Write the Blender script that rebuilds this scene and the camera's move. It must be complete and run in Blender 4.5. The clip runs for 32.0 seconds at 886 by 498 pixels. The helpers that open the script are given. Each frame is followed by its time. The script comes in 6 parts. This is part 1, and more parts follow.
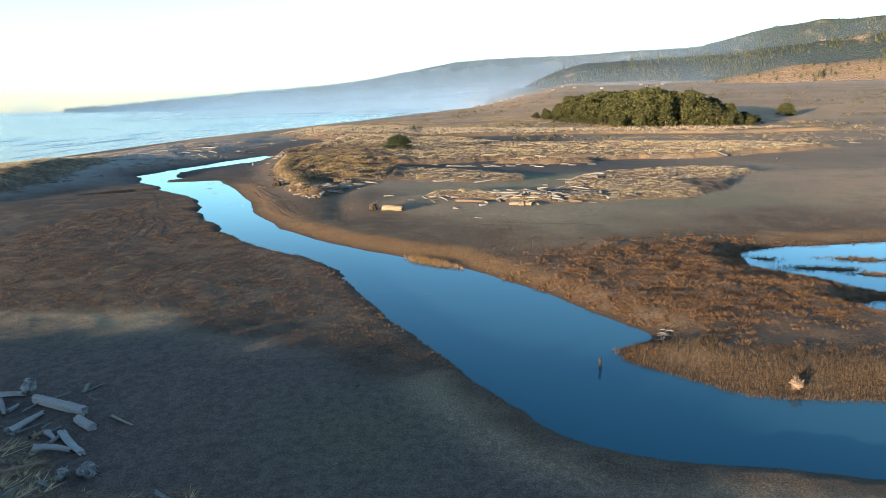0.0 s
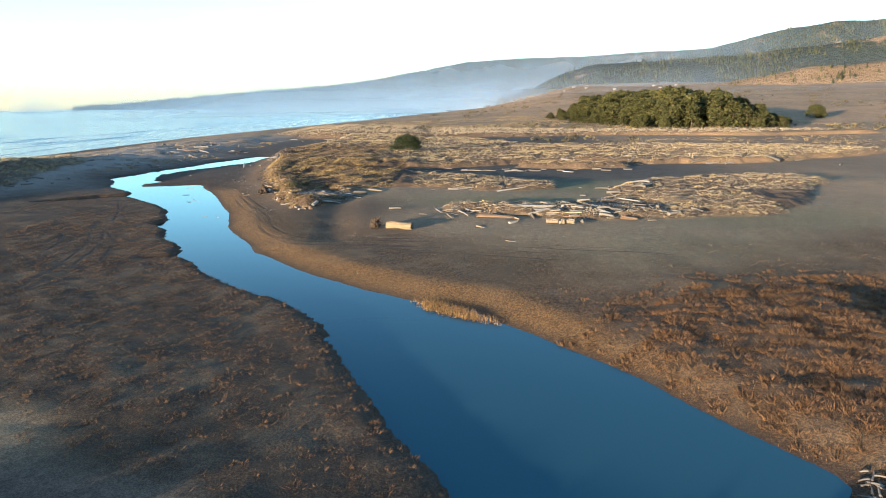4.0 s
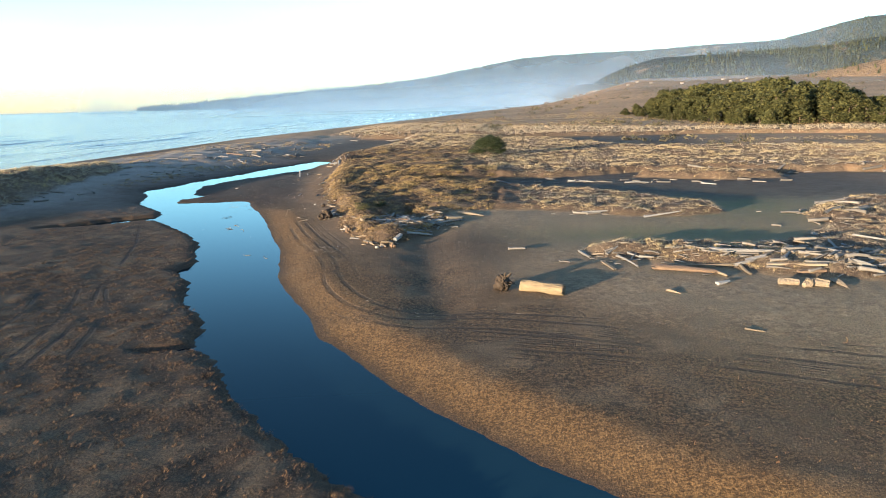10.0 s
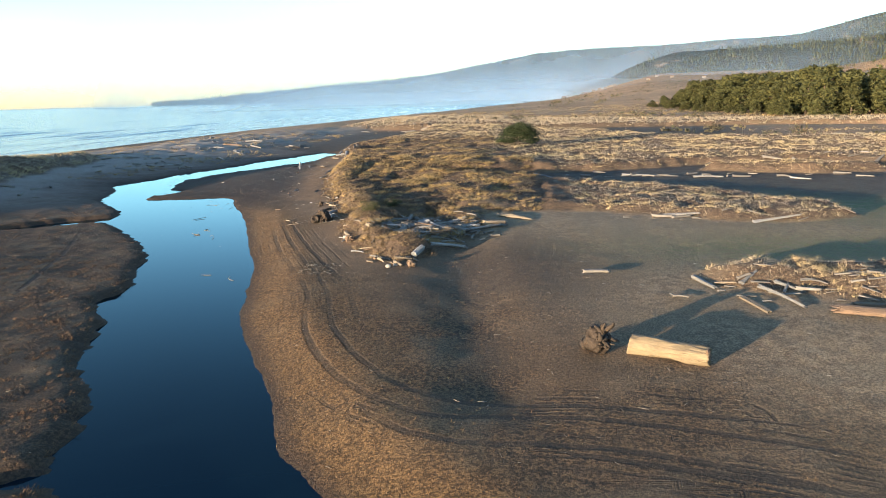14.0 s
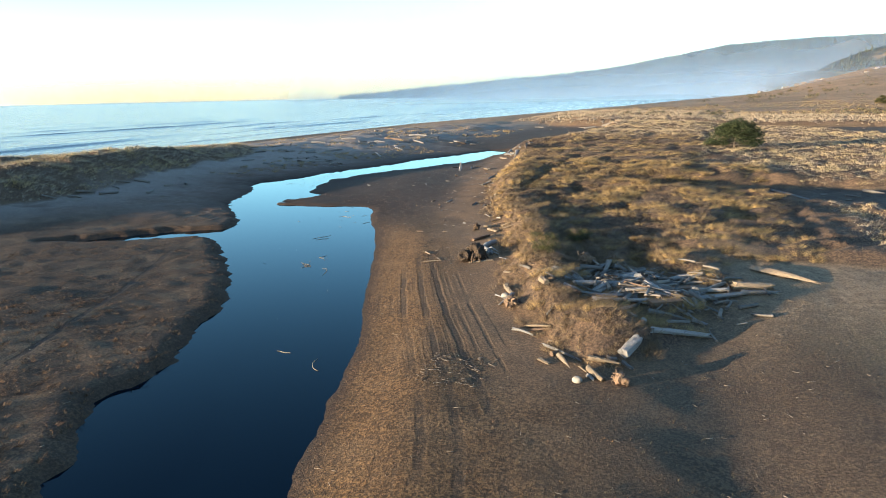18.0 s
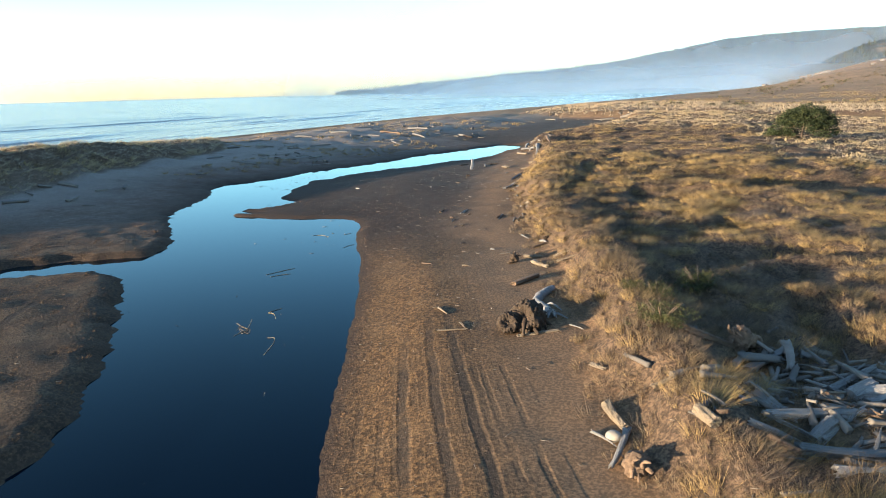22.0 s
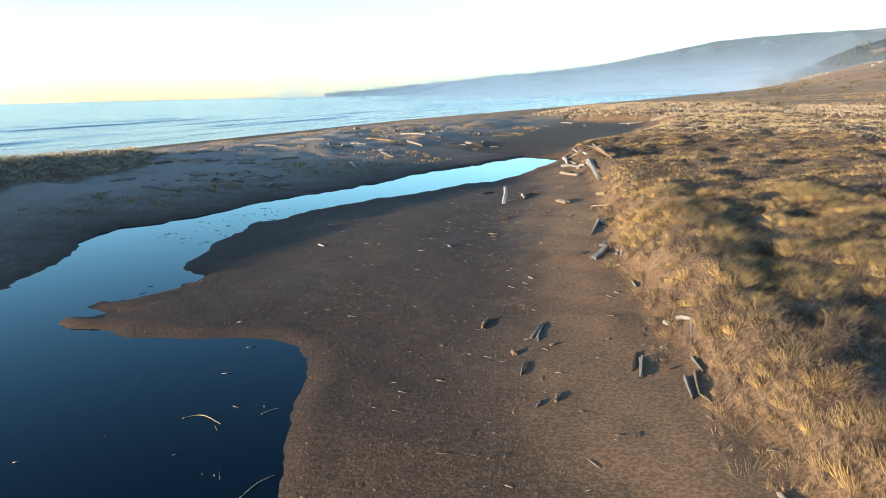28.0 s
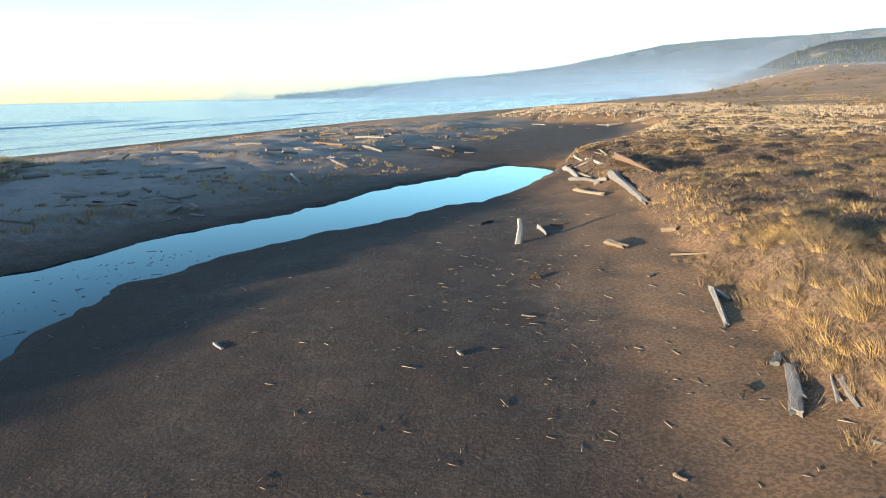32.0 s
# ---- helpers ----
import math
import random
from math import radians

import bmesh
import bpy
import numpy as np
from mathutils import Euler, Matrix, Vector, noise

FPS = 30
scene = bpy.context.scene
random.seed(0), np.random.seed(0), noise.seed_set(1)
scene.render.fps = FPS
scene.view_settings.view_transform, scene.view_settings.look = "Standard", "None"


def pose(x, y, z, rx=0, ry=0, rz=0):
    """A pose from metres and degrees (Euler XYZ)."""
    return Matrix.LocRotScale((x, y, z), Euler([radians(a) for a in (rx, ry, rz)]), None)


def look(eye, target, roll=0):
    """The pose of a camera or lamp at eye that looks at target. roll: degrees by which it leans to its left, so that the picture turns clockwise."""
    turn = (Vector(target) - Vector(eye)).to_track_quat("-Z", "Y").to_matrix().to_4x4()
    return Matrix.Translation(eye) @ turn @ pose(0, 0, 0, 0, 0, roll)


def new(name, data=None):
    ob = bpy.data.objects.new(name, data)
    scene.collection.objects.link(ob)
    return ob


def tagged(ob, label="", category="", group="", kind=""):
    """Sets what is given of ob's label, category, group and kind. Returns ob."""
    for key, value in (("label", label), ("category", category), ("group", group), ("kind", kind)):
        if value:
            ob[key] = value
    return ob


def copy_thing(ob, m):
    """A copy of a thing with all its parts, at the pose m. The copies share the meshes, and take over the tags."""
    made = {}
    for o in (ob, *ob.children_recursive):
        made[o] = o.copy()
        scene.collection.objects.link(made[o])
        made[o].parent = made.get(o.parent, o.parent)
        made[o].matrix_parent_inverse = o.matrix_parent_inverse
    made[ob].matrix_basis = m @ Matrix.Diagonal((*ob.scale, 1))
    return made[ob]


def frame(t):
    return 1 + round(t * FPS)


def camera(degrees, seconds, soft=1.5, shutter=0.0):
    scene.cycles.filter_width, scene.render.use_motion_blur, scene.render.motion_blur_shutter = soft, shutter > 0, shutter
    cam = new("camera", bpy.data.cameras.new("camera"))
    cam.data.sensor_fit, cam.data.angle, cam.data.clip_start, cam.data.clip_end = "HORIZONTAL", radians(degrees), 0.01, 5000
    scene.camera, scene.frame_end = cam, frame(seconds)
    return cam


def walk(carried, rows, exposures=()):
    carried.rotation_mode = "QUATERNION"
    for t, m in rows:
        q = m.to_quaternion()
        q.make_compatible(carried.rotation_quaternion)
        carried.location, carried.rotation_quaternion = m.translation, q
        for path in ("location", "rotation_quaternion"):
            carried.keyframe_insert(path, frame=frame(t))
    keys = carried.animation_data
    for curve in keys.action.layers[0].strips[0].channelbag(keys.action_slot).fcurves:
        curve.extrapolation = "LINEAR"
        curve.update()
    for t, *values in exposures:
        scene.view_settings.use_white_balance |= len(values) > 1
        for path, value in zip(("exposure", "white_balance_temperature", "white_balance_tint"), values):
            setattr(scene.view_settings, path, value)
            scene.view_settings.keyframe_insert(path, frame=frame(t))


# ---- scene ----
cam = camera(67.42, 32.0, soft=1.0)
# seconds, x, y, z, yaw, pitch, roll
PATH = [
    (0.0, 0.000, 0.000, 18.935, -0.530, -12.568, 1.172),
    (0.5, -0.386, 2.593, 18.541, -0.694, -12.306, 1.012),
    (1.0, -0.418, 5.290, 18.369, -0.625, -12.155, 0.806),
    (1.5, -0.391, 8.127, 18.337, -0.503, -12.117, 0.662),
    (2.0, -0.457, 10.975, 18.318, -0.441, -12.158, 0.641),
    (2.5, -0.600, 13.815, 18.192, -0.462, -12.216, 0.706),
    (3.0, -0.713, 16.795, 17.941, -0.433, -12.300, 0.751),
    (3.5, -0.921, 19.902, 17.739, -0.362, -12.411, 0.766),
    (4.0, -1.487, 23.061, 17.612, 0.184, -12.502, 0.786),
    (4.5, -2.231, 26.072, 17.534, 3.401, -12.440, 0.805),
    (6.5, -6.257, 37.614, 17.550, 4.538, -12.582, 1.059),
    (7.0, -7.304, 40.116, 17.511, 4.531, -12.548, 1.102),
    (7.5, -8.185, 42.574, 17.416, 4.616, -12.471, 1.109),
    (8.0, -8.923, 45.072, 17.300, 4.657, -12.415, 1.124),
    (8.5, -9.631, 47.592, 17.241, 4.633, -12.444, 1.188),
    (9.0, -10.388, 50.183, 17.292, 4.518, -12.531, 1.291),
    (9.5, -10.831, 52.899, 17.293, 4.608, -12.613, 1.345),
    (10.0, -11.333, 55.604, 17.191, 4.610, -12.635, 1.391),
    (10.5, -11.841, 58.310, 16.945, 4.581, -12.640, 1.432),
    (11.0, -12.325, 61.035, 16.490, 4.543, -12.696, 1.449),
    (11.5, -12.836, 63.774, 15.911, 4.466, -12.738, 1.464),
    (12.0, -13.394, 66.574, 15.331, 4.379, -12.734, 1.475),
    (12.5, -13.920, 69.381, 14.805, 4.256, -12.688, 1.441),
    (13.0, -14.364, 72.216, 14.385, 4.212, -12.656, 1.385),
    (13.5, -14.860, 75.109, 14.223, 4.211, -12.825, 1.353),
    (14.0, -15.350, 78.072, 14.061, 5.802, -12.937, 1.356),
    (14.5, -15.735, 81.016, 13.867, 6.548, -12.933, 1.394),
    (16.5, -18.140, 92.924, 13.215, 15.673, -13.117, 1.078),
    (17.0, -19.008, 96.024, 13.359, 16.521, -13.190, 1.067),
    (17.5, -20.066, 98.726, 13.298, 20.059, -13.132, 1.051),
    (18.0, -21.033, 101.210, 13.184, 20.355, -13.099, 1.075),
    (18.5, -22.055, 103.641, 13.071, 20.349, -13.091, 1.143),
    (19.0, -23.014, 106.172, 12.741, 20.514, -13.134, 1.207),
    (19.5, -24.086, 108.394, 12.277, 20.415, -13.097, 1.254),
    (20.0, -25.195, 110.619, 11.702, 20.273, -13.130, 1.293),
    (20.5, -26.257, 112.974, 11.387, 20.265, -13.141, 1.339),
    (21.0, -27.286, 115.366, 11.346, 20.280, -13.214, 1.374),
    (21.5, -28.386, 117.890, 11.292, 20.250, -13.321, 1.372),
    (22.0, -29.492, 120.389, 11.190, 20.177, -13.429, 1.389),
    (22.5, -30.593, 122.836, 11.062, 20.132, -13.482, 1.405),
    (23.0, -31.725, 125.430, 10.868, 20.046, -13.494, 1.416),
    (23.5, -32.900, 128.101, 10.688, 19.961, -13.599, 1.507),
    (24.0, -34.146, 131.078, 10.552, 19.885, -13.709, 1.560),
    (24.5, -35.471, 133.624, 10.519, 19.706, -13.513, 1.578),
    (25.0, -36.633, 136.208, 10.346, 19.636, -13.613, 1.545),
    (25.5, -37.888, 138.990, 10.366, 19.568, -13.603, 1.492),
    (26.0, -39.115, 141.454, 10.420, 19.449, -13.493, 1.434),
    (26.5, -40.118, 143.662, 10.371, 19.435, -13.448, 1.410),
    (28.5, -43.860, 152.097, 10.230, 19.192, -13.262, 1.134),
    (29.0, -44.870, 154.212, 10.241, 18.795, -13.297, 1.142),
    (29.5, -45.844, 156.526, 10.180, 18.509, -13.283, 1.189),
    (30.0, -46.875, 158.940, 10.055, 18.184, -13.204, 1.192),
    (30.5, -47.938, 161.326, 9.964, 17.545, -13.135, 1.136),
    (31.0, -48.963, 163.803, 9.838, 16.578, -13.141, 1.080),
    (31.5, -50.048, 166.196, 9.564, 15.834, -13.160, 1.072),
    (32.0, -51.107, 168.442, 9.202, 15.283, -13.165, 1.135),
]
walk(cam, [(t, pose(x, y, z, 90 + pitch, roll, yaw)) for t, x, y, z, yaw, pitch, roll in PATH],
     [(0.0, 2.25, 5700, 5.5), (32.0, 2.25, 5700, 5.5)])

# ---- daylight: a low evening sun over the sea, behind and left of the first view ----
SUN_AZ, SUN_EL = 224.0, 4.5          # degrees, clockwise from +y
world = bpy.data.worlds.new("evening_sky")
scene.world = world
world.use_nodes = True
wn = world.node_tree
sky = wn.nodes.new("ShaderNodeTexSky")
sky.sky_type, sky.sun_disc = "NISHITA", False
sky.sun_elevation, sky.sun_rotation = radians(SUN_EL), radians(SUN_AZ)
sky.air_density, sky.dust_density, sky.ozone_density = 0.8, 0.32, 1.48
wn.links.new(sky.outputs["Color"], wn.nodes["Background"].inputs["Color"])
wn.nodes["Background"].inputs["Strength"].default_value = 0.15
sun = new("sun", bpy.data.lights.new("sun", "SUN"))
sun.data.energy, sun.data.angle, sun.data.color = 5.0, radians(0.6), (1.0, 0.71, 0.43)
a, e = radians(SUN_AZ), radians(SUN_EL)
sun.matrix_world = look((math.sin(a) * math.cos(e) * 100, math.cos(a) * math.cos(e) * 100, math.sin(e) * 100), (0, 0, 0))


# ---- material helpers ----
class Mat:
    """A node material with short calls for the usual nodes."""

    def __init__(self, name, rough=0.9, spec=0.2):
        self.m = bpy.data.materials.new(name)
        self.m.use_nodes = True
        self.t = self.m.node_tree
        self.b = self.t.nodes["Principled BSDF"]
        self.b.inputs["Roughness"].default_value = rough
        self.b.inputs["Specular IOR Level"].default_value = spec
        self.coord = self.t.nodes.new("ShaderNodeTexCoord").outputs["Object"]

    def node(self, kind, **inputs):
        n = self.t.nodes.new(kind)
        for k, v in inputs.items():
            self.put(n.inputs[k.replace("_", " ")], v)
        return n

    def put(self, socket, v):
        if isinstance(v, bpy.types.NodeSocket):
            self.t.links.new(v, socket)
        else:
            socket.default_value = v

    def noise(self, scale, detail=4.0, rough=0.6, coord=None, warp=0.0):
        n = self.node("ShaderNodeTexNoise", Scale=scale, Detail=detail, Roughness=rough, Distortion=warp)
        self.t.links.new(coord or self.coord, n.inputs["Vector"])
        return n.outputs["Fac"]

    def stretch(self, sx, sy, sz, turn=0.0):
        n = self.node("ShaderNodeMapping")
        n.inputs["Scale"].default_value = (sx, sy, sz)
        n.inputs["Rotation"].default_value = (0, 0, radians(turn))
        self.t.links.new(self.coord, n.inputs["Vector"])
        return n.outputs["Vector"]

    def ramp(self, fac, lo, hi):
        n = self.node("ShaderNodeMapRange", Value=fac)
        n.interpolation_type = "SMOOTHSTEP"
        n.inputs["From Min"].default_value, n.inputs["From Max"].default_value = lo, hi
        return n.outputs["Result"]

    def mix(self, fac, one, two):
        n = self.t.nodes.new("ShaderNodeMix")
        n.data_type = "RGBA"
        for s, v in ((n.inputs[0], fac), (n.inputs[6], one), (n.inputs[7], two)):
            self.put(s, (*v, 1) if isinstance(v, tuple) and len(v) == 3 else v)
        return n.outputs[2]

    def math(self, op, one, two=0.0):
        n = self.t.nodes.new("ShaderNodeMath")
        n.operation = op
        self.put(n.inputs[0], one)
        self.put(n.inputs[1], two)
        return n.outputs[0]

    def attr(self, name):
        n = self.t.nodes.new("ShaderNodeAttribute")
        n.attribute_name = name
        return n.outputs["Fac"]

    def island(self):
        return self.t.nodes.new("ShaderNodeNewGeometry").outputs["Random Per Island"]

    def object_random(self):
        return self.t.nodes.new("ShaderNodeObjectInfo").outputs["Random"]

    def color(self, v):
        self.put(self.b.inputs["Base Color"], (*v, 1) if isinstance(v, tuple) and len(v) == 3 else v)
        return self

    def bump(self, height, strength=0.5, distance=0.05):
        n = self.node("ShaderNodeBump", Strength=strength, Distance=distance, Height=height)
        self.t.links.new(n.outputs["Normal"], self.b.inputs["Normal"])
        return self


# ---- number helpers ----
def smooth(lo, hi, v):
    u = np.clip((v - lo) / (hi - lo), 0, 1)
    return u * u * (3 - 2 * u)


def lattice(ix, iy, seed):
    h = (ix.astype(np.int64) * 374761393 + iy.astype(np.int64) * 668265263 + seed * 1442695041) & 0x7FFFFFFF
    h = ((h ^ (h >> 13)) * 1274126177) & 0x7FFFFFFF
    return ((h ^ (h >> 16)) & 0xFFFF) / 65535.0


def value_noise(x, y, size, seed=0):
    x, y = np.asarray(x, float) / size, np.asarray(y, float) / size
    ix, iy = np.floor(x), np.floor(y)
    u, v = x - ix, y - iy
    u, v = u * u * (3 - 2 * u), v * v * (3 - 2 * v)
    a0, a1 = lattice(ix, iy, seed), lattice(ix + 1, iy, seed)
    b0, b1 = lattice(ix, iy + 1, seed), lattice(ix + 1, iy + 1, seed)
    return (a0 * (1 - u) + a1 * u) * (1 - v) + (b0 * (1 - u) + b1 * u) * v


def fbm(x, y, size, seed=0, octaves=3):
    out, amp, tot = 0, 1.0, 0.0
    for k in range(octaves):
        c, s = math.cos(k * 0.9), math.sin(k * 0.9)
        out = out + amp * value_noise(c * x - s * y, s * x + c * y, size / 2 ** k, seed + 17 * k)
        tot += amp
        amp *= 0.5
    return out / tot


def line_distance(x, y, line):
    best = np.full(np.shape(x), 1e18)
    for (ax, ay), (bx, by) in zip(line[:-1], line[1:]):
        dx, dy = bx - ax, by - ay
        u = np.clip(((x - ax) * dx + (y - ay) * dy) / (dx * dx + dy * dy + 1e-12), 0, 1)
        best = np.minimum(best, (x - ax - u * dx) ** 2 + (y - ay - u * dy) ** 2)
    return np.sqrt(best)


def inside_of(x, y, poly, d=None):
    """Distance to the outline of a polygon: positive inside it, negative outside."""
    ring = list(poly) + [poly[0]]
    inn = np.zeros(np.shape(x), bool)
    for (ax, ay), (bx, by) in zip(ring[:-1], ring[1:]):
        if ay != by:
            inn ^= ((ay > y) != (by > y)) & (x < (bx - ax) * (y - ay) / (by - ay) + ax)
    d = line_distance(x, y, ring) if d is None else d
    return np.where(inn, d, -d)


def curve_through(points, step=1.0):
    """A smooth line through the points of a plan."""
    p = [points[0], *points, points[-1]]
    out = []
    for a, b, c, d in zip(p[:-3], p[1:-2], p[2:-1], p[3:]):
        n = max(2, min(8, int(math.dist(b, c) / step)))
        for k in range(n):
            u = k / n
            out.append(tuple(0.5 * (2 * b[i] + (c[i] - a[i]) * u + (2 * a[i] - 5 * b[i] + 4 * c[i] - d[i]) * u * u
                                    + (3 * b[i] - a[i] - 3 * c[i] + d[i]) * u ** 3) for i in (0, 1)))
    return out + [tuple(points[-1])]


def mesh_from(name, verts, faces, material, smooth_faces=False):
    """A mesh from numpy arrays; all faces have the same number of corners."""
    me = bpy.data.meshes.new(name)
    verts, faces = np.asarray(verts, np.float32), np.asarray(faces, np.int32)
    me.vertices.add(len(verts))
    me.vertices.foreach_set("co", verts.ravel())
    k = faces.shape[1]
    me.loops.add(faces.size)
    me.loops.foreach_set("vertex_index", faces.ravel())
    me.polygons.add(len(faces))
    me.polygons.foreach_set("loop_start", np.arange(len(faces), dtype=np.int32) * k)
    if smooth_faces:
        me.polygons.foreach_set("use_smooth", np.ones(len(faces), bool))
    me.update(calc_edges=True)
    me.materials.append(material)
    return me


def give(me, name, values):
    me.attributes.new(name, "FLOAT", "POINT").data.foreach_set("value", np.asarray(values, np.float32).ravel())


def grid_faces(nx, ny):
    i = np.arange(nx * ny).reshape(ny, nx)
    return np.stack([i[:-1, :-1], i[:-1, 1:], i[1:, 1:], i[1:, :-1]], -1).reshape(-1, 4)


# ---- the plan of the land, in metres ----
LEFT_LOWER = [(115.91, 7),(43.35, 24.33),(21.32, 29.78),(17.35, 30.89),(12.06, 31.91),(9.45, 32.9),(7.27, 34.11),(5.75, 36.13),(4.09, 38.88),(2.49, 41.63),(0.75, 45.49),(-1.36, 50.16),(-4.51, 56.22),(-8.55, 65.7),(-11.58, 73.46),(-13.36, 76.64),(-16.19, 80.34),(-19.17, 83.07),(-23.72, 86.92),(-26.73, 90.49),(-30.42, 96.46),(-32.75, 98.7)]
NOTCH = [(-32.75, 98.7),(-36.74, 98.23),(-33.36, 99.6)]
LEFT_MIDDLE = [(-33.36, 99.6),(-34.65, 102.98),(-36.55, 106.82),(-39.28, 110.58),(-40.66, 113.91),(-42.87, 118.29),(-45.54, 121.32),(-45.03, 125.13),(-47.26, 129.69),(-49.8, 136.17),(-54.02, 141.52),(-59.41, 147.65),(-63.9, 151.5),(-67.4, 150.1),(-71.2, 148.0),(-78, 145.6)]
LEFT_UPPER = [(-78, 145.6),(-72.6, 151.9),(-69.4, 154.3),(-65.91, 156.9),(-67.56, 160.75),(-71.83, 165.79),(-76.49, 171.22),(-81.22, 182.12),(-85.14, 188.38),(-84.41, 193.85),(-82.12, 200.1),(-80.63, 208.72),(-77.18, 217.35),(-74.53, 229.15),(-69.92, 241.78),(-66.46, 254.36)]
RIGHT_UPPER = [(-66.46, 254.36),(-59.48, 251.22),(-59.82, 236.98),(-62.88, 225.94),(-66.34, 219.26),(-70.55, 209.45),(-74.38, 200.84),(-74.87, 193.02),(-73.13, 186.77),(-72.1, 183.26),(-68.45, 179.75),(-69.2, 176.64),(-68.4, 172.13),(-64.01, 171.97),(-58.79, 173.21),(-56.63, 171.58),(-54.46, 167.33)]
RIGHT_MIDDLE = [(-54.46, 167.33),(-49.52, 158.06),(-45.98, 151.14),(-41.45, 140.41),(-39.15, 135.45),(-36.78, 129.35),(-35.1, 124.03),(-33.42, 118.34),(-30.01, 111.7),(-26.61, 106.13),(-24.72, 101.77),(-22.47, 99.16),(-18.35, 93.93),(-15.36, 90.21),(-10.15, 85.55),(-6.44, 82.45),(-3.93, 80.39)]
RIGHT_LOWER = [(-3.93, 80.39),(0.44, 78.05),(2.79, 74.73),(5.72, 70.69),(9.8, 64.44),(12.99, 58.65),(15.44, 54.26),(16.94, 50.53),(13.48, 47.77),(14.12, 45.36),(16.22, 43.27),(18.81, 40.45),(21.7, 39.11),(26.99, 38.46),(43.56, 35.23),(116.35, 19.99)]
LEFT_BANK = curve_through(LEFT_LOWER) + NOTCH[1:-1] + curve_through(LEFT_MIDDLE) + curve_through(LEFT_UPPER)
RIGHT_BANK = curve_through(RIGHT_UPPER) + curve_through(RIGHT_MIDDLE) + curve_through(RIGHT_LOWER)
RIVER = LEFT_BANK + RIGHT_BANK
POND = curve_through([(36.31, 78.23),(38.54, 80.36),(45.89, 82.15),(56.14, 83.11),(73.64, 84.66),(76.91, 72.06),(58.6, 63.46),(46.96, 61.73),(42.6, 61.8),(41.17, 63.1),(40.49, 66.05),(37.25, 68.51),(34.59, 71.65),(36.31, 78.23)])
POND_ARM = curve_through([(37.43, 57.49),(41.09, 58.52),(51.24, 58.13),(58.39, 54.59),(43.9, 53.56),(38.41, 55.3),(37.43, 57.49)])
DUNE_SPUR = [(-58.2, 251.99),(-57.6, 239),(-53.4, 226),(-50.6, 215.5),(-48.6, 203.5),(-46.7, 194),(-45.3, 185.5),(-43.6, 179),(-41.6, 172),(-39.2, 165),(-37.2, 159.5),(-35.4, 153.2),(-33.5, 148.3),(-31.1, 142),(-29.4, 137.5),(-27.9, 134.8),(-26.3, 132.2),(-24.6, 130.2),(-22.6, 131.6),(-21.2, 135.0),(-20.44, 139.4),(-18.46, 143.24),(-17.93, 148.62),(-14.52, 150.18),(-5.45, 149.89),(5.07, 144.64),(13.33, 143.99),(19.36, 147.91),(20.17, 154.07),(14.99, 164),(6.75, 172.38),(-6.85, 179.98),(-22.06, 183.73),(-29.7, 186.02),(-22.05, 196.19),(-29.74, 251.16)]
DUNE_STRIP = [(15.95, 194.22),(31, 189.01),(44.53, 189.26),(46.83, 193.96),(31.08, 198.34),(19, 198.94)]
DUNE_RIDGE = [(-29.7, 188.36),(-9.86, 192.38),(8.4, 198.8),(19.79, 204.4),(46.14, 200.17),(76, 196.96),(113.67, 213.5),(136.33, 226.77),(114.04, 251.05),(84, 261.72),(47.88, 267.1),(31.16, 276),(8.01, 322.32),(-37.54, 343.81),(-68.51, 365.35),(-93.81, 393.94),(-66.37, 348.91),(-48.17, 341.7),(-45.21, 311.63),(-51.36, 266.6),(-57.54, 251.99),(-45.09, 219.61)]
DUNE_RIDGE_TOP = [(22.95, 343.83),(83.12, 342.03),(135.88, 319.27),(195.88, 319.27),(150.48, 354.83),(75.24, 376.14),(0, 420),(-93.75, 517.5),(-96, 397.5),(-45.11, 354.57)]
DUNE_EAST = [(-3.3, 123.93),(0.43, 120.18),(6.4, 117.98),(13.09, 114.66),(21.25, 112.52),(29.43, 113.03),(37.59, 113.94),(48, 117.94),(54.79, 126.44),(63.9, 139.62),(74.54, 154.44),(69.61, 168.16),(56.94, 166.31),(39.66, 156.71),(31.37, 150.41),(27.49, 138.09),(21.42, 128.08),(13.93, 125.68),(1.97, 127.8)]
DUNE_WEST = [(-98.04, 111.49),(-94.8, 149.66),(-97.42, 174.44),(-101.55, 197.89),(-106.4, 216.81),(-115.12, 229.57),(-130.86, 231.4),(-144.84, 212.64),(-146.89, 150.19),(-141.77, 44.92),(-110.6, 22.9),(-97.22, 73.99)]
DUNE_SOUTH = [(-21.88, 32.24),(-18.93, 30.08),(-13.07, 27.95),(-3.59, 22.97),(7.19, -27.62),(-79.51, -42.78),(-80.97, 29.95),(-51.52, 43.02),(-35.2, 41.62),(-27.78, 35.83)]
SHORE_Y = [-675,0,187.5,300,397.5,510,750,1500,2250,3375,5250]
SHORE_X = [-247.5,-180,-160.5,-153,-147,-126,-82.5,30,187.5,600,1650]
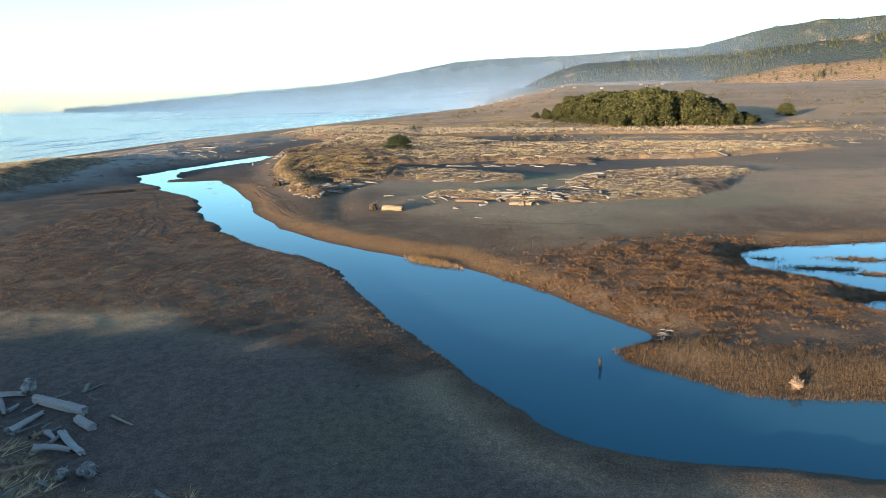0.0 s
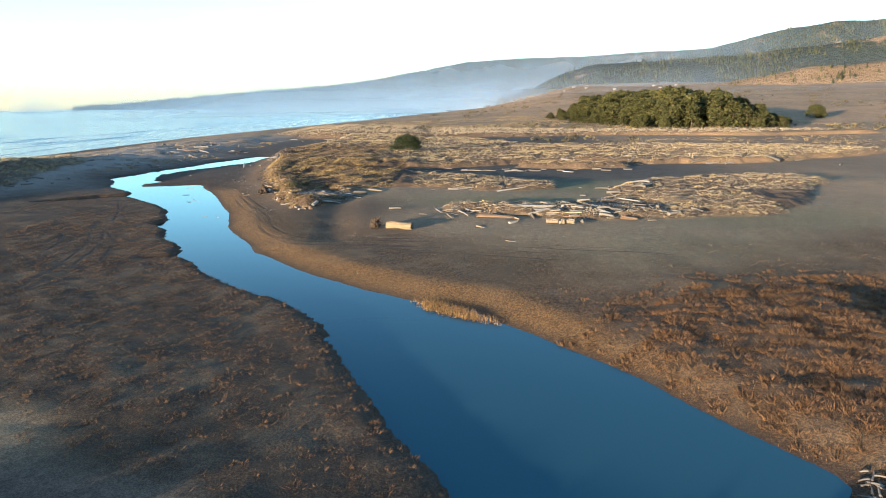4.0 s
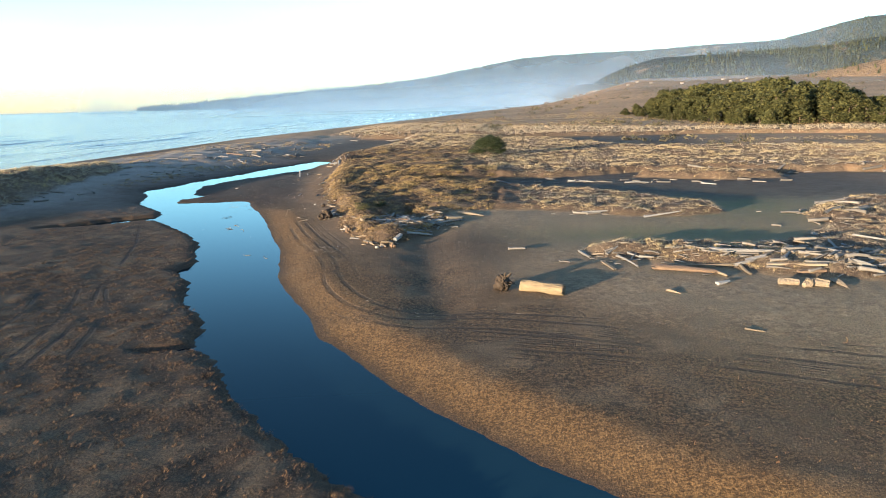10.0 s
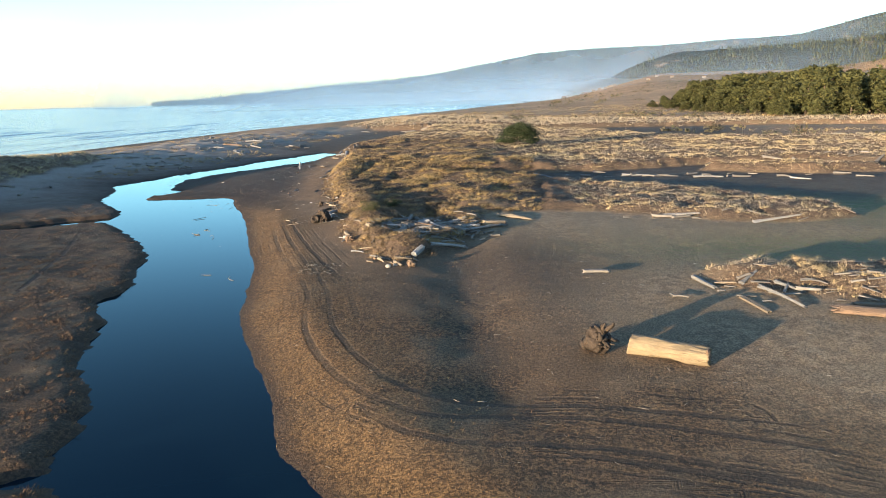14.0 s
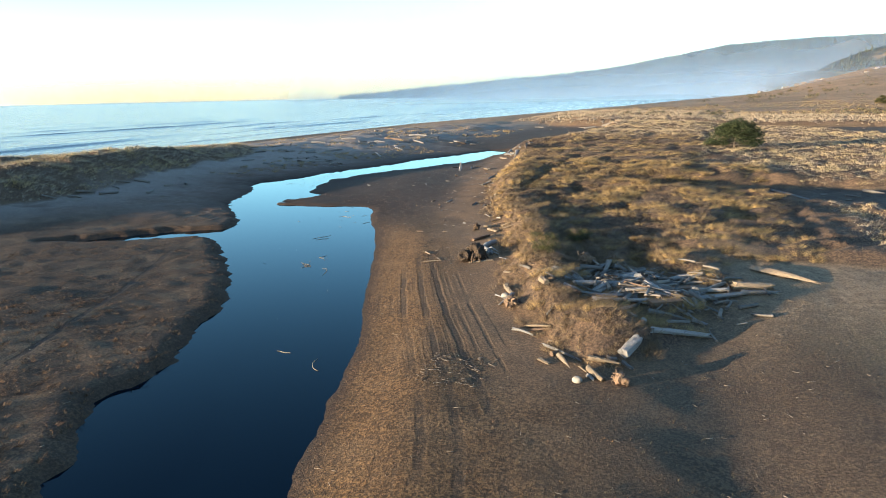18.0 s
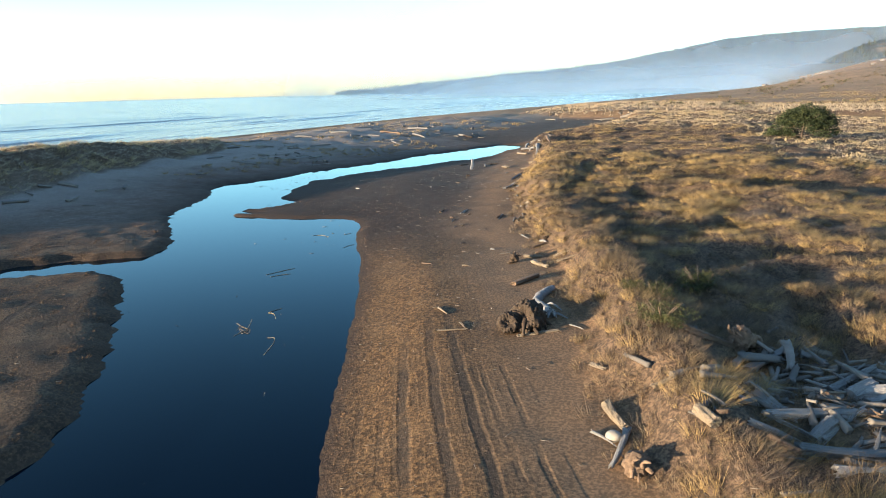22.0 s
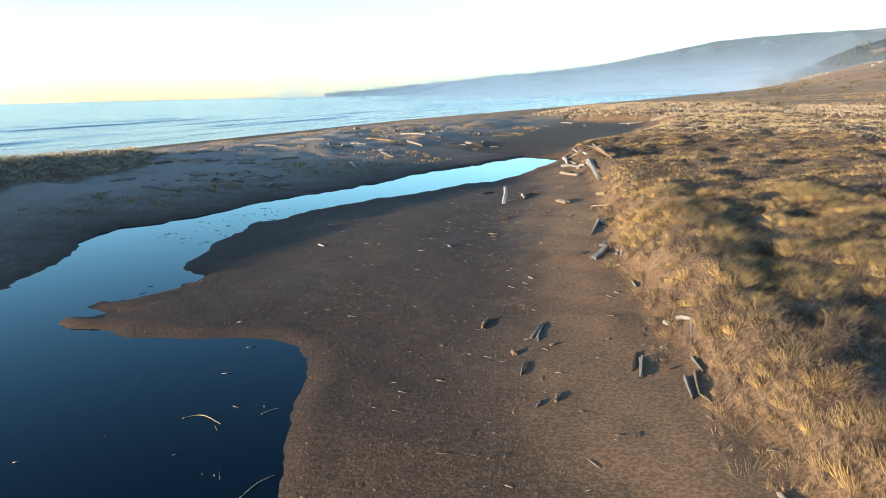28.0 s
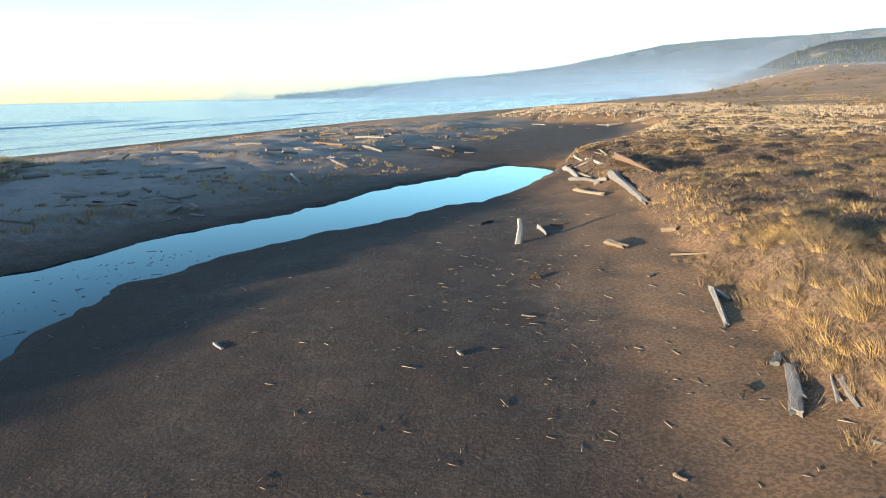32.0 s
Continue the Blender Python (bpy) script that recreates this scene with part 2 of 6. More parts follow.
TRACK_SETS = [[curve_through(p) for p in paths] for paths in (
    ([(-47.63, 162.7),(-41.85, 148.08),(-36.65, 135.84),(-33.75, 130.06),(-29.65, 121.41),(-27.37, 113.84),(-23.6, 107.44),(-19.48, 103.93),(-14.23, 103.82),(-5.64, 101.95),(4.78, 97.94),(22.52, 92.57)], [(-50.79, 112.96),(-46.95, 104.66),(-44.62, 94.88),(-43.06, 87.4),(-42.27, 82.92)], [(74.37, 113.27),(82.82, 99.87),(87.02, 89.34),(85.24, 79.61)], [(-63.23, 146.5),(-57.03, 134.25),(-52.38, 122.82)]),
    ([(-46.48, 162.7),(-40.71, 148.09),(-35.43, 136.23),(-32.62, 130.52),(-28.44, 122.17),(-26.1, 114.98),(-22.7, 108.96),(-19.1, 105.59),(-14.6, 105.1),(-6.38, 103.6)], [(-49.28, 113.72),(-45.45, 105.42),(-43.12, 95.64),(-41.56, 88.15),(-41.22, 82.92)], [(71.37, 110.16),(78.4, 99.79),(81.82, 90.84),(80.81, 81.85)], [(-13.11, 100.75),(-2.67, 98.23),(10.69, 93.89)], [(-53.81, 111.44),(-50.73, 104.64),(-49.15, 96.37)]),
    ([(-45.17, 160.39),(-39.41, 147.32),(-34.22, 136.32),(-31.4, 130.91),(-27.24, 122.94),(-24.82, 116.13)], [(-21.73, 104.06),(-18.35, 101.68),(-10.12, 100.85),(1.79, 96.02)], [(-10.88, 97.38),(-1.19, 95.24),(10.66, 90.89)], [(-48.14, 112.97),(-43.94, 105.42),(-40.86, 96.4)]))]
MUD_ISLETS = [(x, y, 1.5, 0.5) for x, y in [(-70.73, 174.7),(-72.29, 177.03),(-69.56, 172.21),(-73.47, 179.76),(-71.85, 169.66)]] + [(x, y, 1.2, 0.6) for x, y in [(-70.24, 159.6),(-72.96, 163.47),(-75.29, 165.8),(-74.34, 195.36),(-72.44, 201.62),(-69, 209.44)]]
ISLET = [(-4.44, 80.53),(-3.12, 78.16),(-1.42, 76.47),(2.56, 73.91),(1.83, 75.47),(0.21, 77.46),(-2.59, 79.96)]
POND_ISLETS = [(x, y, rx, ry) for (x, y), rx, ry in (([42.39, 70.54], 3.4, 0.9), ([38.1, 75.66], 1.2, 0.7), ([48.66, 74.38], 2.8, 0.9), ([46.35, 67.65], 2.2, 0.8))]
HOLLOWS = (([-22.6, 142.5], [4.6, 5.0], 1.4), ([-25.5, 149.0], [4.5, 7.5], 1.8), ([-29.0, 165.0], [4.5, 11.0], 1.0), ([23.23, 161.04], [12.35, 20.26], 1.0), ([9.5, 133.23], [18.73, 6.68], 0.7), ([47.46, 304.64], [21.88, 34.88], 1.0), ([46.46, 114.12], [17.31, 8.81], 0.3))
SPUR_RIDGE = curve_through([(-25.6, 133.2),(-28.2, 138.5),(-30.5, 144),(-31.8, 148.5),(-33.1, 152.5),(-34.9, 157.5),(-36.9, 163),(-39.6, 171),(-42.4, 181),(-44.4, 190)])
GULLY = curve_through([(-19.83, 135.96),(-19.09, 128.34),(-17.96, 119.22),(-16.47, 111.66),(-15.73, 106.37)])


def land(x, y):
    """Height of the ground and what covers it, for arrays of places."""
    x, y = np.asarray(x, float), np.asarray(y, float)
    wob = (fbm(x, y, 5.0, 3) - 0.5) * 1.1 + (fbm(x, y, 1.3, 5, 2) - 0.5) * 0.5
    d_left, d_right = line_distance(x, y, LEFT_BANK), line_distance(x, y, RIGHT_BANK)
    river = inside_of(x, y, RIVER, np.minimum(d_left, d_right)) + wob * (0.55 + 0.9 * smooth(172, 190, y)) + smooth(172, 190, y) * (fbm(x * 0.6 + y * 0.5, y * 0.5 - x * 0.6, 1.4, 7) - 0.5) * 1.5
    river = river + (d_left < d_right) * smooth(60, 75, y) * (fbm(x, y, 1.0, 8, 2) - 0.45) * 1.1
    river = np.minimum(river, 0.25 - inside_of(x, y, ISLET) + wob * 0.5)
    river = river + 4.5 * np.exp(-((x - -69) / 4.5) ** 2 - ((y - 175.5) / 5.0) ** 2) * (fbm(x, y, 1.3, 9, 2) - 0.5)
    river = river + 4.0 * np.exp(-((x - -75.5) / 4.0) ** 2 - ((y - 170) / 4.5) ** 2) * (fbm(x, y, 1.2, 19, 2) - 0.5)
    for cx, cy, rx, ry in MUD_ISLETS:
        river = river - 2.2 * np.exp(-((x - cx) / rx) ** 2 - ((y - cy) / ry) ** 2)
    pond = np.maximum(inside_of(x, y, POND), inside_of(x, y, POND_ARM)) + wob * 1.3
    for cx, cy, rx, ry in POND_ISLETS:
        pond = np.minimum(pond, (np.hypot((x - cx) / rx, (y - cy + 0.25 * (x - cx)) / ry) - 1) * ry + wob * 0.4)
    water = np.maximum(river, pond)
    d = -water
    left = d_left < d_right
    upper = smooth(150, 172, y)                       # the low flats near the mouth
    bank = np.where(left, 0.42 * smooth(0, 0.7, d) + 0.45 * smooth(0.7, 24, d),
                    0.90 * smooth(0, 4.6, d) + 0.55 * smooth(3, 34, d))
    flat = 0.12 * smooth(0, 0.8, d) + 0.6 * smooth(0.5, 16, d)
    z = bank * (1 - upper) + flat * upper
    z = np.where(d < 0, -0.75 * smooth(0, 3.5, -d), z) + 0.10 * np.clip(d, -0.5, 0.8)
    dry = smooth(0, 1.5, d)
    z = z + dry * ((fbm(x, y, 14, 11) - 0.5) * 0.12 + (fbm(x, y, 2.2, 12) - 0.5) * np.where(left, 0.10, 0.06) + (fbm(x, y, 1.1, 13, 2) - 0.5) * np.where(left, 0.17, 0.08) * (y < 190))
    # the bar between the lagoon and the sea, and the beach
    shore = np.interp(y, SHORE_Y, SHORE_X)
    off = x - shore                                    # metres inland of the waterline
    sea_side = smooth(4, 26, off)
    bar = 2.0 * (1 - 0.35 * smooth(185, 215, y)) * np.exp(-((x - (shore + 48)) / 18) ** 2) * smooth(105, 172, y) * (1 - smooth(300, 420, y))
    z = np.where(d > 0, np.maximum(z, 0.05 * np.clip(d, 0, 1)), z) + np.where(d > 0, bar * dry, 0)
    # dunes
    dune = np.full(x.shape, -1e3)
    for poly, lift in ((DUNE_SPUR, 0), (DUNE_STRIP, 0), (DUNE_RIDGE, 0), (DUNE_EAST, 0), (DUNE_RIDGE_TOP, 0), (DUNE_WEST, 0), (DUNE_SOUTH, 0)):
        dune = np.maximum(dune, inside_of(x, y, poly))
    dune = dune + (fbm(x, y, 6, 21) - 0.5) * np.where((x < -24) & (y < 235), 2.4, 4.0) + (fbm(x, y, 1.6, 22, 2) - 0.5) * 1.2
    west = inside_of(x, y, DUNE_WEST)
    south = inside_of(x, y, DUNE_SOUTH)
    lift = 0.60 + 0.75 * smooth(158, 195, y) * (x > -85)
    lift = lift + 1.9 * (0.35 + 0.65 * smooth(115, 168, y)) * smooth(0, 9, west) * (1 - 0.8 * smooth(9, 22, west)) * (1 - 0.6 * smooth(175, 220, y)) + 1.9 * smooth(0, 20, south)
    toe = smooth(-75, -62, x) * smooth(128, 150, y) * (1 - smooth(-25, -5, x)) * dry
    z = z + toe * (0.42 + 0.45 * smooth(172, 200, y)) * smooth(-8.5, 0.5, dune)
    humps = smooth(14, 24, off) * (1 - smooth(58, 80, off)) * dry * (y > 100) * (1 - smooth(0, 6, dune))
    z = z + humps * ((fbm(x, y, 7, 35) - 0.42) * 1.5 + (fbm(x, y, 2.0, 36, 2) - 0.5) * 0.35)
    mounds = 1 - np.abs(fbm(x, y, 3.0, 32, 2) - 0.5) * 3.2
    z = z + smooth(-0.6, 2.2, dune) * lift + smooth(0, 3, dune) * ((fbm(x, y, 13, 31) - 0.35) * 0.55 + (mounds - 0.55) * np.where(x < -10, 0.85, 0.52) + (fbm(x, y, 1.5, 33, 2) - 0.5) * 0.35)
    rusty = np.exp(-(((x - 33) / 20) ** 2 + ((y - 67) / 16) ** 2)) * smooth(0.5, 3, d)
    z = z + rusty * ((fbm(x, y, 2.1, 14, 2) - 0.4) * 0.95)
    for (cx, cy), (rx, ry), k in HOLLOWS:
        q = ((x - cx) / rx) ** 2 + ((y - cy) / ry) ** 2
        z = z - 0.35 * k * np.exp(-q) * dry
    z = z - 0.42 * np.exp(-(line_distance(x, y, GULLY) / 2.8) ** 2) * dry
    z = z + (0.66 - 0.2 * smooth(165, 180, y)) * np.exp(-(line_distance(x, y, SPUR_RIDGE) / 2.2) ** 2) * smooth(-0.5, 1.5, dune) * (0.7 + 0.6 * fbm(x, y, 3, 34))
    # the rising coastal plain
    far = np.hypot(x - 0, y - 90)
    inland = smooth(10, 260, off)
    z = z + inland * (0.036 * np.maximum(far - 380, 0) * smooth(380, 620, far) + 1.5 * smooth(200, 420, far) + (fbm(x, y, 160, 41) - 0.5) * 7 * smooth(300, 900, far))
    # down into the sea
    z = np.where(off < 30, z * smooth(-2, 26, off) - 3.5 * (1 - smooth(-30, 3, off)), z)
    ruts, rut_near = [], np.full(x.shape, 9.0)
    for paths in TRACK_SETS:                           # signed distance to the nearest wheel rut of each set
        best, sign = np.full(x.shape, 9.0), np.ones(x.shape)
        for p in paths:
            for a, c in zip(p[:-1], p[1:]):
                q = line_distance(x, y, [a, c])
                side = np.sign((c[0] - a[0]) * (y - a[1]) - (c[1] - a[1]) * (x - a[0]))
                sign = np.where(q < best, side, sign)
                best = np.minimum(best, q)
        ruts.append(best * sign)
        rut_near = np.minimum(rut_near, best)
    return dict(z=z, d=d, left=left, dune=dune, off=off, far=far, rut=rut_near, rut_a=ruts[0], rut_b=ruts[1], rut_c=ruts[2], sea_side=sea_side, upper=upper)


def covers(x, y, g):
    """What grows or lies on the ground, 0 to 1 each."""
    n1, n2 = fbm(x, y, 9, 61), fbm(x, y, 2.5, 62)
    d, left, dune = g["d"], g["left"], g["dune"]
    grass = smooth(-0.5, 0.4, dune) * (1 - 0.45 * smooth(0.64, 0.75, n1))
    pile = ((x - -23.6) / 3.9) ** 2 + ((y - 141.6) / 3.6) ** 2
    grass = grass * smooth(0.6, 1.1, pile + (n2 - 0.5) * 0.5)
    # salt marsh beside the river
    south_edge = 52 - 0.30 * (x + 15) - 7 * np.exp(-((x + 2) / 9) ** 2) + (n1 - 0.5) * 12
    m_left = left * smooth(-3, 3, y - south_edge) * (1 - smooth(26, 60, d + (n1 - 0.5) * 20)) * (1 - 0.75 * smooth(158, 172, y))
    m_left = np.maximum(m_left, left * (1 - smooth(1.5, 5, d + (n1 - 0.5) * 4)) * (y < 60) * 0.9)
    m_right = (~left) * (1 - smooth(7, 30, d + (n1 - 0.5) * 16)) * (1 - smooth(182, 198, y + (n1 - 0.5) * 10))
    marsh = np.maximum(m_left, m_right) * (1 - grass) * (0.75 + 0.25 * smooth(0.3, 0.5, n2))
    rust = np.exp(-(((x - 33) / 20) ** 2 + ((y - 67) / 16) ** 2)) * smooth(0.2, 0.6, n2 + 0.15)
    green = np.zeros(x.shape)
    for (cx, cy), (rx, ry), k in HOLLOWS[3:5] + (([46.46, 114.12], [18.76, 10.27], 0.5), ([-33.09, 53.34], [10.1, 4.44], 0.3), ([22.55, 95.57], [21.66, 13.17], 0.25), ([-4.32, 34.56], [5.07, 5.1], 0.4), ([28.93, 133.54], [2.91, 5.08], 0.5)):
        green = np.maximum(green, k * np.exp(-((x - cx) / rx) ** 2 - ((y - cy) / ry) ** 2))
    green = green * (0.5 + 0.8 * n2) * (1 - grass)
    wet = (1 - smooth(0.1, 1.3, d + (n2 - 0.5) * 0.8)) + 0.6 * (1 - smooth(0, 16, g["off"])) + 0.75 * (1 - smooth(2, 6, d)) * g["upper"] + np.where(left, 0.15, 0.52) * (1 - smooth(10, 30, d + (n1 - 0.5) * 10)) * g["upper"] * smooth(150, 185, y)
    wet = wet + 1.1 * np.exp(-((x - -15) / 8.5) ** 2 - ((y - 128) / 11) ** 2) * (0.6 + 0.4 * smooth(0.25, 0.5, n1))
    bank = (~left) * smooth(-0.2, 0.6, d) * (1 - smooth(2.2, 5 + 3 * n1 + 9 * smooth(98, 122, y), d)) * (1 - smooth(158, 178, y)) * (1 - 0.3 * smooth(98, 122, y)) * (1 - 0.8 * smooth(6, 16, x))
    # grey: dark sand near the mouth, reaching south as painted shade on the flats
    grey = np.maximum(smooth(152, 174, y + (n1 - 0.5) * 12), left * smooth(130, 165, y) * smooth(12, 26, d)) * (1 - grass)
    sand = smooth(-7, -1.5, dune) * (1 - smooth(-0.5, 1.5, dune)) * smooth(112, 126, y) * (1 - smooth(-30, -18, x)) * smooth(-74, -62, x)
    plain = np.maximum(smooth(230, 340, g["far"]), 0.75 * smooth(48, 85, x) * smooth(70, 110, y))
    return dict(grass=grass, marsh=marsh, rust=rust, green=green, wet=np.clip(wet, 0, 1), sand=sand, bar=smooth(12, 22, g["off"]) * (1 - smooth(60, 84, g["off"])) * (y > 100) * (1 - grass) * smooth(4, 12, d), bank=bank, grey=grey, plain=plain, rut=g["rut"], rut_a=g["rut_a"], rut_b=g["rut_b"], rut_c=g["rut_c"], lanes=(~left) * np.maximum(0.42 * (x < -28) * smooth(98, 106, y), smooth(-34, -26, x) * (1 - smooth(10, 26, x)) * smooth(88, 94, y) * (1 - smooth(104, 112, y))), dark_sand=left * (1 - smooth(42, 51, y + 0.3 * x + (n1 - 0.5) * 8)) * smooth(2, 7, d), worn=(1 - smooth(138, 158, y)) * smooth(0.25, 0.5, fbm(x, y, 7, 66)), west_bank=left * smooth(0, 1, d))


# ---- ground ----
soil = Mat("ground_soil", 0.95, 0.15)
n_fine, n_mid, n_big = soil.noise(9, 5, 0.7), soil.noise(1.6, 5, 0.65), soil.noise(0.16, 4, 0.6)
n_clump = soil.noise(4.5, 3, 0.6)
base = soil.mix(soil.ramp(n_mid, 0.35, 0.68), (0.185, 0.133, 0.084), (0.325, 0.236, 0.145))
base = soil.mix(soil.ramp(n_big, 0.4, 0.65), base, (0.230, 0.170, 0.106))
marsh = soil.mix(soil.ramp(n_clump, 0.38, 0.62), (0.034, 0.024, 0.017), (0.128, 0.078, 0.040))
marsh = soil.mix(soil.ramp(n_big, 0.45, 0.62), marsh, (0.092, 0.062, 0.038))
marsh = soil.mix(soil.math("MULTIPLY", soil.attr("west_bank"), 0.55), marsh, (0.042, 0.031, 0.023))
base = soil.mix(soil.attr("dark_sand"), base, soil.mix(soil.ramp(n_mid, 0.35, 0.65), (0.070, 0.050, 0.043), (0.108, 0.082, 0.068)))
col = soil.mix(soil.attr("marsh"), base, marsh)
col = soil.mix(soil.math("MULTIPLY", soil.attr("rust"), soil.ramp(n_clump, 0.4, 0.6)), col, (0.130, 0.062, 0.026))
col = soil.mix(soil.math("MULTIPLY", soil.attr("green"), soil.ramp(n_mid, 0.3, 0.6)), col, (0.090, 0.115, 0.040))
# grey sand colour, darkened further to paint in the shade on these flats
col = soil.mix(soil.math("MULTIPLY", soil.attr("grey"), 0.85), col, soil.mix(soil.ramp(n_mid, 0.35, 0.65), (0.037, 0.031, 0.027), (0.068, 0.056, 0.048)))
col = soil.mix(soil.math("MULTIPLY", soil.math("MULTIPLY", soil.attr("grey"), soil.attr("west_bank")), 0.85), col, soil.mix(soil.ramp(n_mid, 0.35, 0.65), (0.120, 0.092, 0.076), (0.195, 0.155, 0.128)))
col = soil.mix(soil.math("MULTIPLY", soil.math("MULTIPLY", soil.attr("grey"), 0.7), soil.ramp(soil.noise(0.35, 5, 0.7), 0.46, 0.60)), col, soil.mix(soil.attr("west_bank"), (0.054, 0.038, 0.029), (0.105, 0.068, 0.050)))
col = soil.mix(soil.math("MULTIPLY", soil.attr("bar"), soil.ramp(n_big, 0.25, 0.5)), col, (0.260, 0.228, 0.200))
col = soil.mix(soil.math("MULTIPLY", soil.attr("bank"), 0.8), col, soil.mix(soil.ramp(n_clump, 0.35, 0.65), (0.080, 0.045, 0.018), (0.172, 0.099, 0.038)))
col = soil.mix(soil.attr("sand"), col, soil.mix(n_mid, (0.165, 0.102, 0.055), (0.235, 0.148, 0.082)))
dune_col = soil.mix(soil.ramp(n_clump, 0.35, 0.65), (0.066, 0.046, 0.032), (0.140, 0.094, 0.060))
col = soil.mix(soil.attr("grass"), col, dune_col)
field = soil.mix(soil.ramp(soil.noise(0.012, 5, 0.65), 0.4, 0.62), (0.380, 0.235, 0.125), (0.255, 0.160, 0.088))
field = soil.mix(soil.ramp(soil.noise(0.05, 6, 0.7), 0.55, 0.68), field, (0.150, 0.122, 0.066))
field = soil.mix(soil.ramp(soil.noise(0.16, 5, 0.7), 0.50, 0.62), field, (0.260, 0.180, 0.095))
col = soil.mix(soil.attr("plain"), col, field)
rut = 0.0
for key in ("rut_a", "rut_b", "rut_c"):
    wander = soil.math("MULTIPLY", soil.math("SUBTRACT", soil.noise(0.5, 2), 0.5), 0.25)
    gap = soil.math("ABSOLUTE", soil.math("ADD", soil.attr(key), wander))
    one = soil.math("SUBTRACT", 1.0, soil.ramp(gap, 0.11, 0.27))
    rut = soil.math("MAXIMUM", rut, soil.math("MULTIPLY", one, soil.ramp(soil.math("ABSOLUTE", soil.attr(key)), 0.9, 0.6)))
    many = soil.ramp(soil.math("PINGPONG", soil.math("ADD", soil.attr(key), wander), 0.38), 0.15, 0.05)
    many = soil.math("MULTIPLY", soil.math("MULTIPLY", many, soil.attr("lanes")), soil.ramp(soil.math("ABSOLUTE", soil.attr(key)), 2.6, 1.6))
    rut = soil.math("MAXIMUM", rut, soil.math("MULTIPLY", many, soil.ramp(soil.noise(0.25, 3), 0.42, 0.58)))
rut = soil.math("MULTIPLY", rut, soil.math("MULTIPLY", soil.ramp(n_mid, 0.22, 0.48), soil.attr("worn")))
col = soil.mix(soil.math("MULTIPLY", rut, soil.math("ADD", soil.math("MULTIPLY", soil.attr("west_bank"), 0.25), 0.7)), col, (0.034, 0.029, 0.025))
col = soil.mix(soil.math("MULTIPLY", soil.attr("wet"), 0.72), col, (0.042, 0.028, 0.021))
speck = soil.noise(26, 3, 0.7)
col = soil.mix(soil.ramp(speck, 0.56, 0.70), col, soil.mix(0.35, col, (0.16, 0.128, 0.090)))
col = soil.mix(soil.ramp(n_fine, 0.58, 0.44), col, soil.mix(0.5, col, (0.018, 0.015, 0.012)))
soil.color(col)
n_lump = soil.noise(2.0, 3, 0.55)
calm = soil.math("SUBTRACT", 1.0, soil.math("MINIMUM", 0.92, soil.math("ADD", soil.attr("sand"), soil.math("MULTIPLY", soil.attr("grey"), 0.5))))
relief = soil.math("ADD", soil.math("MULTIPLY", n_lump, 0.45), soil.math("ADD", soil.math("MULTIPLY", n_clump, 0.40), soil.math("ADD", soil.math("MULTIPLY", n_fine, 0.45), soil.math("MULTIPLY", speck, 0.30))))
soil.bump(soil.math("SUBTRACT", soil.math("MULTIPLY", relief, calm), soil.math("MULTIPLY", rut, 0.5)), 0.9, 0.11)
SOIL = soil.m


def spaced(stops):
    """Coordinates from start to end with the given steps between the stops."""
    out = []
    for (a0, step), (b0, _) in zip(stops[:-1], stops[1:]):
        n = max(1, round((b0 - a0) / step))
        out += list(np.linspace(a0, b0, n, endpoint=False))
    return np.array(out + [stops[-1][0]])


def widening(start, end, n):
    """Steps that grow from start to a far end."""
    u = np.linspace(0, 1, n + 1)[1:]
    return start + (end - start) * (0.02 * u + 0.98 * u ** 4)


gx = spaced([(-185, 1.8), (-120, 0.8), (-78, 0.45), (-18, 0.5), (36, 0.52), (62, 0.9), (85, 1.5), (140, 1)])
gx = np.concatenate([widening(-185, -3400, 22)[::-1], gx, widening(140, 4200, 44)])
gy = spaced([(-30, 1.6), (25, 0.58), (80, 0.45), (200, 0.52), (250, 1.0), (330, 1)])
gy = np.concatenate([widening(-30, -900, 16)[::-1], gy, widening(330, 4700, 64)])
GX, GY = np.meshgrid(gx, gy)
gpx, gpy = GX.ravel(), GY.ravel()
GROUND = land(gpx, gpy)


def land_at(x, y):
    """The same as land(), read off the finished ground between its grid lines."""
    x, y = np.asarray(x, float), np.asarray(y, float)
    i = np.clip(np.searchsorted(gx, x) - 1, 0, len(gx) - 2)
    j = np.clip(np.searchsorted(gy, y) - 1, 0, len(gy) - 2)
    u, v = (x - gx[i]) / (gx[i + 1] - gx[i]), (y - gy[j]) / (gy[j + 1] - gy[j])
    n = len(gx)
    k = j * n + i
    out = {}
    for key, f in GROUND.items():
        f = f.astype(float)
        w = (f[k] * (1 - u) + f[k + 1] * u) * (1 - v) + (f[k + n] * (1 - u) + f[k + n + 1] * u) * v
        out[key] = w > 0.5 if key == "left" else w
    return out


def ground_z(x, y):
    return float(land_at(np.array([x]), np.array([y]))["z"][0])


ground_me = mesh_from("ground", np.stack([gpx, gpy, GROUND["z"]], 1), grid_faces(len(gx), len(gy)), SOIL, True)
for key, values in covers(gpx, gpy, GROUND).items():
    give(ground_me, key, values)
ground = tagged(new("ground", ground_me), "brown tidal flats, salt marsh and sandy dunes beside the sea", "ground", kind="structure")

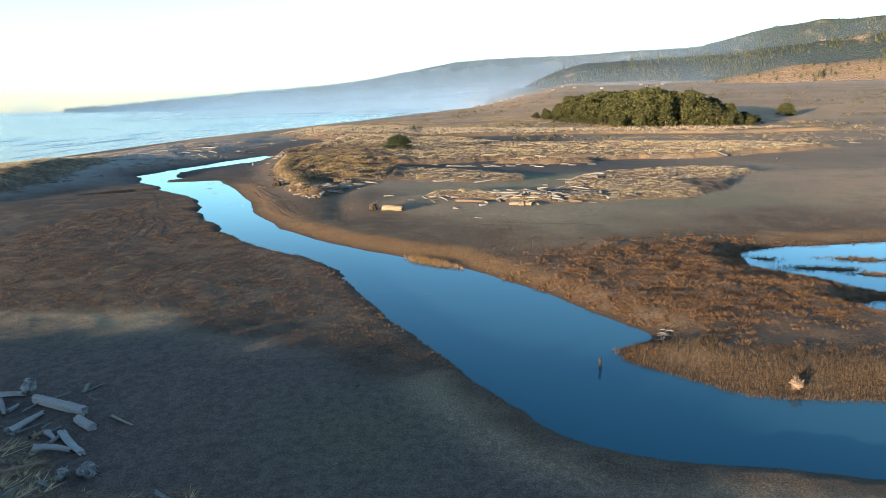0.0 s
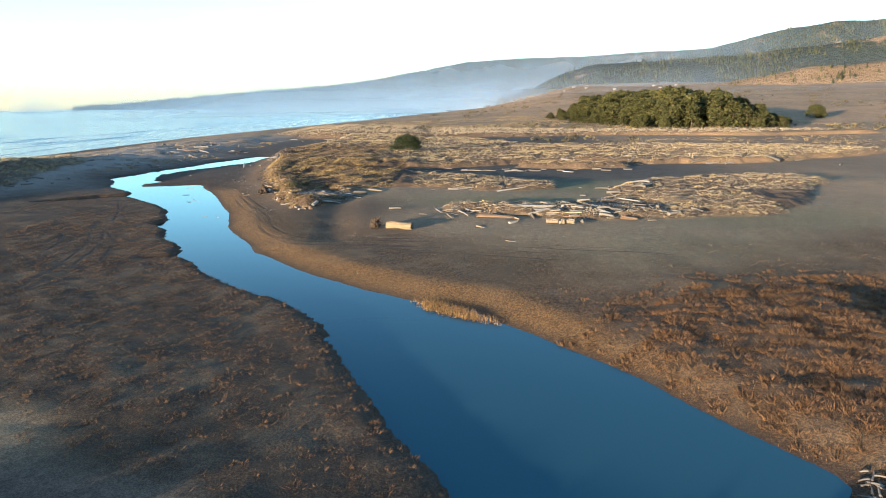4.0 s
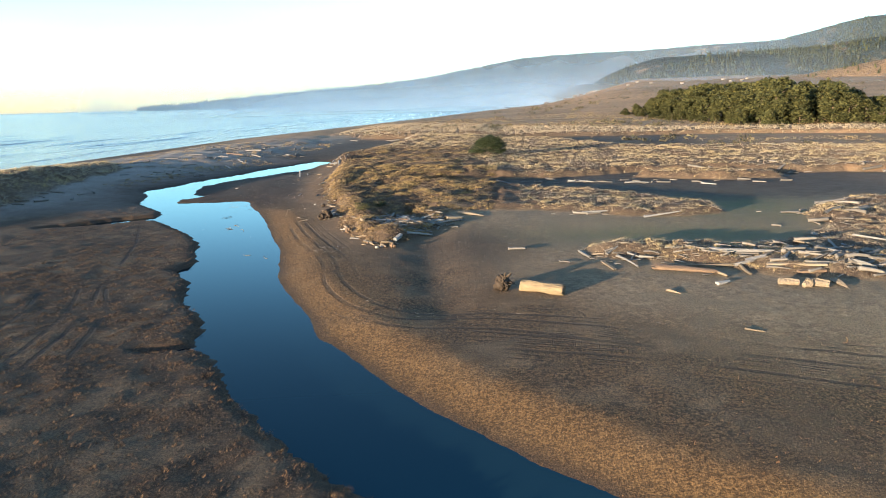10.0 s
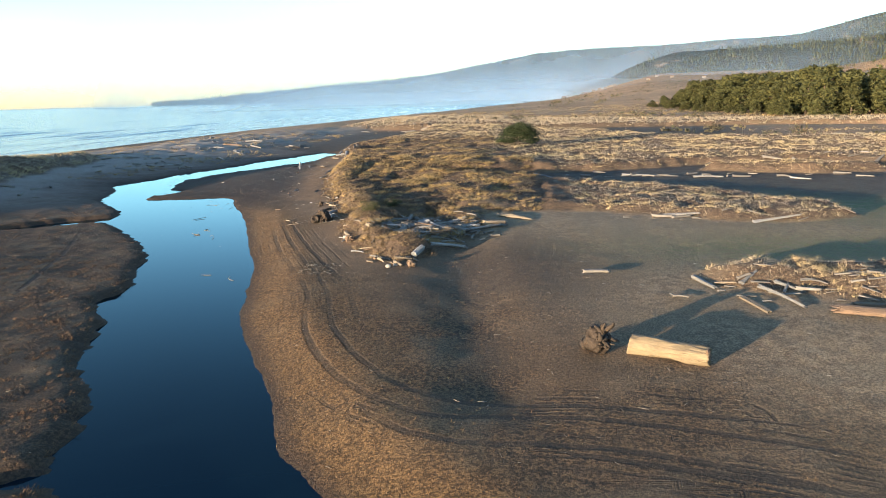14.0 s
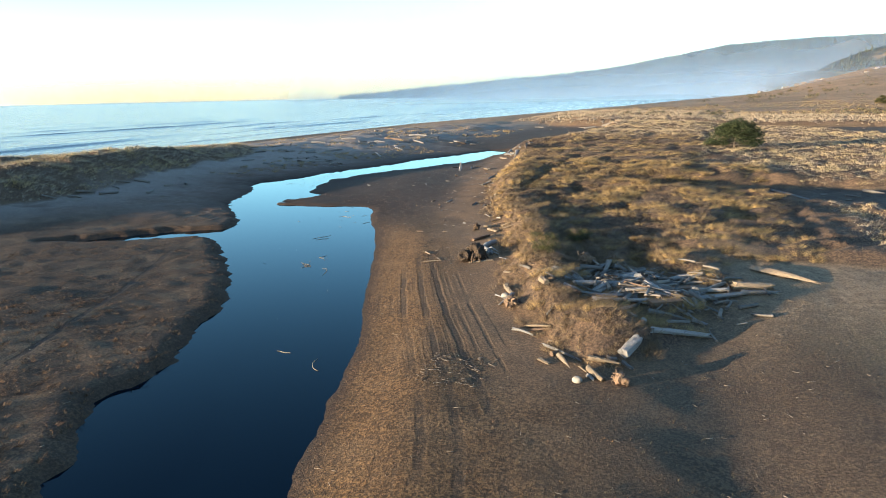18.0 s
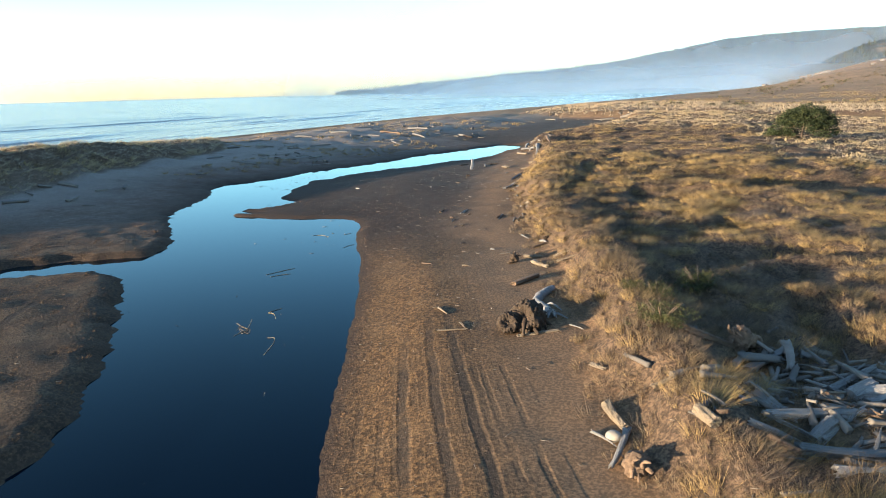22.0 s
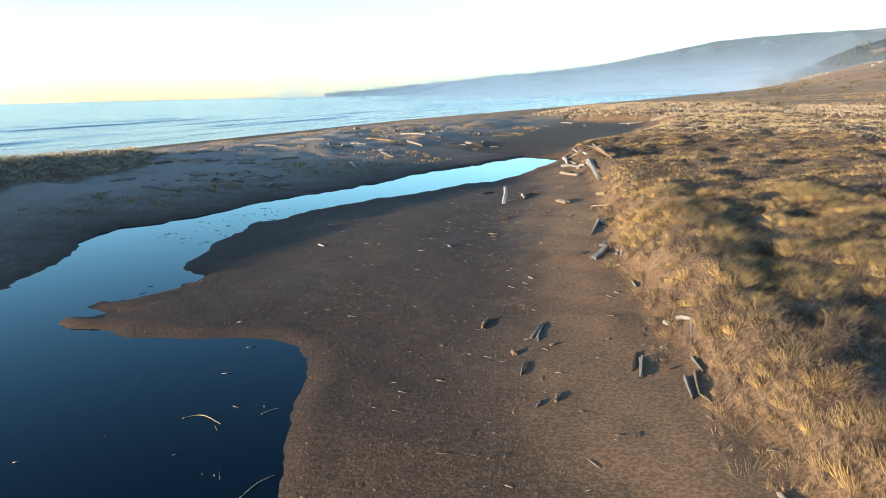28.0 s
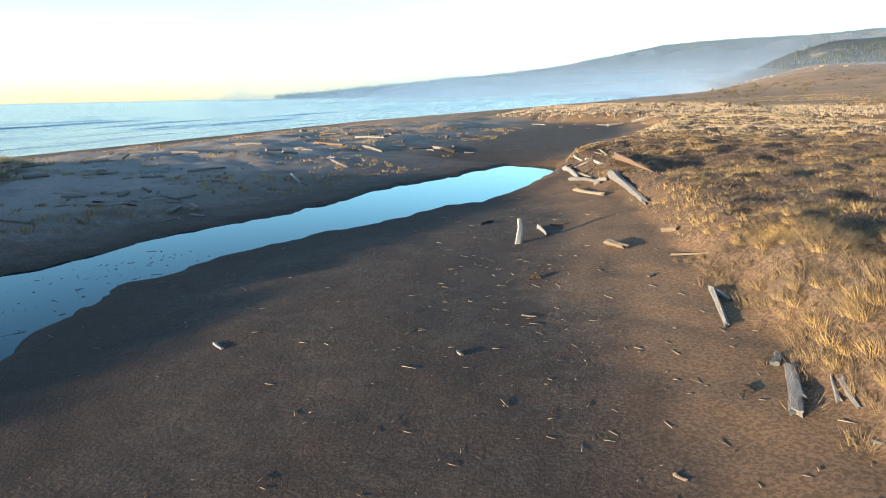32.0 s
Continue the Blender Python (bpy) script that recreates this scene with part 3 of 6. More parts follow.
# ---- river and sea ----
river_mat = Mat("still_river_water", 0.5, 0.0)
reflection_y = river_mat.node("ShaderNodeSeparateXYZ", Vector=river_mat.coord).outputs["Y"]
# stronger sky reflection at low y is painted into the water's own colour
river_mat.color(river_mat.mix(river_mat.ramp(reflection_y, 45, 110), (0.024, 0.068, 0.092), (0.0008, 0.003, 0.008)))
ripple = river_mat.node("ShaderNodeBump", Strength=0.03, Distance=0.05, Height=river_mat.noise(0.9, 3, 0.5))
shine = river_mat.node("ShaderNodeBsdfGlossy", Color=(0.72, 0.93, 1.0, 1), Roughness=0.03, Normal=ripple.outputs["Normal"])
fresnel = river_mat.node("ShaderNodeFresnel", IOR=1.33, Normal=ripple.outputs["Normal"])
gloss = river_mat.math("MINIMUM", river_mat.math("MULTIPLY", river_mat.math("POWER", fresnel.outputs["Fac"], 1.5), 1.75), 0.97)
both = river_mat.node("ShaderNodeMixShader", Fac=gloss)
river_mat.t.links.new(river_mat.b.outputs["BSDF"], both.inputs[1])
river_mat.t.links.new(shine.outputs["BSDF"], both.inputs[2])
river_mat.t.links.new(both.outputs["Shader"], river_mat.t.nodes["Material Output"].inputs["Surface"])
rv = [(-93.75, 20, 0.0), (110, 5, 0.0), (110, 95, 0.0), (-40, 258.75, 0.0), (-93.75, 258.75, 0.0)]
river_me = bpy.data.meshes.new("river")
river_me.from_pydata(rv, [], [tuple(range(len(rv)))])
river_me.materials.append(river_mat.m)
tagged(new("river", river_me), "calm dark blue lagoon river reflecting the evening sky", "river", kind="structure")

sea_mat = Mat("ocean_water", 0.16, 0.34)
swell = sea_mat.noise(1.0, 5, 0.6, sea_mat.stretch(0.085, 0.009, 1, 8), 0.8)
chop = sea_mat.noise(1.0, 5, 0.65, sea_mat.stretch(0.5, 0.18, 1, 8))
foam_line = sea_mat.noise(1.0, 6, 0.68, sea_mat.stretch(0.16, 0.014, 1, 8), 1.2)
foam = sea_mat.math("MULTIPLY", sea_mat.ramp(foam_line, 0.52, 0.80), sea_mat.attr("surf"))
sea_mat.color(sea_mat.mix(foam, (0.105, 0.130, 0.140), (0.36, 0.40, 0.42)))
sea_mat.put(sea_mat.b.inputs["Roughness"], sea_mat.math("ADD", sea_mat.math("MULTIPLY", foam, 0.6), 0.18))
sea_mat.bump(sea_mat.math("ADD", sea_mat.math("MULTIPLY", swell, 5.0), chop), 0.55, 0.5)
sy = np.concatenate([widening(150, -900, 30)[::-1], np.linspace(150, 700, 260), widening(700, 4850, 70)])
so = np.concatenate([-widening(130, 3600, 40)[::-1], np.linspace(-130, 8, 120)])
SO, SY = np.meshgrid(so, sy)
edge = np.interp(SY, SHORE_Y, SHORE_X)
SX = edge + SO
depth = np.clip(-SO, 0, None)
crest = fbm(SX * 0.25 + SY * 0.02, SY * 0.05, 5, 71, 3)
SZ = 0.05 + smooth(4, 40, depth) * (1 - smooth(200, 900, depth)) * 0.5 * np.maximum(0, np.sin(depth / 5.5 + crest * 9)) ** 4 * smooth(0.35, 0.6, crest)
sea_me = mesh_from("sea", np.stack([SX, SY, SZ], -1).reshape(-1, 3), grid_faces(len(so), len(sy)), sea_mat.m, True)
give(sea_me, "surf", (1 - smooth(20, 150, depth)) * 0.95 + 0.12)
tagged(new("sea", sea_me), "pale blue ocean with low rolling surf", "sea", kind="structure")


# ---- far hills ----
hill = Mat("wooded_hill", 0.95, 0.1)
woods = hill.ramp(hill.noise(0.010, 6, 0.62), 0.33, 0.44)
crowns = hill.noise(0.09, 4, 0.7)
tree_col = hill.mix(hill.ramp(crowns, 0.35, 0.65), (0.011, 0.015, 0.013), (0.033, 0.039, 0.029))
open_col = hill.mix(hill.noise(0.02, 4), (0.150, 0.102, 0.062), (0.215, 0.150, 0.094))
hill.color(hill.mix(hill.math("MULTIPLY", woods, hill.attr("wooded")), open_col, tree_col))
hill.bump(crowns, 1.0, 9.0)
HUB = (-22.08, 89.03)
HILLS = {}


def hills(name, az, el, r0, r1, eye, wooded, seed, label, na=260, nr=34):
    """A range whose crest stands at the elevations el (degrees) over the azimuths az as seen from the hub."""
    A = np.linspace(az[0], az[-1], na)
    U = np.linspace(0, 1, nr)
    AA, UU = np.meshgrid(np.radians(A), U)
    E = np.interp(np.degrees(AA), az, el)
    R = r0 + (r1 - r0) * UU
    X, Y = HUB[0] + R * np.sin(AA), HUB[1] + R * np.cos(AA)
    prof = smooth(-0.05, 0.78, UU) * (1 - 0.5 * smooth(0.85, 1.0, UU))
    gullies = np.abs(fbm(X, Y, 420, seed, 4) - 0.5) * 2
    prof = prof * (1 - 0.55 * (1 - gullies) * (1 - smooth(0.45, 0.8, UU)))
    top = eye + np.tan(np.radians(E)) * R
    Z = -6 + (top + 6) * prof + (fbm(X, Y, 60, seed + 5, 3) - 0.5) * 9 * prof
    me = mesh_from(name, np.stack([X, Y, Z], -1).reshape(-1, 3), grid_faces(na, nr), hill.m, True)
    give(me, "wooded", np.full(Z.size, wooded))
    HILLS[name] = (X, Y, Z)
    return tagged(new(name, me), label, "hills", kind="structure")


hills("backdrop_headland", [-29, -27, -21.5, -15, -10, -6, -3.5, -1.6, 0.5, 2, 4.5, 8, 12, 16, 20, 24], [-0.1, 0.1, 0.55, 1.12, 1.42, 1.9, 2.3, 2.6, 3.0, 3.25, 3.38, 3.5, 3.5, 3.7, 3.75, 3.9],
      3300, 4500, 15, 0.9, 101, "hazy blue coastal hills falling to the sea")
hills("backdrop_mountain", [14, 18, 21.5, 25.4, 27.3, 30.2, 33, 38, 46, 60], [2.5, 3.3, 3.8, 4.68, 5.03, 5.33, 5.25, 5.5, 6.0, 5.5], 2700, 3600, 15, 1.0, 131,
      "dark forested mountain behind the coastal plain")
hills("backdrop_wooded_hill", [5, 8, 9.3, 10.7, 13.4, 18.7, 24.4, 29, 33, 40, 55], [0.3, 1.0, 1.7, 2.3, 2.95, 3.1, 3.25, 3.7, 4.15, 4.6, 4.6], 1750, 2500, 15, 1.0, 151,
      "dark conifer-covered hillside above a brown coastal plain")
hills("backdrop_meadow_hill", [20, 23, 26, 29.4, 33.4, 40, 55], [0.7, 1.1, 1.6, 2.25, 2.45, 2.6, 2.8], 1150, 1700, 15, 0.1, 171,
      "tawny grass slope with scattered dark shrubs")


# ---- sea mist and distance haze, both painted on thin see-through sheets ----
def haze_sheet_material(name, density, tint):
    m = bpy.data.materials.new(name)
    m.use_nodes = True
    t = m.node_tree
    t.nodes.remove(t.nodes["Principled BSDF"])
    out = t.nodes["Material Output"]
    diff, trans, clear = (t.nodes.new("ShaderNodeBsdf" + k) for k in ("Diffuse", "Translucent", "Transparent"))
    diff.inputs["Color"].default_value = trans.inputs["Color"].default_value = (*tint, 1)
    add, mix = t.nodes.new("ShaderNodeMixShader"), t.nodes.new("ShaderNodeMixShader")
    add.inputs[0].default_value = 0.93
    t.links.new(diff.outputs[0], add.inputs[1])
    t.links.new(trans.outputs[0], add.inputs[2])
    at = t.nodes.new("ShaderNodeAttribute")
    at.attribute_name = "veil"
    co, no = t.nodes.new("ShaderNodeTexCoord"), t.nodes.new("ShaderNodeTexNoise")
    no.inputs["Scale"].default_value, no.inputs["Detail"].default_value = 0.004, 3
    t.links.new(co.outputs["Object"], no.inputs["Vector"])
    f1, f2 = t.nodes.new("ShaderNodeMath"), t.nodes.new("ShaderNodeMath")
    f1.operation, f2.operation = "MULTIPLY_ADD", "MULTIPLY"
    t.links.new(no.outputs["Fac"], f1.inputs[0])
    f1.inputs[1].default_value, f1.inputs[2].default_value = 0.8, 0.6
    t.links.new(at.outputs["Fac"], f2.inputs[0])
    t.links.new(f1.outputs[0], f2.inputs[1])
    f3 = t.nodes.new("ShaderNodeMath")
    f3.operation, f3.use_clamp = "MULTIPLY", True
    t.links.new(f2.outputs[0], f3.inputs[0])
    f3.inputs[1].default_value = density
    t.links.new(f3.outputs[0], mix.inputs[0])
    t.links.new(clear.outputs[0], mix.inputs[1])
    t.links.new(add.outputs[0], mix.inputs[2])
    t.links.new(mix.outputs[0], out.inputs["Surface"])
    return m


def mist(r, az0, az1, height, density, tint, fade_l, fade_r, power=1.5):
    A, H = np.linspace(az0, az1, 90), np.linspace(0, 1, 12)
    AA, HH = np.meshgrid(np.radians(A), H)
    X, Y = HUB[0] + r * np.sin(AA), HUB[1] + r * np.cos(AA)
    me = mesh_from("mist", np.stack([X, Y, -3 + HH * height], -1).reshape(-1, 3), grid_faces(90, 12), haze_sheet_material("sea_mist", density, tint), True)
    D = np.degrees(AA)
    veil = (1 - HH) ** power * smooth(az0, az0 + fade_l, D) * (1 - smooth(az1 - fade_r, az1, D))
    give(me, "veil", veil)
    ob = tagged(new("mist", me), "thin pale sea mist lying over the bay", "mist", kind="stuff")
    ob.visible_shadow = False
    return ob


# low sheets are mist on the bay; tall ones paint haze over the hills
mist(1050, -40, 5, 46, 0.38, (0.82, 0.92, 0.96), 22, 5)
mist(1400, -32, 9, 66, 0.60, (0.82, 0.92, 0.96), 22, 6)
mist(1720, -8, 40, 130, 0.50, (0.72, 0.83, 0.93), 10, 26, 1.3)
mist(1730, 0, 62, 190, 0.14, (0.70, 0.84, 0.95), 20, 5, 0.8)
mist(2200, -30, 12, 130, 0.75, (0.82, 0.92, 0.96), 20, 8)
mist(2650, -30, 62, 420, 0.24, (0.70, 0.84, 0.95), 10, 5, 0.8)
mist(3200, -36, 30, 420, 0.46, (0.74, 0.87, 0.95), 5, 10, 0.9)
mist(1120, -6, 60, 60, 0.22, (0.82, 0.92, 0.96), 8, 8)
# added sheet behind the sea that whitens the yellow band of low sky
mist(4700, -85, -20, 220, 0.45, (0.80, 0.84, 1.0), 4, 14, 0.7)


# ---- plants: materials ----
rng = np.random.default_rng(7)


def leaf_material(name, dark, pale, rough=0.8, attribute=None, third=None):
    m = Mat(name, rough, 0.2)
    col = m.mix(m.island(), dark, pale)
    if attribute:
        col = m.mix(m.attr(attribute), col, m.mix(m.island(), *third))
    m.color(col)
    m.b.inputs["Subsurface Weight"].default_value = 0.0
    return m.m


DUNE_GRASS = leaf_material("dune_grass", (0.042, 0.034, 0.028), (0.118, 0.088, 0.062), 0.75, "tone", ((0.150, 0.106, 0.045), (0.320, 0.226, 0.088)))
MARSH_PLANT = leaf_material("salt_marsh_plant", (0.034, 0.023, 0.016), (0.120, 0.074, 0.041), 0.85, "tone", ((0.070, 0.041, 0.020), (0.152, 0.086, 0.037)))
PINE = leaf_material("pine_needles", (0.008, 0.014, 0.006), (0.034, 0.042, 0.014), 0.8)
REED = leaf_material("dry_reed", (0.030, 0.021, 0.013), (0.078, 0.052, 0.028), 0.8)
GREEN_LEAF = leaf_material("green_shrub_leaf", (0.014, 0.022, 0.007), (0.062, 0.060, 0.018), 0.7)
CONIFER = leaf_material("conifer_foliage", (0.016, 0.020, 0.006), (0.060, 0.058, 0.017), 0.8)


def blades(base, height, lean, width, count, tone, segments, spread):
    """Many grass blades: base (N,3), one row of values a tuft; count blades in each. Returns verts, faces, tones."""
    n = len(base)
    az = rng.uniform(0, 2 * math.pi, (n, count))
    ln = lean[:, None] * rng.uniform(0.25, 1.25, (n, count))
    h = height[:, None] * rng.uniform(0.55, 1.1, (n, count))
    root = base[:, None, :] + np.stack([np.cos(az) * spread[:, None] * rng.uniform(0, 1, (n, count)), np.sin(az) * spread[:, None] * rng.uniform(0, 1, (n, count)), np.full((n, count), -0.04)], -1)
    out = np.stack([np.cos(az) + 0.45, np.sin(az) + 0.5, np.zeros_like(az)], -1) * (ln * h)[..., None]
    side = np.stack([-np.sin(az + 0.8), np.cos(az + 0.8), np.zeros_like(az)], -1) * width[:, None, None] * 0.5
    up = np.stack([np.zeros_like(h), np.zeros_like(h), h], -1)
    if segments == 1:
        v = np.stack([root - side, root + side, root + out + up * (1 - 0.25 * ln[..., None])], 2)
        per, tri = 3, np.array([[0, 1, 2]])
    else:
        mid = root + out * 0.32 + up * 0.66
        tip = root + out * 1.0 + up * (1.0 - 0.35 * ln[..., None])
        v = np.stack([root - side, root + side, mid - side * 0.8, mid + side * 0.8, tip], 2)
        per, tri = 5, np.array([[0, 1, 3], [0, 3, 2], [2, 3, 4]])
    v = v.reshape(-1, 3)
    blade_no = np.arange(n * count)
    f = (blade_no[:, None, None] * per + tri[None]).reshape(-1, 3)
    return v, f, np.repeat(tone, count * per)


def scatter(x0, x1, y0, y1, density, keep):
    """Places in a box, kept with the chance that keep() gives. Returns x, y, z and the covers there."""
    n = int((x1 - x0) * (y1 - y0) * density)
    x, y = rng.uniform(x0, x1, n), rng.uniform(y0, y1, n)
    g = land_at(x, y)
    c = covers(x, y, g)
    k = rng.uniform(0, 1, n) < keep(x, y, g, c)
    return x[k], y[k], g["z"][k], {q: v[k] for q, v in c.items()}, {q: v[k] for q, v in g.items()}


def field_of(name, material, parts, label, category):
    vs, fs, ts, o = [], [], [], 0
    for v, f, t in parts:
        vs.append(v)
        fs.append(f + o)
        ts.append(t)
        o += len(v)
    me = mesh_from(name, np.concatenate(vs), np.concatenate(fs), material)
    give(me, "tone", np.concatenate(ts))
    return tagged(new(name, me), label, category, kind="stuff")


def tone_of(x, y):
    return smooth(0.43, 0.60, fbm(x, y, 4.0, 81, 3) + rng.uniform(-0.10, 0.10, len(x)))


# dune cover: low grey-brown brush everywhere, golden tussocks standing out of it
def dune_brush(box, density, count, size, width):
    x, y, z, c, g = scatter(*box, density, lambda x, y, g, c: np.clip(c["grass"] * 1.3, 0, 1) * smooth(-0.7, 0.7, g["dune"]))
    n, tone = len(x), tone_of(x, y) * 0.2
    return blades(np.stack([x, y, z], 1), size * rng.uniform(0.5, 1.4, n), rng.uniform(0.6, 1.7, n), np.full(n, width) * rng.uniform(0.7, 1.4, n), count, tone, 1, size * rng.uniform(0.4, 0.9, n))


def dune_tufts(box, density, blades_each, size, width, segments):
    x, y, z, c, g = scatter(*box, density, lambda x, y, g, c: np.clip(c["grass"] * 1.3, 0, 1) * smooth(-0.3, 1.2, g["dune"]) * (0.10 + 0.9 * tone_of(x, y)))
    n, tone = len(x), np.clip(tone_of(x, y) * 0.6 + rng.uniform(0.15, 0.5, len(x)), 0, 1)
    h = size * rng.uniform(0.6, 1.3, n)
    return blades(np.stack([x, y, z], 1), h, rng.uniform(0.8, 1.8, n), np.full(n, width) * rng.uniform(0.8, 1.3, n), blades_each, tone, segments, size * rng.uniform(0.2, 0.42, n))


def dune_clumps(box, density, blades_each, size, width, gold):
    """Dense rounded tussocks: blades that lean further out the further they stand from the middle."""
    x, y, z, c, g = scatter(*box, density, lambda x, y, g, c: np.clip(c["grass"] * 1.4, 0, 1) * smooth(-0.1, 0.4, g["dune"]) * ((0.04 + 0.96 * tone_of(x, y)) * (0.55 + 1.3 * smooth(150, 185, y)) if gold else smooth(0.40, 0.54, fbm(x, y, 1.5, 99, 2))))
    n, k = len(x), blades_each
    tone = (rng.uniform(0.55, 1.0, n) if gold else rng.choice([0.0, 0.0, 0.05, 0.18, 0.4], n))
    tall = size * rng.uniform(0.55, 1.25, n)
    wide = tall * (rng.uniform(1.1, 1.7, n) if gold else rng.uniform(0.7, 1.2, n))
    az, q = rng.uniform(0, 2 * math.pi, (n, k)), np.sqrt(rng.uniform(0, 1, (n, k)))
    ring = np.stack([np.cos(az), np.sin(az), np.zeros((n, k))], -1)
    root = np.stack([x, y, z - 0.04], 1)[:, None] + ring * (q * 0.55 * wide[:, None])[..., None]
    h = tall[:, None] * rng.uniform(0.6, 1.1, (n, k)) * (1.05 - 0.45 * q)
    out = (ring * (0.25 + 0.9 * q)[..., None] + np.array([0.28, 0.30, 0]) + rng.normal(0, 0.26, (n, k, 3)) * np.array([1, 1, 0])) * h[..., None]
    side = np.stack([-np.sin(az + 0.8), np.cos(az + 0.8), np.zeros((n, k))], -1) * width * 0.5
    tip = root + out + np.stack([np.zeros((n, k)), np.zeros((n, k)), h * 0.86], -1)
    v = np.stack([root - side, root + side, tip], 2).reshape(-1, 3)
    return v, np.arange(n * k * 3).reshape(-1, 3), np.repeat(tone, k * 3)


def mounds(box, density, blades_each, size, width, keep, tones, spread=(1.0, 1.6), lean=1.0):
    """Low rounded cushions of many short stems."""
    x, y, z, c, g = scatter(*box, density, keep)
    n, k = len(x), blades_each
    tall = size * rng.uniform(0.5, 1.3, n)
    wide = tall * rng.uniform(*spread, n)
    az, q = rng.uniform(0, 2 * math.pi, (n, k)), np.sqrt(rng.uniform(0, 1, (n, k)))
    ring = np.stack([np.cos(az), np.sin(az), np.zeros((n, k))], -1)
    root = np.stack([x, y, z - 0.03], 1)[:, None] + ring * (q * wide[:, None])[..., None]
    h = tall[:, None] * rng.uniform(0.55, 1.1, (n, k)) * (1.05 - 0.65 * q ** 2)
    out = (ring * (0.2 + 0.7 * q)[..., None] * lean + np.array([0.15, 0.15, 0]) + rng.normal(0, 0.35, (n, k, 3)) * np.array([1, 1, 0])) * h[..., None]
    side = np.stack([-np.sin(az + 0.8), np.cos(az + 0.8), np.zeros((n, k))], -1) * width * 0.5
    tip = root + out + np.stack([np.zeros((n, k)), np.zeros((n, k)), h], -1)
    v = np.stack([root - side, root + side, tip], 2).reshape(-1, 3)
    return v, np.arange(n * k * 3).reshape(-1, 3), np.repeat(rng.uniform(*tones, n), k * 3)


def toe_grass(x, y, g, c):
    return smooth(-1.4, 0.3, g["dune"]) * (1 - smooth(5, 9, g["dune"])) * (g["d"] > 3)


field_of("dune_grass", DUNE_GRASS, [
    dune_clumps((-62, -12, 126, 202), 2.0, 140, 0.64, 0.014, True), dune_clumps((-62, -12, 126, 202), 5.0, 46, 0.48, 0.015, False),
    dune_brush((-62, -8, 124, 202), 8, 6, 0.18, 0.022),
    mounds((-50, -22, 127, 200), 3.4, 84, 0.42, 0.014, toe_grass, (0.0, 0.45), (0.8, 1.5), 1.2),
    dune_tufts((-62, -20, 202, 262), 2.6, 24, 0.50, 0.018, 1), dune_brush((-62, -20, 202, 262), 11, 8, 0.28, 0.024)],
    "tawny and grey marram grass tussocks covering the dune spur", "grass")
DRY_GRASS = leaf_material("dry_dune_grass", (0.125, 0.104, 0.080), (0.290, 0.232, 0.160), 0.75, "tone", ((0.200, 0.152, 0.080), (0.40, 0.305, 0.150)))
field_of("dune_grass", DRY_GRASS, [
    dune_tufts((-8, 48, 108, 136), 1.6, 44, 0.42, 0.014, 1), dune_brush((-8, 48, 108, 136), 14, 8, 0.24, 0.022),
    dune_tufts((-8, 75, 136, 200), 2.0, 18, 0.45, 0.024, 1), dune_brush((-8, 75, 136, 200), 4, 8, 0.30, 0.036),
    dune_tufts((-20, 140, 200, 330), 1.2, 11, 0.6, 0.05, 1), dune_brush((-20, 140, 200, 330), 1.2, 4, 0.4, 0.10),
    dune_tufts((-62, -20, 262, 345), 1.6, 13, 0.6, 0.045, 1), dune_brush((-62, -20, 262, 345), 2.2, 7, 0.4, 0.06),
    dune_brush((-95, 200, 330, 520), 0.3, 9, 0.9, 0.20)],
    "pale straw-coloured dune grass on low sand ridges", "grass")
FOREDUNE_GRASS = leaf_material("foredune_grass", (0.165, 0.145, 0.118), (0.330, 0.280, 0.205), 0.75, "tone", ((0.225, 0.176, 0.095), (0.42, 0.325, 0.165)))
field_of("dune_grass", FOREDUNE_GRASS, [
    dune_tufts((-140, -92, 90, 240), 2.8, 11, 0.7, 0.055, 1), dune_brush((-140, -92, 90, 240), 2.0, 6, 0.45, 0.07), dune_tufts((-80, 5, -10, 48), 2.0, 9, 0.55, 0.06, 1)],
    "grey-green marram grass on the foredune beside the sea", "grass")


def plain_grass():
    x, y, z, c, g = scatter(-80, 230, 255, 620, 0.22, lambda x, y, g, c: c["plain"] * (g["dune"] < 0) * smooth(0.42, 0.58, fbm(x, y, 16, 89)) * (g["off"] > 40))
    n = len(x)
    return blades(np.stack([x, y, z], 1), rng.uniform(0.3, 0.9, n), rng.uniform(0.6, 1.5, n), np.full(n, 0.17), 8, tone_of(x, y) * 0.9, 1, rng.uniform(0.3, 0.9, n))


field_of("plain_grass", DUNE_GRASS, [plain_grass()], "rough tawny grass on the coastal plain", "grass")


# sparse grass on the sand bar
def bar_tufts():
    x, y, z, c, g = scatter(-135, -75, 190, 330, 0.45, lambda x, y, g, c: smooth(0.46, 0.58, fbm(x, y, 9, 83)) * (g["d"] > 5) * (g["off"] > 16) * (g["dune"] < 0))
    n = len(x)
    return blades(np.stack([x, y, z], 1), rng.uniform(0.25, 0.6, n), rng.uniform(0.4, 0.9, n), np.full(n, 0.04), 26, rng.uniform(0.4, 1, n), 1, np.full(n, 0.42))


field_of("beach_grass", DUNE_GRASS, [bar_tufts()], "sparse golden beach grass on a dark sand bar", "grass")


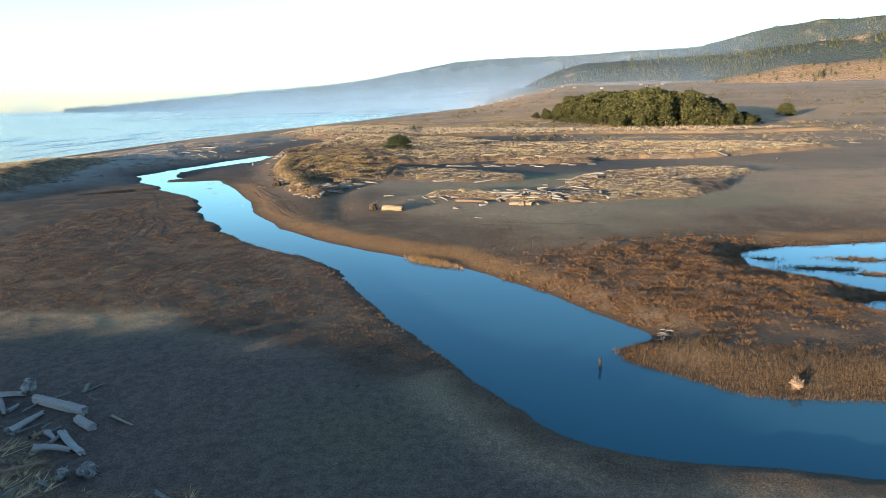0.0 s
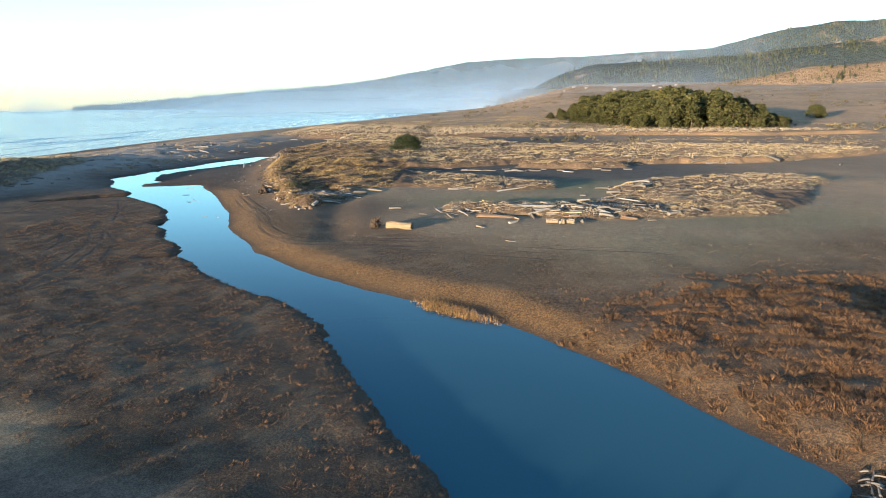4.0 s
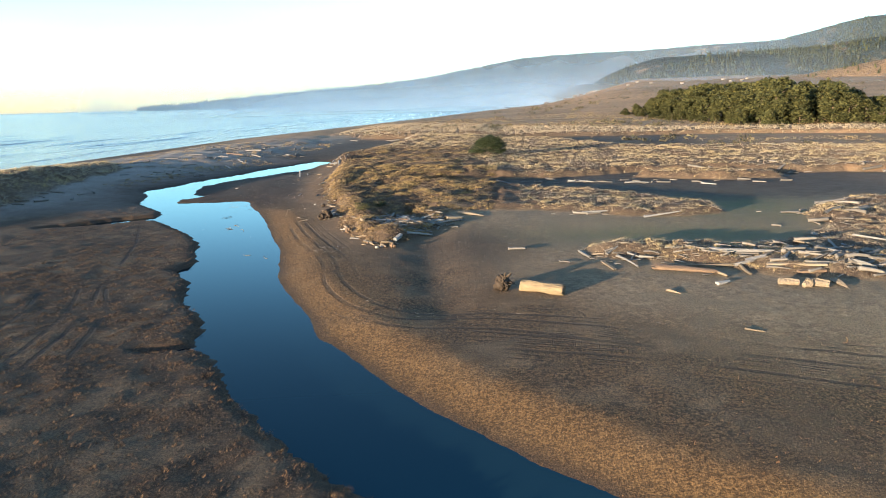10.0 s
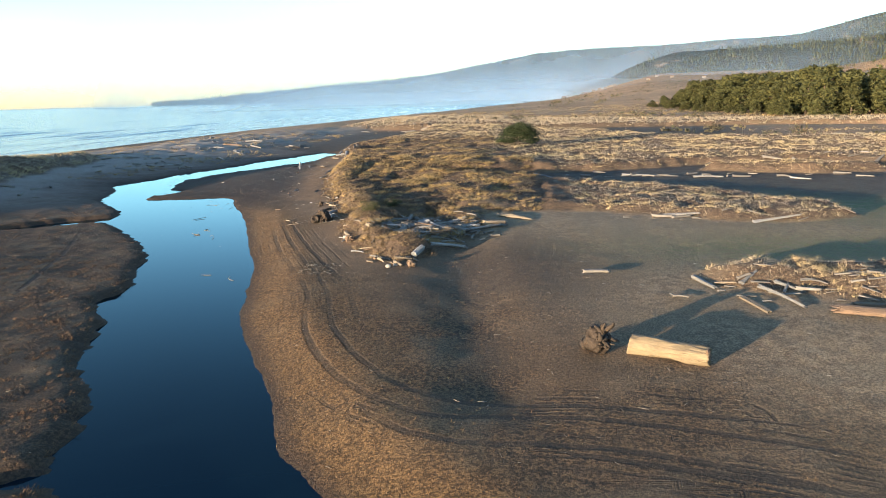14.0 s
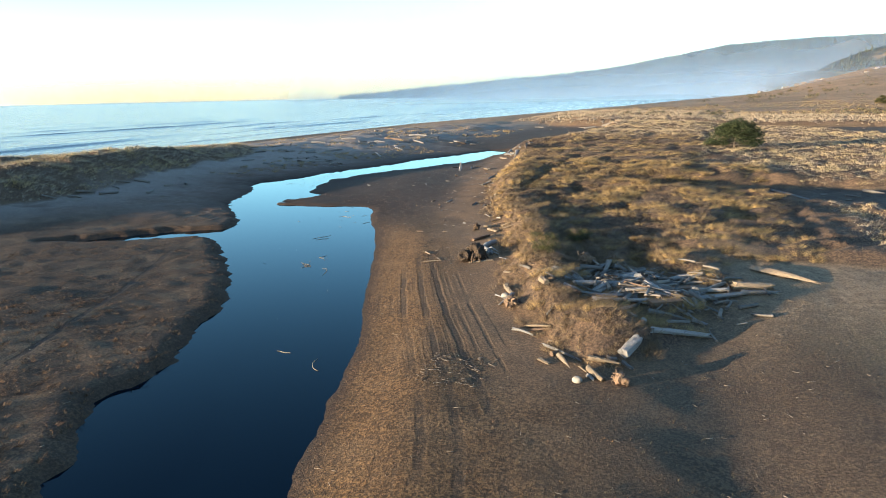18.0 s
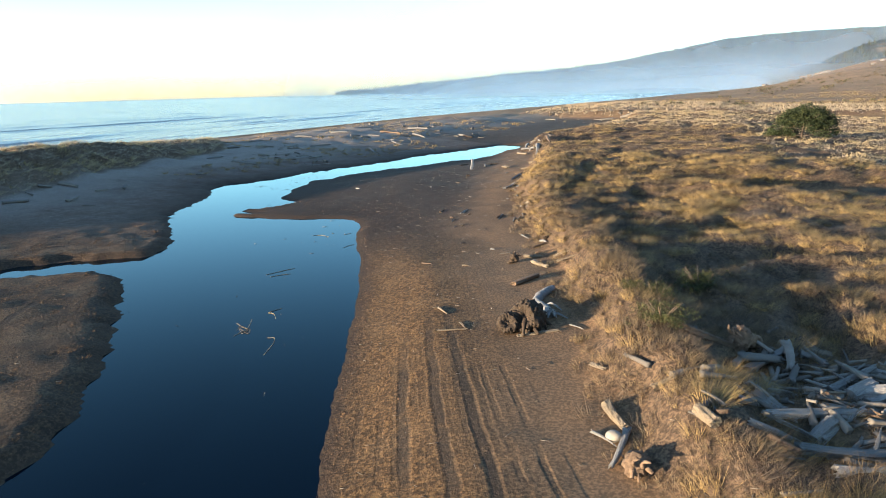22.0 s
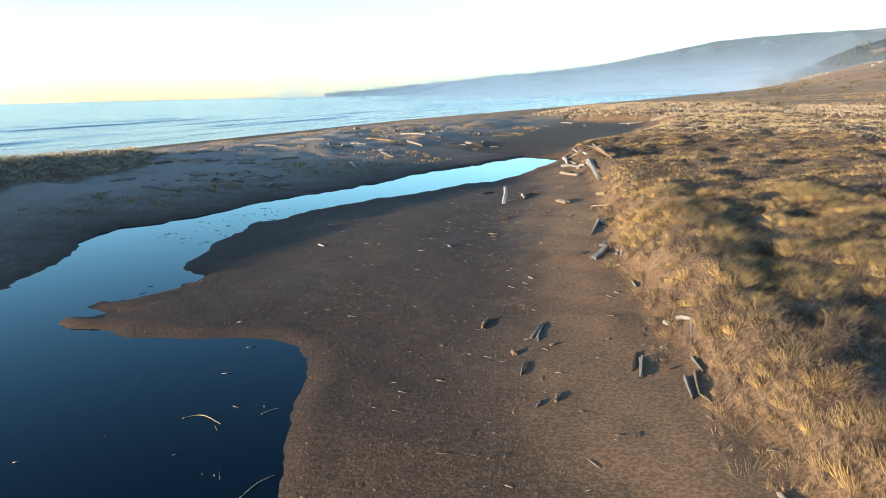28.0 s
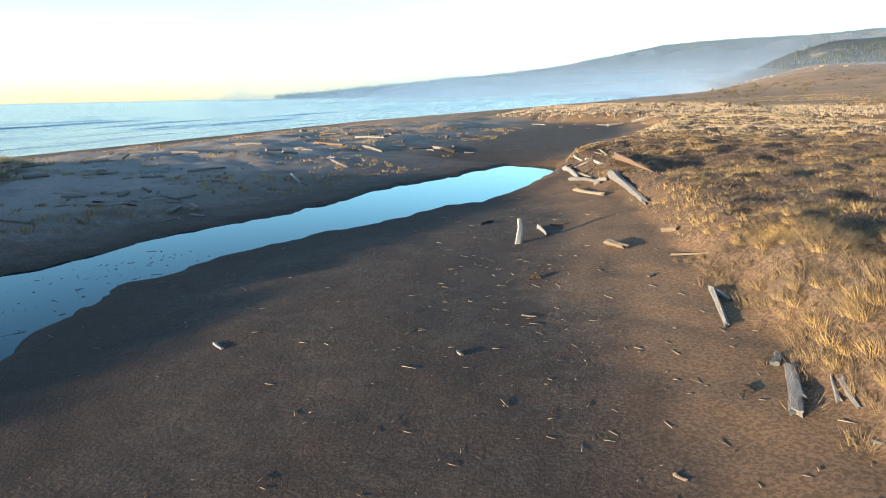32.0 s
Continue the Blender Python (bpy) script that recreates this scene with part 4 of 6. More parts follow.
# salt marsh: low brown cushions
def marsh_tufts(box, density, count, size, width, floor_=0.0):
    x, y, z, c, g = scatter(*box, density, lambda x, y, g, c: np.clip(c["marsh"] * 1.1 + floor_, 0, 1) * (g["d"] > 0.1) * (1 - np.clip(c["sand"] * 2, 0, 1)) * smooth(0.12, 0.35, c["rut"]))
    n = len(x)
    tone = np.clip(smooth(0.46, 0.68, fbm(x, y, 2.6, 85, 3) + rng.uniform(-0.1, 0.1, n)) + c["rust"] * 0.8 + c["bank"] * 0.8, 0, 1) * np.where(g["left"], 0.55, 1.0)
    h = size * rng.uniform(0.5, 1.3, n) * (0.75 + 0.4 * tone) * (1 + 0.8 * c["rust"])
    return blades(np.stack([x, y, z], 1), h, rng.uniform(0.5, 1.3, n), np.full(n, width) * rng.uniform(0.7, 1.4, n), count, tone, 1, np.full(n, 0.10) + 0.08 * rng.uniform(0, 1, n))


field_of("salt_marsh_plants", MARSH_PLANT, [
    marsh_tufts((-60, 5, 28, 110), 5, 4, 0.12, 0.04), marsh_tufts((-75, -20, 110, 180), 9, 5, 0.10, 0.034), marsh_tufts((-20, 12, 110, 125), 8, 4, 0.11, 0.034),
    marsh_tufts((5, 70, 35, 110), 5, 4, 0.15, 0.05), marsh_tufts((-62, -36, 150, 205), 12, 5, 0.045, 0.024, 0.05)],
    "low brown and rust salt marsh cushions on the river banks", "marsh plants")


def west_marsh(x, y, g, c):
    return g["left"] * np.clip(c["marsh"] * 1.15, 0, 1) * (g["d"] > 0.15) * (g["d"] < 45) * (0.65 + 0.35 * smooth(0.38, 0.55, fbm(x, y, 3.2, 97))) * smooth(0.15, 0.4, c["rut"])


def east_marsh(x, y, g, c):
    return (~g["left"]) * np.clip(1.1 * smooth(0.16, 0.5, c["rust"]) + 0.5 * c["marsh"] * (y < 70) * (g["d"] < 8), 0, 1) * (g["d"] > 0.4)


field_of("marsh_cushions", MARSH_PLANT, [mounds((-62, 5, 30, 132), 3.2, 24, 0.20, 0.034, west_marsh, (0.0, 0.5), (0.9, 1.8), 1.4), mounds((-76, -40, 132, 178), 2.2, 16, 0.15, 0.030, west_marsh, (0.0, 0.4), (0.9, 1.8), 1.4)],
         "dark red-brown marsh cushions on the west bank", "marsh plants")


# short turf on the east flats
TURF = leaf_material("short_dry_turf", (0.092, 0.072, 0.042), (0.205, 0.158, 0.086), 0.85, "tone", ((0.066, 0.062, 0.024), (0.140, 0.124, 0.046)))


def turf():
    x, y, z, c, g = scatter(-34, 46, 76, 142, 10, lambda x, y, g, c: (~g["left"]) * (g["d"] > 2) * (1 - np.clip(c["grass"] * 1.5, 0, 1)) * smooth(0.30, 0.5, fbm(x, y, 6, 84)) * (1 - 0.8 * c["sand"]) * (1 - c["wet"]) * smooth(0.12, 0.4, c["rut"]))
    n = len(x)
    return blades(np.stack([x, y, z], 1), rng.uniform(0.05, 0.13, n), rng.uniform(0.5, 1.6, n), np.full(n, 0.026), 4, np.clip(c["green"] * 1.5 + smooth(0.5, 0.7, fbm(x, y, 12, 82)) * 0.5, 0, 1), 1, np.full(n, 0.12))


field_of("turf", TURF, [turf()], "short dry olive-brown turf on the sandy flats", "turf")


# rusty tussocks on the east bank
field_of("marsh_tussocks", leaf_material("rusty_tussock", (0.032, 0.022, 0.014), (0.082, 0.050, 0.028), 0.85, "tone", ((0.066, 0.036, 0.016), (0.160, 0.084, 0.034))),
         [mounds((2, 72, 44, 112), 1.7, 56, 0.34, 0.055, east_marsh, (0.1, 1.0), (1.0, 1.8), 1.3)], "rust-orange marsh tussocks on the east bank", "marsh plants")


# reeds at the water's edge
def reed_bed(box, density, keep, size=0.55):
    n = int((box[1] - box[0]) * (box[3] - box[2]) * density)
    x, y = rng.uniform(box[0], box[1], n), rng.uniform(box[2], box[3], n)
    g = land_at(x, y)
    k = keep(x, y, g)
    x, y, z = x[k], y[k], np.maximum(g["z"][k], -0.25)
    n = len(x)
    return blades(np.stack([x, y, z], 1), size * rng.uniform(0.6, 1.2, n), rng.uniform(0.15, 0.5, n), np.full(n, 0.026), 7, np.zeros(n), 1, np.full(n, 0.14))


GOLDEN_REED = leaf_material("golden_reed", (0.085, 0.052, 0.024), (0.20, 0.125, 0.052), 0.8)
field_of("reeds", GOLDEN_REED, [reed_bed((-6, 3, 73, 82), 40, lambda x, y, g: inside_of(x, y, ISLET) > rng.uniform(-0.5, 0.5, len(x)), 0.6)],
         "golden dry reeds on a narrow islet in the river", "reeds")
field_of("reeds", REED, [reed_bed((12, 45, 34, 50), 24, lambda x, y, g: (~g["left"]) & (g["d"] > -0.5) & (g["d"] < 4.5 + 2 * value_noise(x, y, 2, 87)) & (y < 48 + 0 * x), 0.42)],
         "brown dry reeds fringing the river bend", "reeds")
field_of("reeds", REED, [reed_bed((34, 62, 56, 84), 9, lambda x, y, g: ((np.abs(g["d"]) < 0.9) & (value_noise(x, y, 3, 88) > 0.35) & (x > 34)) | (((x - 43.12) / 3.2) ** 2 + ((y - 70.5 + 0.25 * (x - 43.12)) / 0.9) ** 2 < 1) | (((x - 38.62) / 1.1) ** 2 + ((y - 75.75) / 0.7) ** 2 < 1) | (((x - 49.5) / 2.6) ** 2 + ((y - 74.25) / 0.8) ** 2 < 1), 0.45)],
         "rusty dry reeds round a shallow pond", "reeds")


# ---- woody plants ----
BARK = Mat("rough_bark", 0.95, 0.1)
BARK.color(BARK.mix(BARK.noise(3, 5), (0.06, 0.045, 0.035), (0.14, 0.11, 0.085)))
BARK = BARK.m


def tube(bm, points, radii, sides=7):
    """A tapered round bar through the points, added to a bmesh."""
    rings = []
    for i, (p, r) in enumerate(zip(points, radii)):
        a, b = Vector(points[max(i - 1, 0)]), Vector(points[min(i + 1, len(points) - 1)])
        q = (b - a).to_track_quat("Z", "Y")
        rings.append([bm.verts.new(Vector(p) + q @ Vector((r * math.cos(2 * math.pi * k / sides), r * math.sin(2 * math.pi * k / sides), 0))) for k in range(sides)])
    for one, two in zip(rings[:-1], rings[1:]):
        for k in range(sides):
            bm.faces.new((one[k], one[(k + 1) % sides], two[(k + 1) % sides], two[k]))
    bm.faces.new(rings[0][::-1])
    bm.faces.new(rings[-1])


def part(name, bm, material, parent=None, label=""):
    me = bpy.data.meshes.new(name)
    bm.to_mesh(me)
    bm.free()
    me.materials.append(material)
    for p in me.polygons:
        p.use_smooth = True
    ob = new(name, me)
    ob.parent = parent
    if label:
        tagged(ob, label)
    return ob


def sprays(centres, radius, count, leaf, flat=0.6):
    """Leaf sprays: small triangles round each centre, tilted all ways."""
    n = len(centres)
    off = rng.normal(0, 1, (n, count, 3))
    off /= np.linalg.norm(off, axis=-1, keepdims=True) + 1e-9
    off *= (rng.uniform(0.3, 1, (n, count, 1)) ** 0.5) * radius[:, None, None]
    off[..., 2] *= flat
    c = centres[:, None, :] + off
    a, b = rng.normal(0, 1, (n, count, 3)), rng.normal(0, 1, (n, count, 3))
    a[..., 2] *= 0.5
    a /= np.linalg.norm(a, axis=-1, keepdims=True)
    b /= np.linalg.norm(b, axis=-1, keepdims=True)
    s = leaf * rng.uniform(0.6, 1.3, (n, count, 1))
    v = np.stack([c - a * s, c + a * s * 0.9 + b * s * 0.25, c + b * s * 1.1], 2).reshape(-1, 3)
    return v, np.arange(len(v)).reshape(-1, 3)


def tree(name, height, width, clumps, per, leaf, label, category, seed, low=0.15, bushy=0.5, lean=0.0, foliage=None):
    """A tree: a trunk with limbs, and a crown of leaf sprays at the limbs' ends with gaps between."""
    r = np.random.default_rng(seed)
    root = tagged(new(name), label, category)
    bm = bmesh.new()
    top = height * 0.82
    axis = [(lean * height * u * u, 0.3 * lean * height * u * u, height * 0.82 * u - 0.3 * (u == 0)) for u in (0, 0.25, 0.5, 0.75, 1)]
    tube(bm, axis, [0.035 * height * (1 - 0.8 * u) for u in (0, 0.25, 0.5, 0.75, 1)])
    limbs = []
    for k in range(14):
        u, az = r.uniform(low, 0.95), r.uniform(0, 2 * math.pi)
        reach = width * 0.5 * (1 - (2 * u - bushy * 2) ** 2 * 0.25) * r.uniform(0.6, 1.0) * (1 - 0.45 * u)
        b = Vector((lean * height * u * u, 0, top * u))
        e = b + Vector((math.cos(az) * reach, math.sin(az) * reach, height * r.uniform(0.02, 0.18)))
        limbs.append((b, e))
        tube(bm, [b, b.lerp(e, 0.5) + Vector((0, 0, -0.03 * height)), e], [0.014 * height, 0.009 * height, 0.004 * height], 5)
    part("trunk", bm, BARK, root)
    ends = []
    for k in range(clumps):
        b, e = limbs[k % len(limbs)]
        u = r.uniform(0.25, 1.1)
        p = b.lerp(e, u) + Vector((r.normal(0, width * 0.07), r.normal(0, width * 0.07), r.normal(0, height * 0.05)))
        if k % 2 == 0:
            az, el = r.uniform(0, 2 * math.pi), r.uniform(0.0, 1)
            rad = width * 0.46 * math.sqrt(max(0.0, 1 - el ** 1.7)) * r.uniform(0.62, 1.08)
            p = Vector((lean * height * el * el + math.cos(az) * rad, math.sin(az) * rad, height * (0.08 + 0.86 * el)))
        ends.append((p.x, p.y, max(p.z, leaf)))
    v, f = sprays(np.array(ends), r.uniform(0.5, 1.0, clumps) * width * 0.11, per, leaf)
    me = mesh_from("crown", v, f, foliage or CONIFER)
    crown = new("crown", me)
    crown.parent = root
    return root


def stand(ob, x, y, turn=0.0, size=1.0, sink=0.0):
    ob.matrix_basis = Matrix.LocRotScale((x, y, ground_z(x, y) - sink), Euler((0, 0, turn)), (size,) * 3)
    return ob


lone = tree("pine_tree", 4.9, 10.0, 420, 40, 0.17, "wide wind-shaped dark green pine on the dune", "tree", 5, low=0.05, bushy=0.25, lean=0.16, foliage=PINE)
stand(lone, *(-13.99, 233.07), 0.4)
lone_east = tree("pine_tree", 9.0, 14.5, 300, 26, 0.42, "broad dark green tree alone on the brown plain", "tree", 9, low=0.05, bushy=0.3)
stand(lone_east, *(252, 488.25))
GROVE = [(79, 592.5),(91, 471),(109, 392),(150.2, 379.72),(180.89, 384.7),(217.5, 450),(225, 525),(165, 600)]
kinds = [tree("cypress_tree", 16, 14, 190, 14, 0.82, "dense dark olive cypress in a windswept grove", "tree", 20 + k, low=0.05, bushy=0.35, lean=0.05) for k in range(5)]
for k in kinds:
    tagged(k, group="trees of the grove")
gr = np.random.default_rng(3)
spots = []
while len(spots) < 210:
    p = (gr.uniform(79, 226), gr.uniform(375, 600))
    if inside_of(np.array([p[0]]), np.array([p[1]]), GROVE)[0] > 0 and all(math.dist(p, q) > 5.6 for q in spots):
        spots.append(p)
for k, (x, y) in enumerate(spots):
    depth_in = float(inside_of(np.array([x]), np.array([y]), GROVE)[0])
    h = (0.42 + 0.58 * float(smooth(0, 26, depth_in))) * float(np.interp(x, [76,86,97,114,142.5,166.5,181.5,202.5], [4, 8, 12, 18, 21.5, 19, 13, 10])) * gr.uniform(0.85, 1.1)
    ob = kinds[k] if k < 5 else copy_thing(kinds[k % 5], Matrix())
    s = h / 16
    ob.matrix_basis = Matrix.LocRotScale((x, y, ground_z(x, y) - 0.3), Euler((0, 0, gr.uniform(0, 6.28))), (max(s, 0.45) * gr.uniform(0.9, 1.25), max(s, 0.45) * gr.uniform(0.9, 1.25), s))


def shrub(size, seed, material, label):
    r = np.random.default_rng(seed)
    root = tagged(new("shrub"), label, "shrub")
    bm = bmesh.new()
    for k in range(7):
        az = k * 0.9
        tube(bm, [(0, 0, -0.1), (math.cos(az) * size * 0.2, math.sin(az) * size * 0.2, size * 0.25), (math.cos(az) * size * 0.42, math.sin(az) * size * 0.42, size * 0.5)], [0.03 * size, 0.02 * size, 0.008 * size], 5)
    part("stem", bm, BARK, root)
    c = np.stack([r.normal(0, size * 0.30, 90), r.normal(0, size * 0.30, 90), r.uniform(0.05, 0.42, 90) * size], 1)
    v, f = sprays(c, np.full(90, size * 0.13), 34, size * 0.026, 0.8)
    leaves = new("leaves", mesh_from("leaves", v, f, material))
    leaves.parent = root
    return root


stand(shrub(1.9, 1, GREEN_LEAF, "low olive green shrub among grey dune grass"), -28.7, 152.0)
stand(shrub(1.6, 2, GREEN_LEAF, "low dull green shrub beside piled driftwood"), -30.1, 144.9)
stand(shrub(1.2, 3, GREEN_LEAF, "low green shrub on the dune spur"), -30.4, 148.2)
stand(shrub(0.9, 4, GREEN_LEAF, "small dark green shrub in dry grass"), -31.4, 148.6)


# ---- far woods, scrub and houses ----
def cones(name, hill_name, n, size, seed, label, lo=0.05, hi=0.95):
    """Conifers on a hillside, joined."""
    r = np.random.default_rng(seed)
    X, Y, Z = HILLS[hill_name]
    nr, na = X.shape
    i, j = r.uniform(lo, hi, n) * 0.8 * (nr - 1), r.uniform(0, 0.999, n) * (na - 1)
    i0, j0 = i.astype(int), j.astype(int)
    u, v = i - i0, j - j0

    def at(A):
        return (A[i0, j0] * (1 - v) + A[i0, j0 + 1] * v) * (1 - u) + (A[i0 + 1, j0] * (1 - v) + A[i0 + 1, j0 + 1] * v) * u
    x, y, z = at(X), at(Y), at(Z)
    k = fbm(x, y, 130, seed, 3) > 0.40
    x, y, z = x[k], y[k], z[k]
    n = len(x)
    h, w = size * r.uniform(0.6, 1.3, n), size * r.uniform(0.16, 0.30, n)
    vs = [np.stack([x, y, z + h], 1)]
    for s in range(5):
        a = s * 1.2566 + r.uniform(-0.3, 0.3, n)
        q = w * r.uniform(0.7, 1.2, n)
        vs.append(np.stack([x + np.cos(a) * q, y + np.sin(a) * q, z + h * r.uniform(-0.15, 0.12, n)], 1))
    vv = np.stack(vs, 1).reshape(-1, 3)
    tri = np.array([[0, 1 + s, 1 + (s + 1) % 5] for s in range(5)])
    ff = (np.arange(n)[:, None, None] * 6 + tri[None]).reshape(-1, 3)
    return tagged(new(name, mesh_from(name, vv, ff, CONIFER)), label, "woods", kind="stuff")


cones("woods", "backdrop_wooded_hill", 9000, 15, 201, "dark conifer woods on the hillside")
cones("woods", "backdrop_mountain", 7000, 17, 202, "dark conifer woods on the mountain", 0.4)
cones("woods", "backdrop_headland", 5000, 16, 203, "hazy conifer woods along the headland crest", 0.55)
cones("woods", "backdrop_meadow_hill", 500, 10, 204, "scattered dark trees on a tawny slope", 0.2)

SCRUB = leaf_material("coastal_scrub", (0.030, 0.030, 0.018), (0.085, 0.070, 0.038), 0.85)
sr = np.random.default_rng(31)
sx, sy_ = sr.uniform(-60, 620, 5200), sr.uniform(270, 1250, 5200)
sg = land_at(sx, sy_)
keep = (fbm(sx, sy_, 60, 91) > 0.53) & (sg["off"] > 60) & (sr.uniform(0, 1, 5200) < np.clip(260 / np.hypot(sx, sy_ - 90), 0.12, 1))
sx, sy_, sz = sx[keep], sy_[keep], sg["z"][keep]
size = sr.uniform(0.4, 1.3, len(sx)) * (1 + np.hypot(sx, sy_ - 90) / 500)
v, f = sprays(np.stack([sx, sy_, sz + size * 0.3], 1), size * 1.5, 16, 0.9, 0.35)
tagged(new("scrub", mesh_from("scrub", v, f, SCRUB)), "low dark scrub dotted over the brown plain", "scrub", kind="stuff")

PAINT = Mat("pale_house_wall", 0.7, 0.3)
PAINT.color(PAINT.mix(PAINT.object_random(), (0.08, 0.075, 0.07), (0.17, 0.165, 0.16)))
ROOF = Mat("dull_roof", 0.9, 0.2)
ROOF.color(ROOF.mix(ROOF.noise(1.5, 4), (0.10, 0.085, 0.08), (0.17, 0.14, 0.12)))


def house():
    root = tagged(new("house"), "small pale gabled house at the hill foot", "house", "houses at the hill foot")
    bm = bmesh.new()
    bmesh.ops.create_cube(bm, size=1, matrix=Matrix.Translation((0, 0, 1.6)) @ Matrix.Diagonal((12, 8, 4.2, 1)))
    part("wall", bm, PAINT.m, root)
    bm = bmesh.new()
    rows = [[bm.verts.new((x, y, z)) for x in (-6.6, 6.6)] for y, z in ((-4.7, 3.5), (0, 6.2), (4.7, 3.5), (0, 5.8))]
    for one, two in ((0, 1), (1, 2), (2, 3), (3, 0)):
        bm.faces.new((rows[one][0], rows[one][1], rows[two][1], rows[two][0]))
    for end in (0, 1):
        bm.faces.new([rows[k][end] for k in range(4)])
    part("roof", bm, ROOF.m, root)
    for sx_ in (-3.2, 0, 3.2):
        bm = bmesh.new()
        bmesh.ops.create_cube(bm, size=1, matrix=Matrix.Translation((sx_, -4.02, 1.9)) @ Matrix.Diagonal((1.3, 0.12, 1.3, 1)))
        part("window", bm, ROOF.m, root)
    return root


first = house()
hr = np.random.default_rng(17)
for k in range(22):
    az, r_ = radians(hr.uniform(4.5, 12.5) if k < 16 else hr.uniform(13, 24)), hr.uniform(1280, 1640)
    x, y = HUB[0] + r_ * math.sin(az), HUB[1] + r_ * math.cos(az)
    ob = first if k == 0 else copy_thing(first, Matrix())
    ob.matrix_basis = pose(x, y, ground_z(x, y), 0, 0, hr.uniform(-50, 50)) @ Matrix.Diagonal((0.55, 0.55, 0.55, 1))
X, Y, Z = HILLS["backdrop_headland"]
k = int((4.7 + 29) / 53 * (X.shape[1] - 1))
ridge = copy_thing(first, Matrix())
tagged(ridge, "large white house on the far ridge", group="houses on the ridge")
ridge.matrix_basis = Matrix.LocRotScale((X[25, k], Y[25, k], Z[25, k] + 2), None, (2.2, 1.6, 1.6))


# ---- driftwood ----
def wood_material(name, tones, black=False):
    m = Mat(name, 0.85, 0.25)
    grain = m.noise(1.0, 6, 0.7, m.stretch(2.0, 8, 8))
    crack = m.noise(1.0, 4, 0.6, m.stretch(0.9, 13, 13))
    col = m.mix(m.object_random(), tones[0], tones[1])
    col = m.mix(m.ramp(grain, 0.3, 0.7), m.mix(0.45, col, tones[2]), col)
    col = m.mix(m.ramp(crack, 0.60, 0.68), col, tones[2])
    m.color(col)
    m.bump(m.math("ADD", grain, crack), 0.9, 0.05)
    return m.m


GREY_WOOD = wood_material("silver_driftwood", ((0.135, 0.132, 0.130), (0.310, 0.300, 0.288), (0.045, 0.042, 0.040)))
PALE_WOOD = wood_material("bleached_tan_driftwood", ((0.155, 0.125, 0.090), (0.26, 0.210, 0.150), (0.060, 0.045, 0.031)))
BROWN_WOOD = wood_material("brown_driftwood", ((0.12, 0.083, 0.056), (0.20, 0.135, 0.090), (0.045, 0.030, 0.021)))
DARK_WOOD = wood_material("charred_driftwood", ((0.022, 0.017, 0.013), (0.060, 0.042, 0.029), (0.006, 0.005, 0.004)))


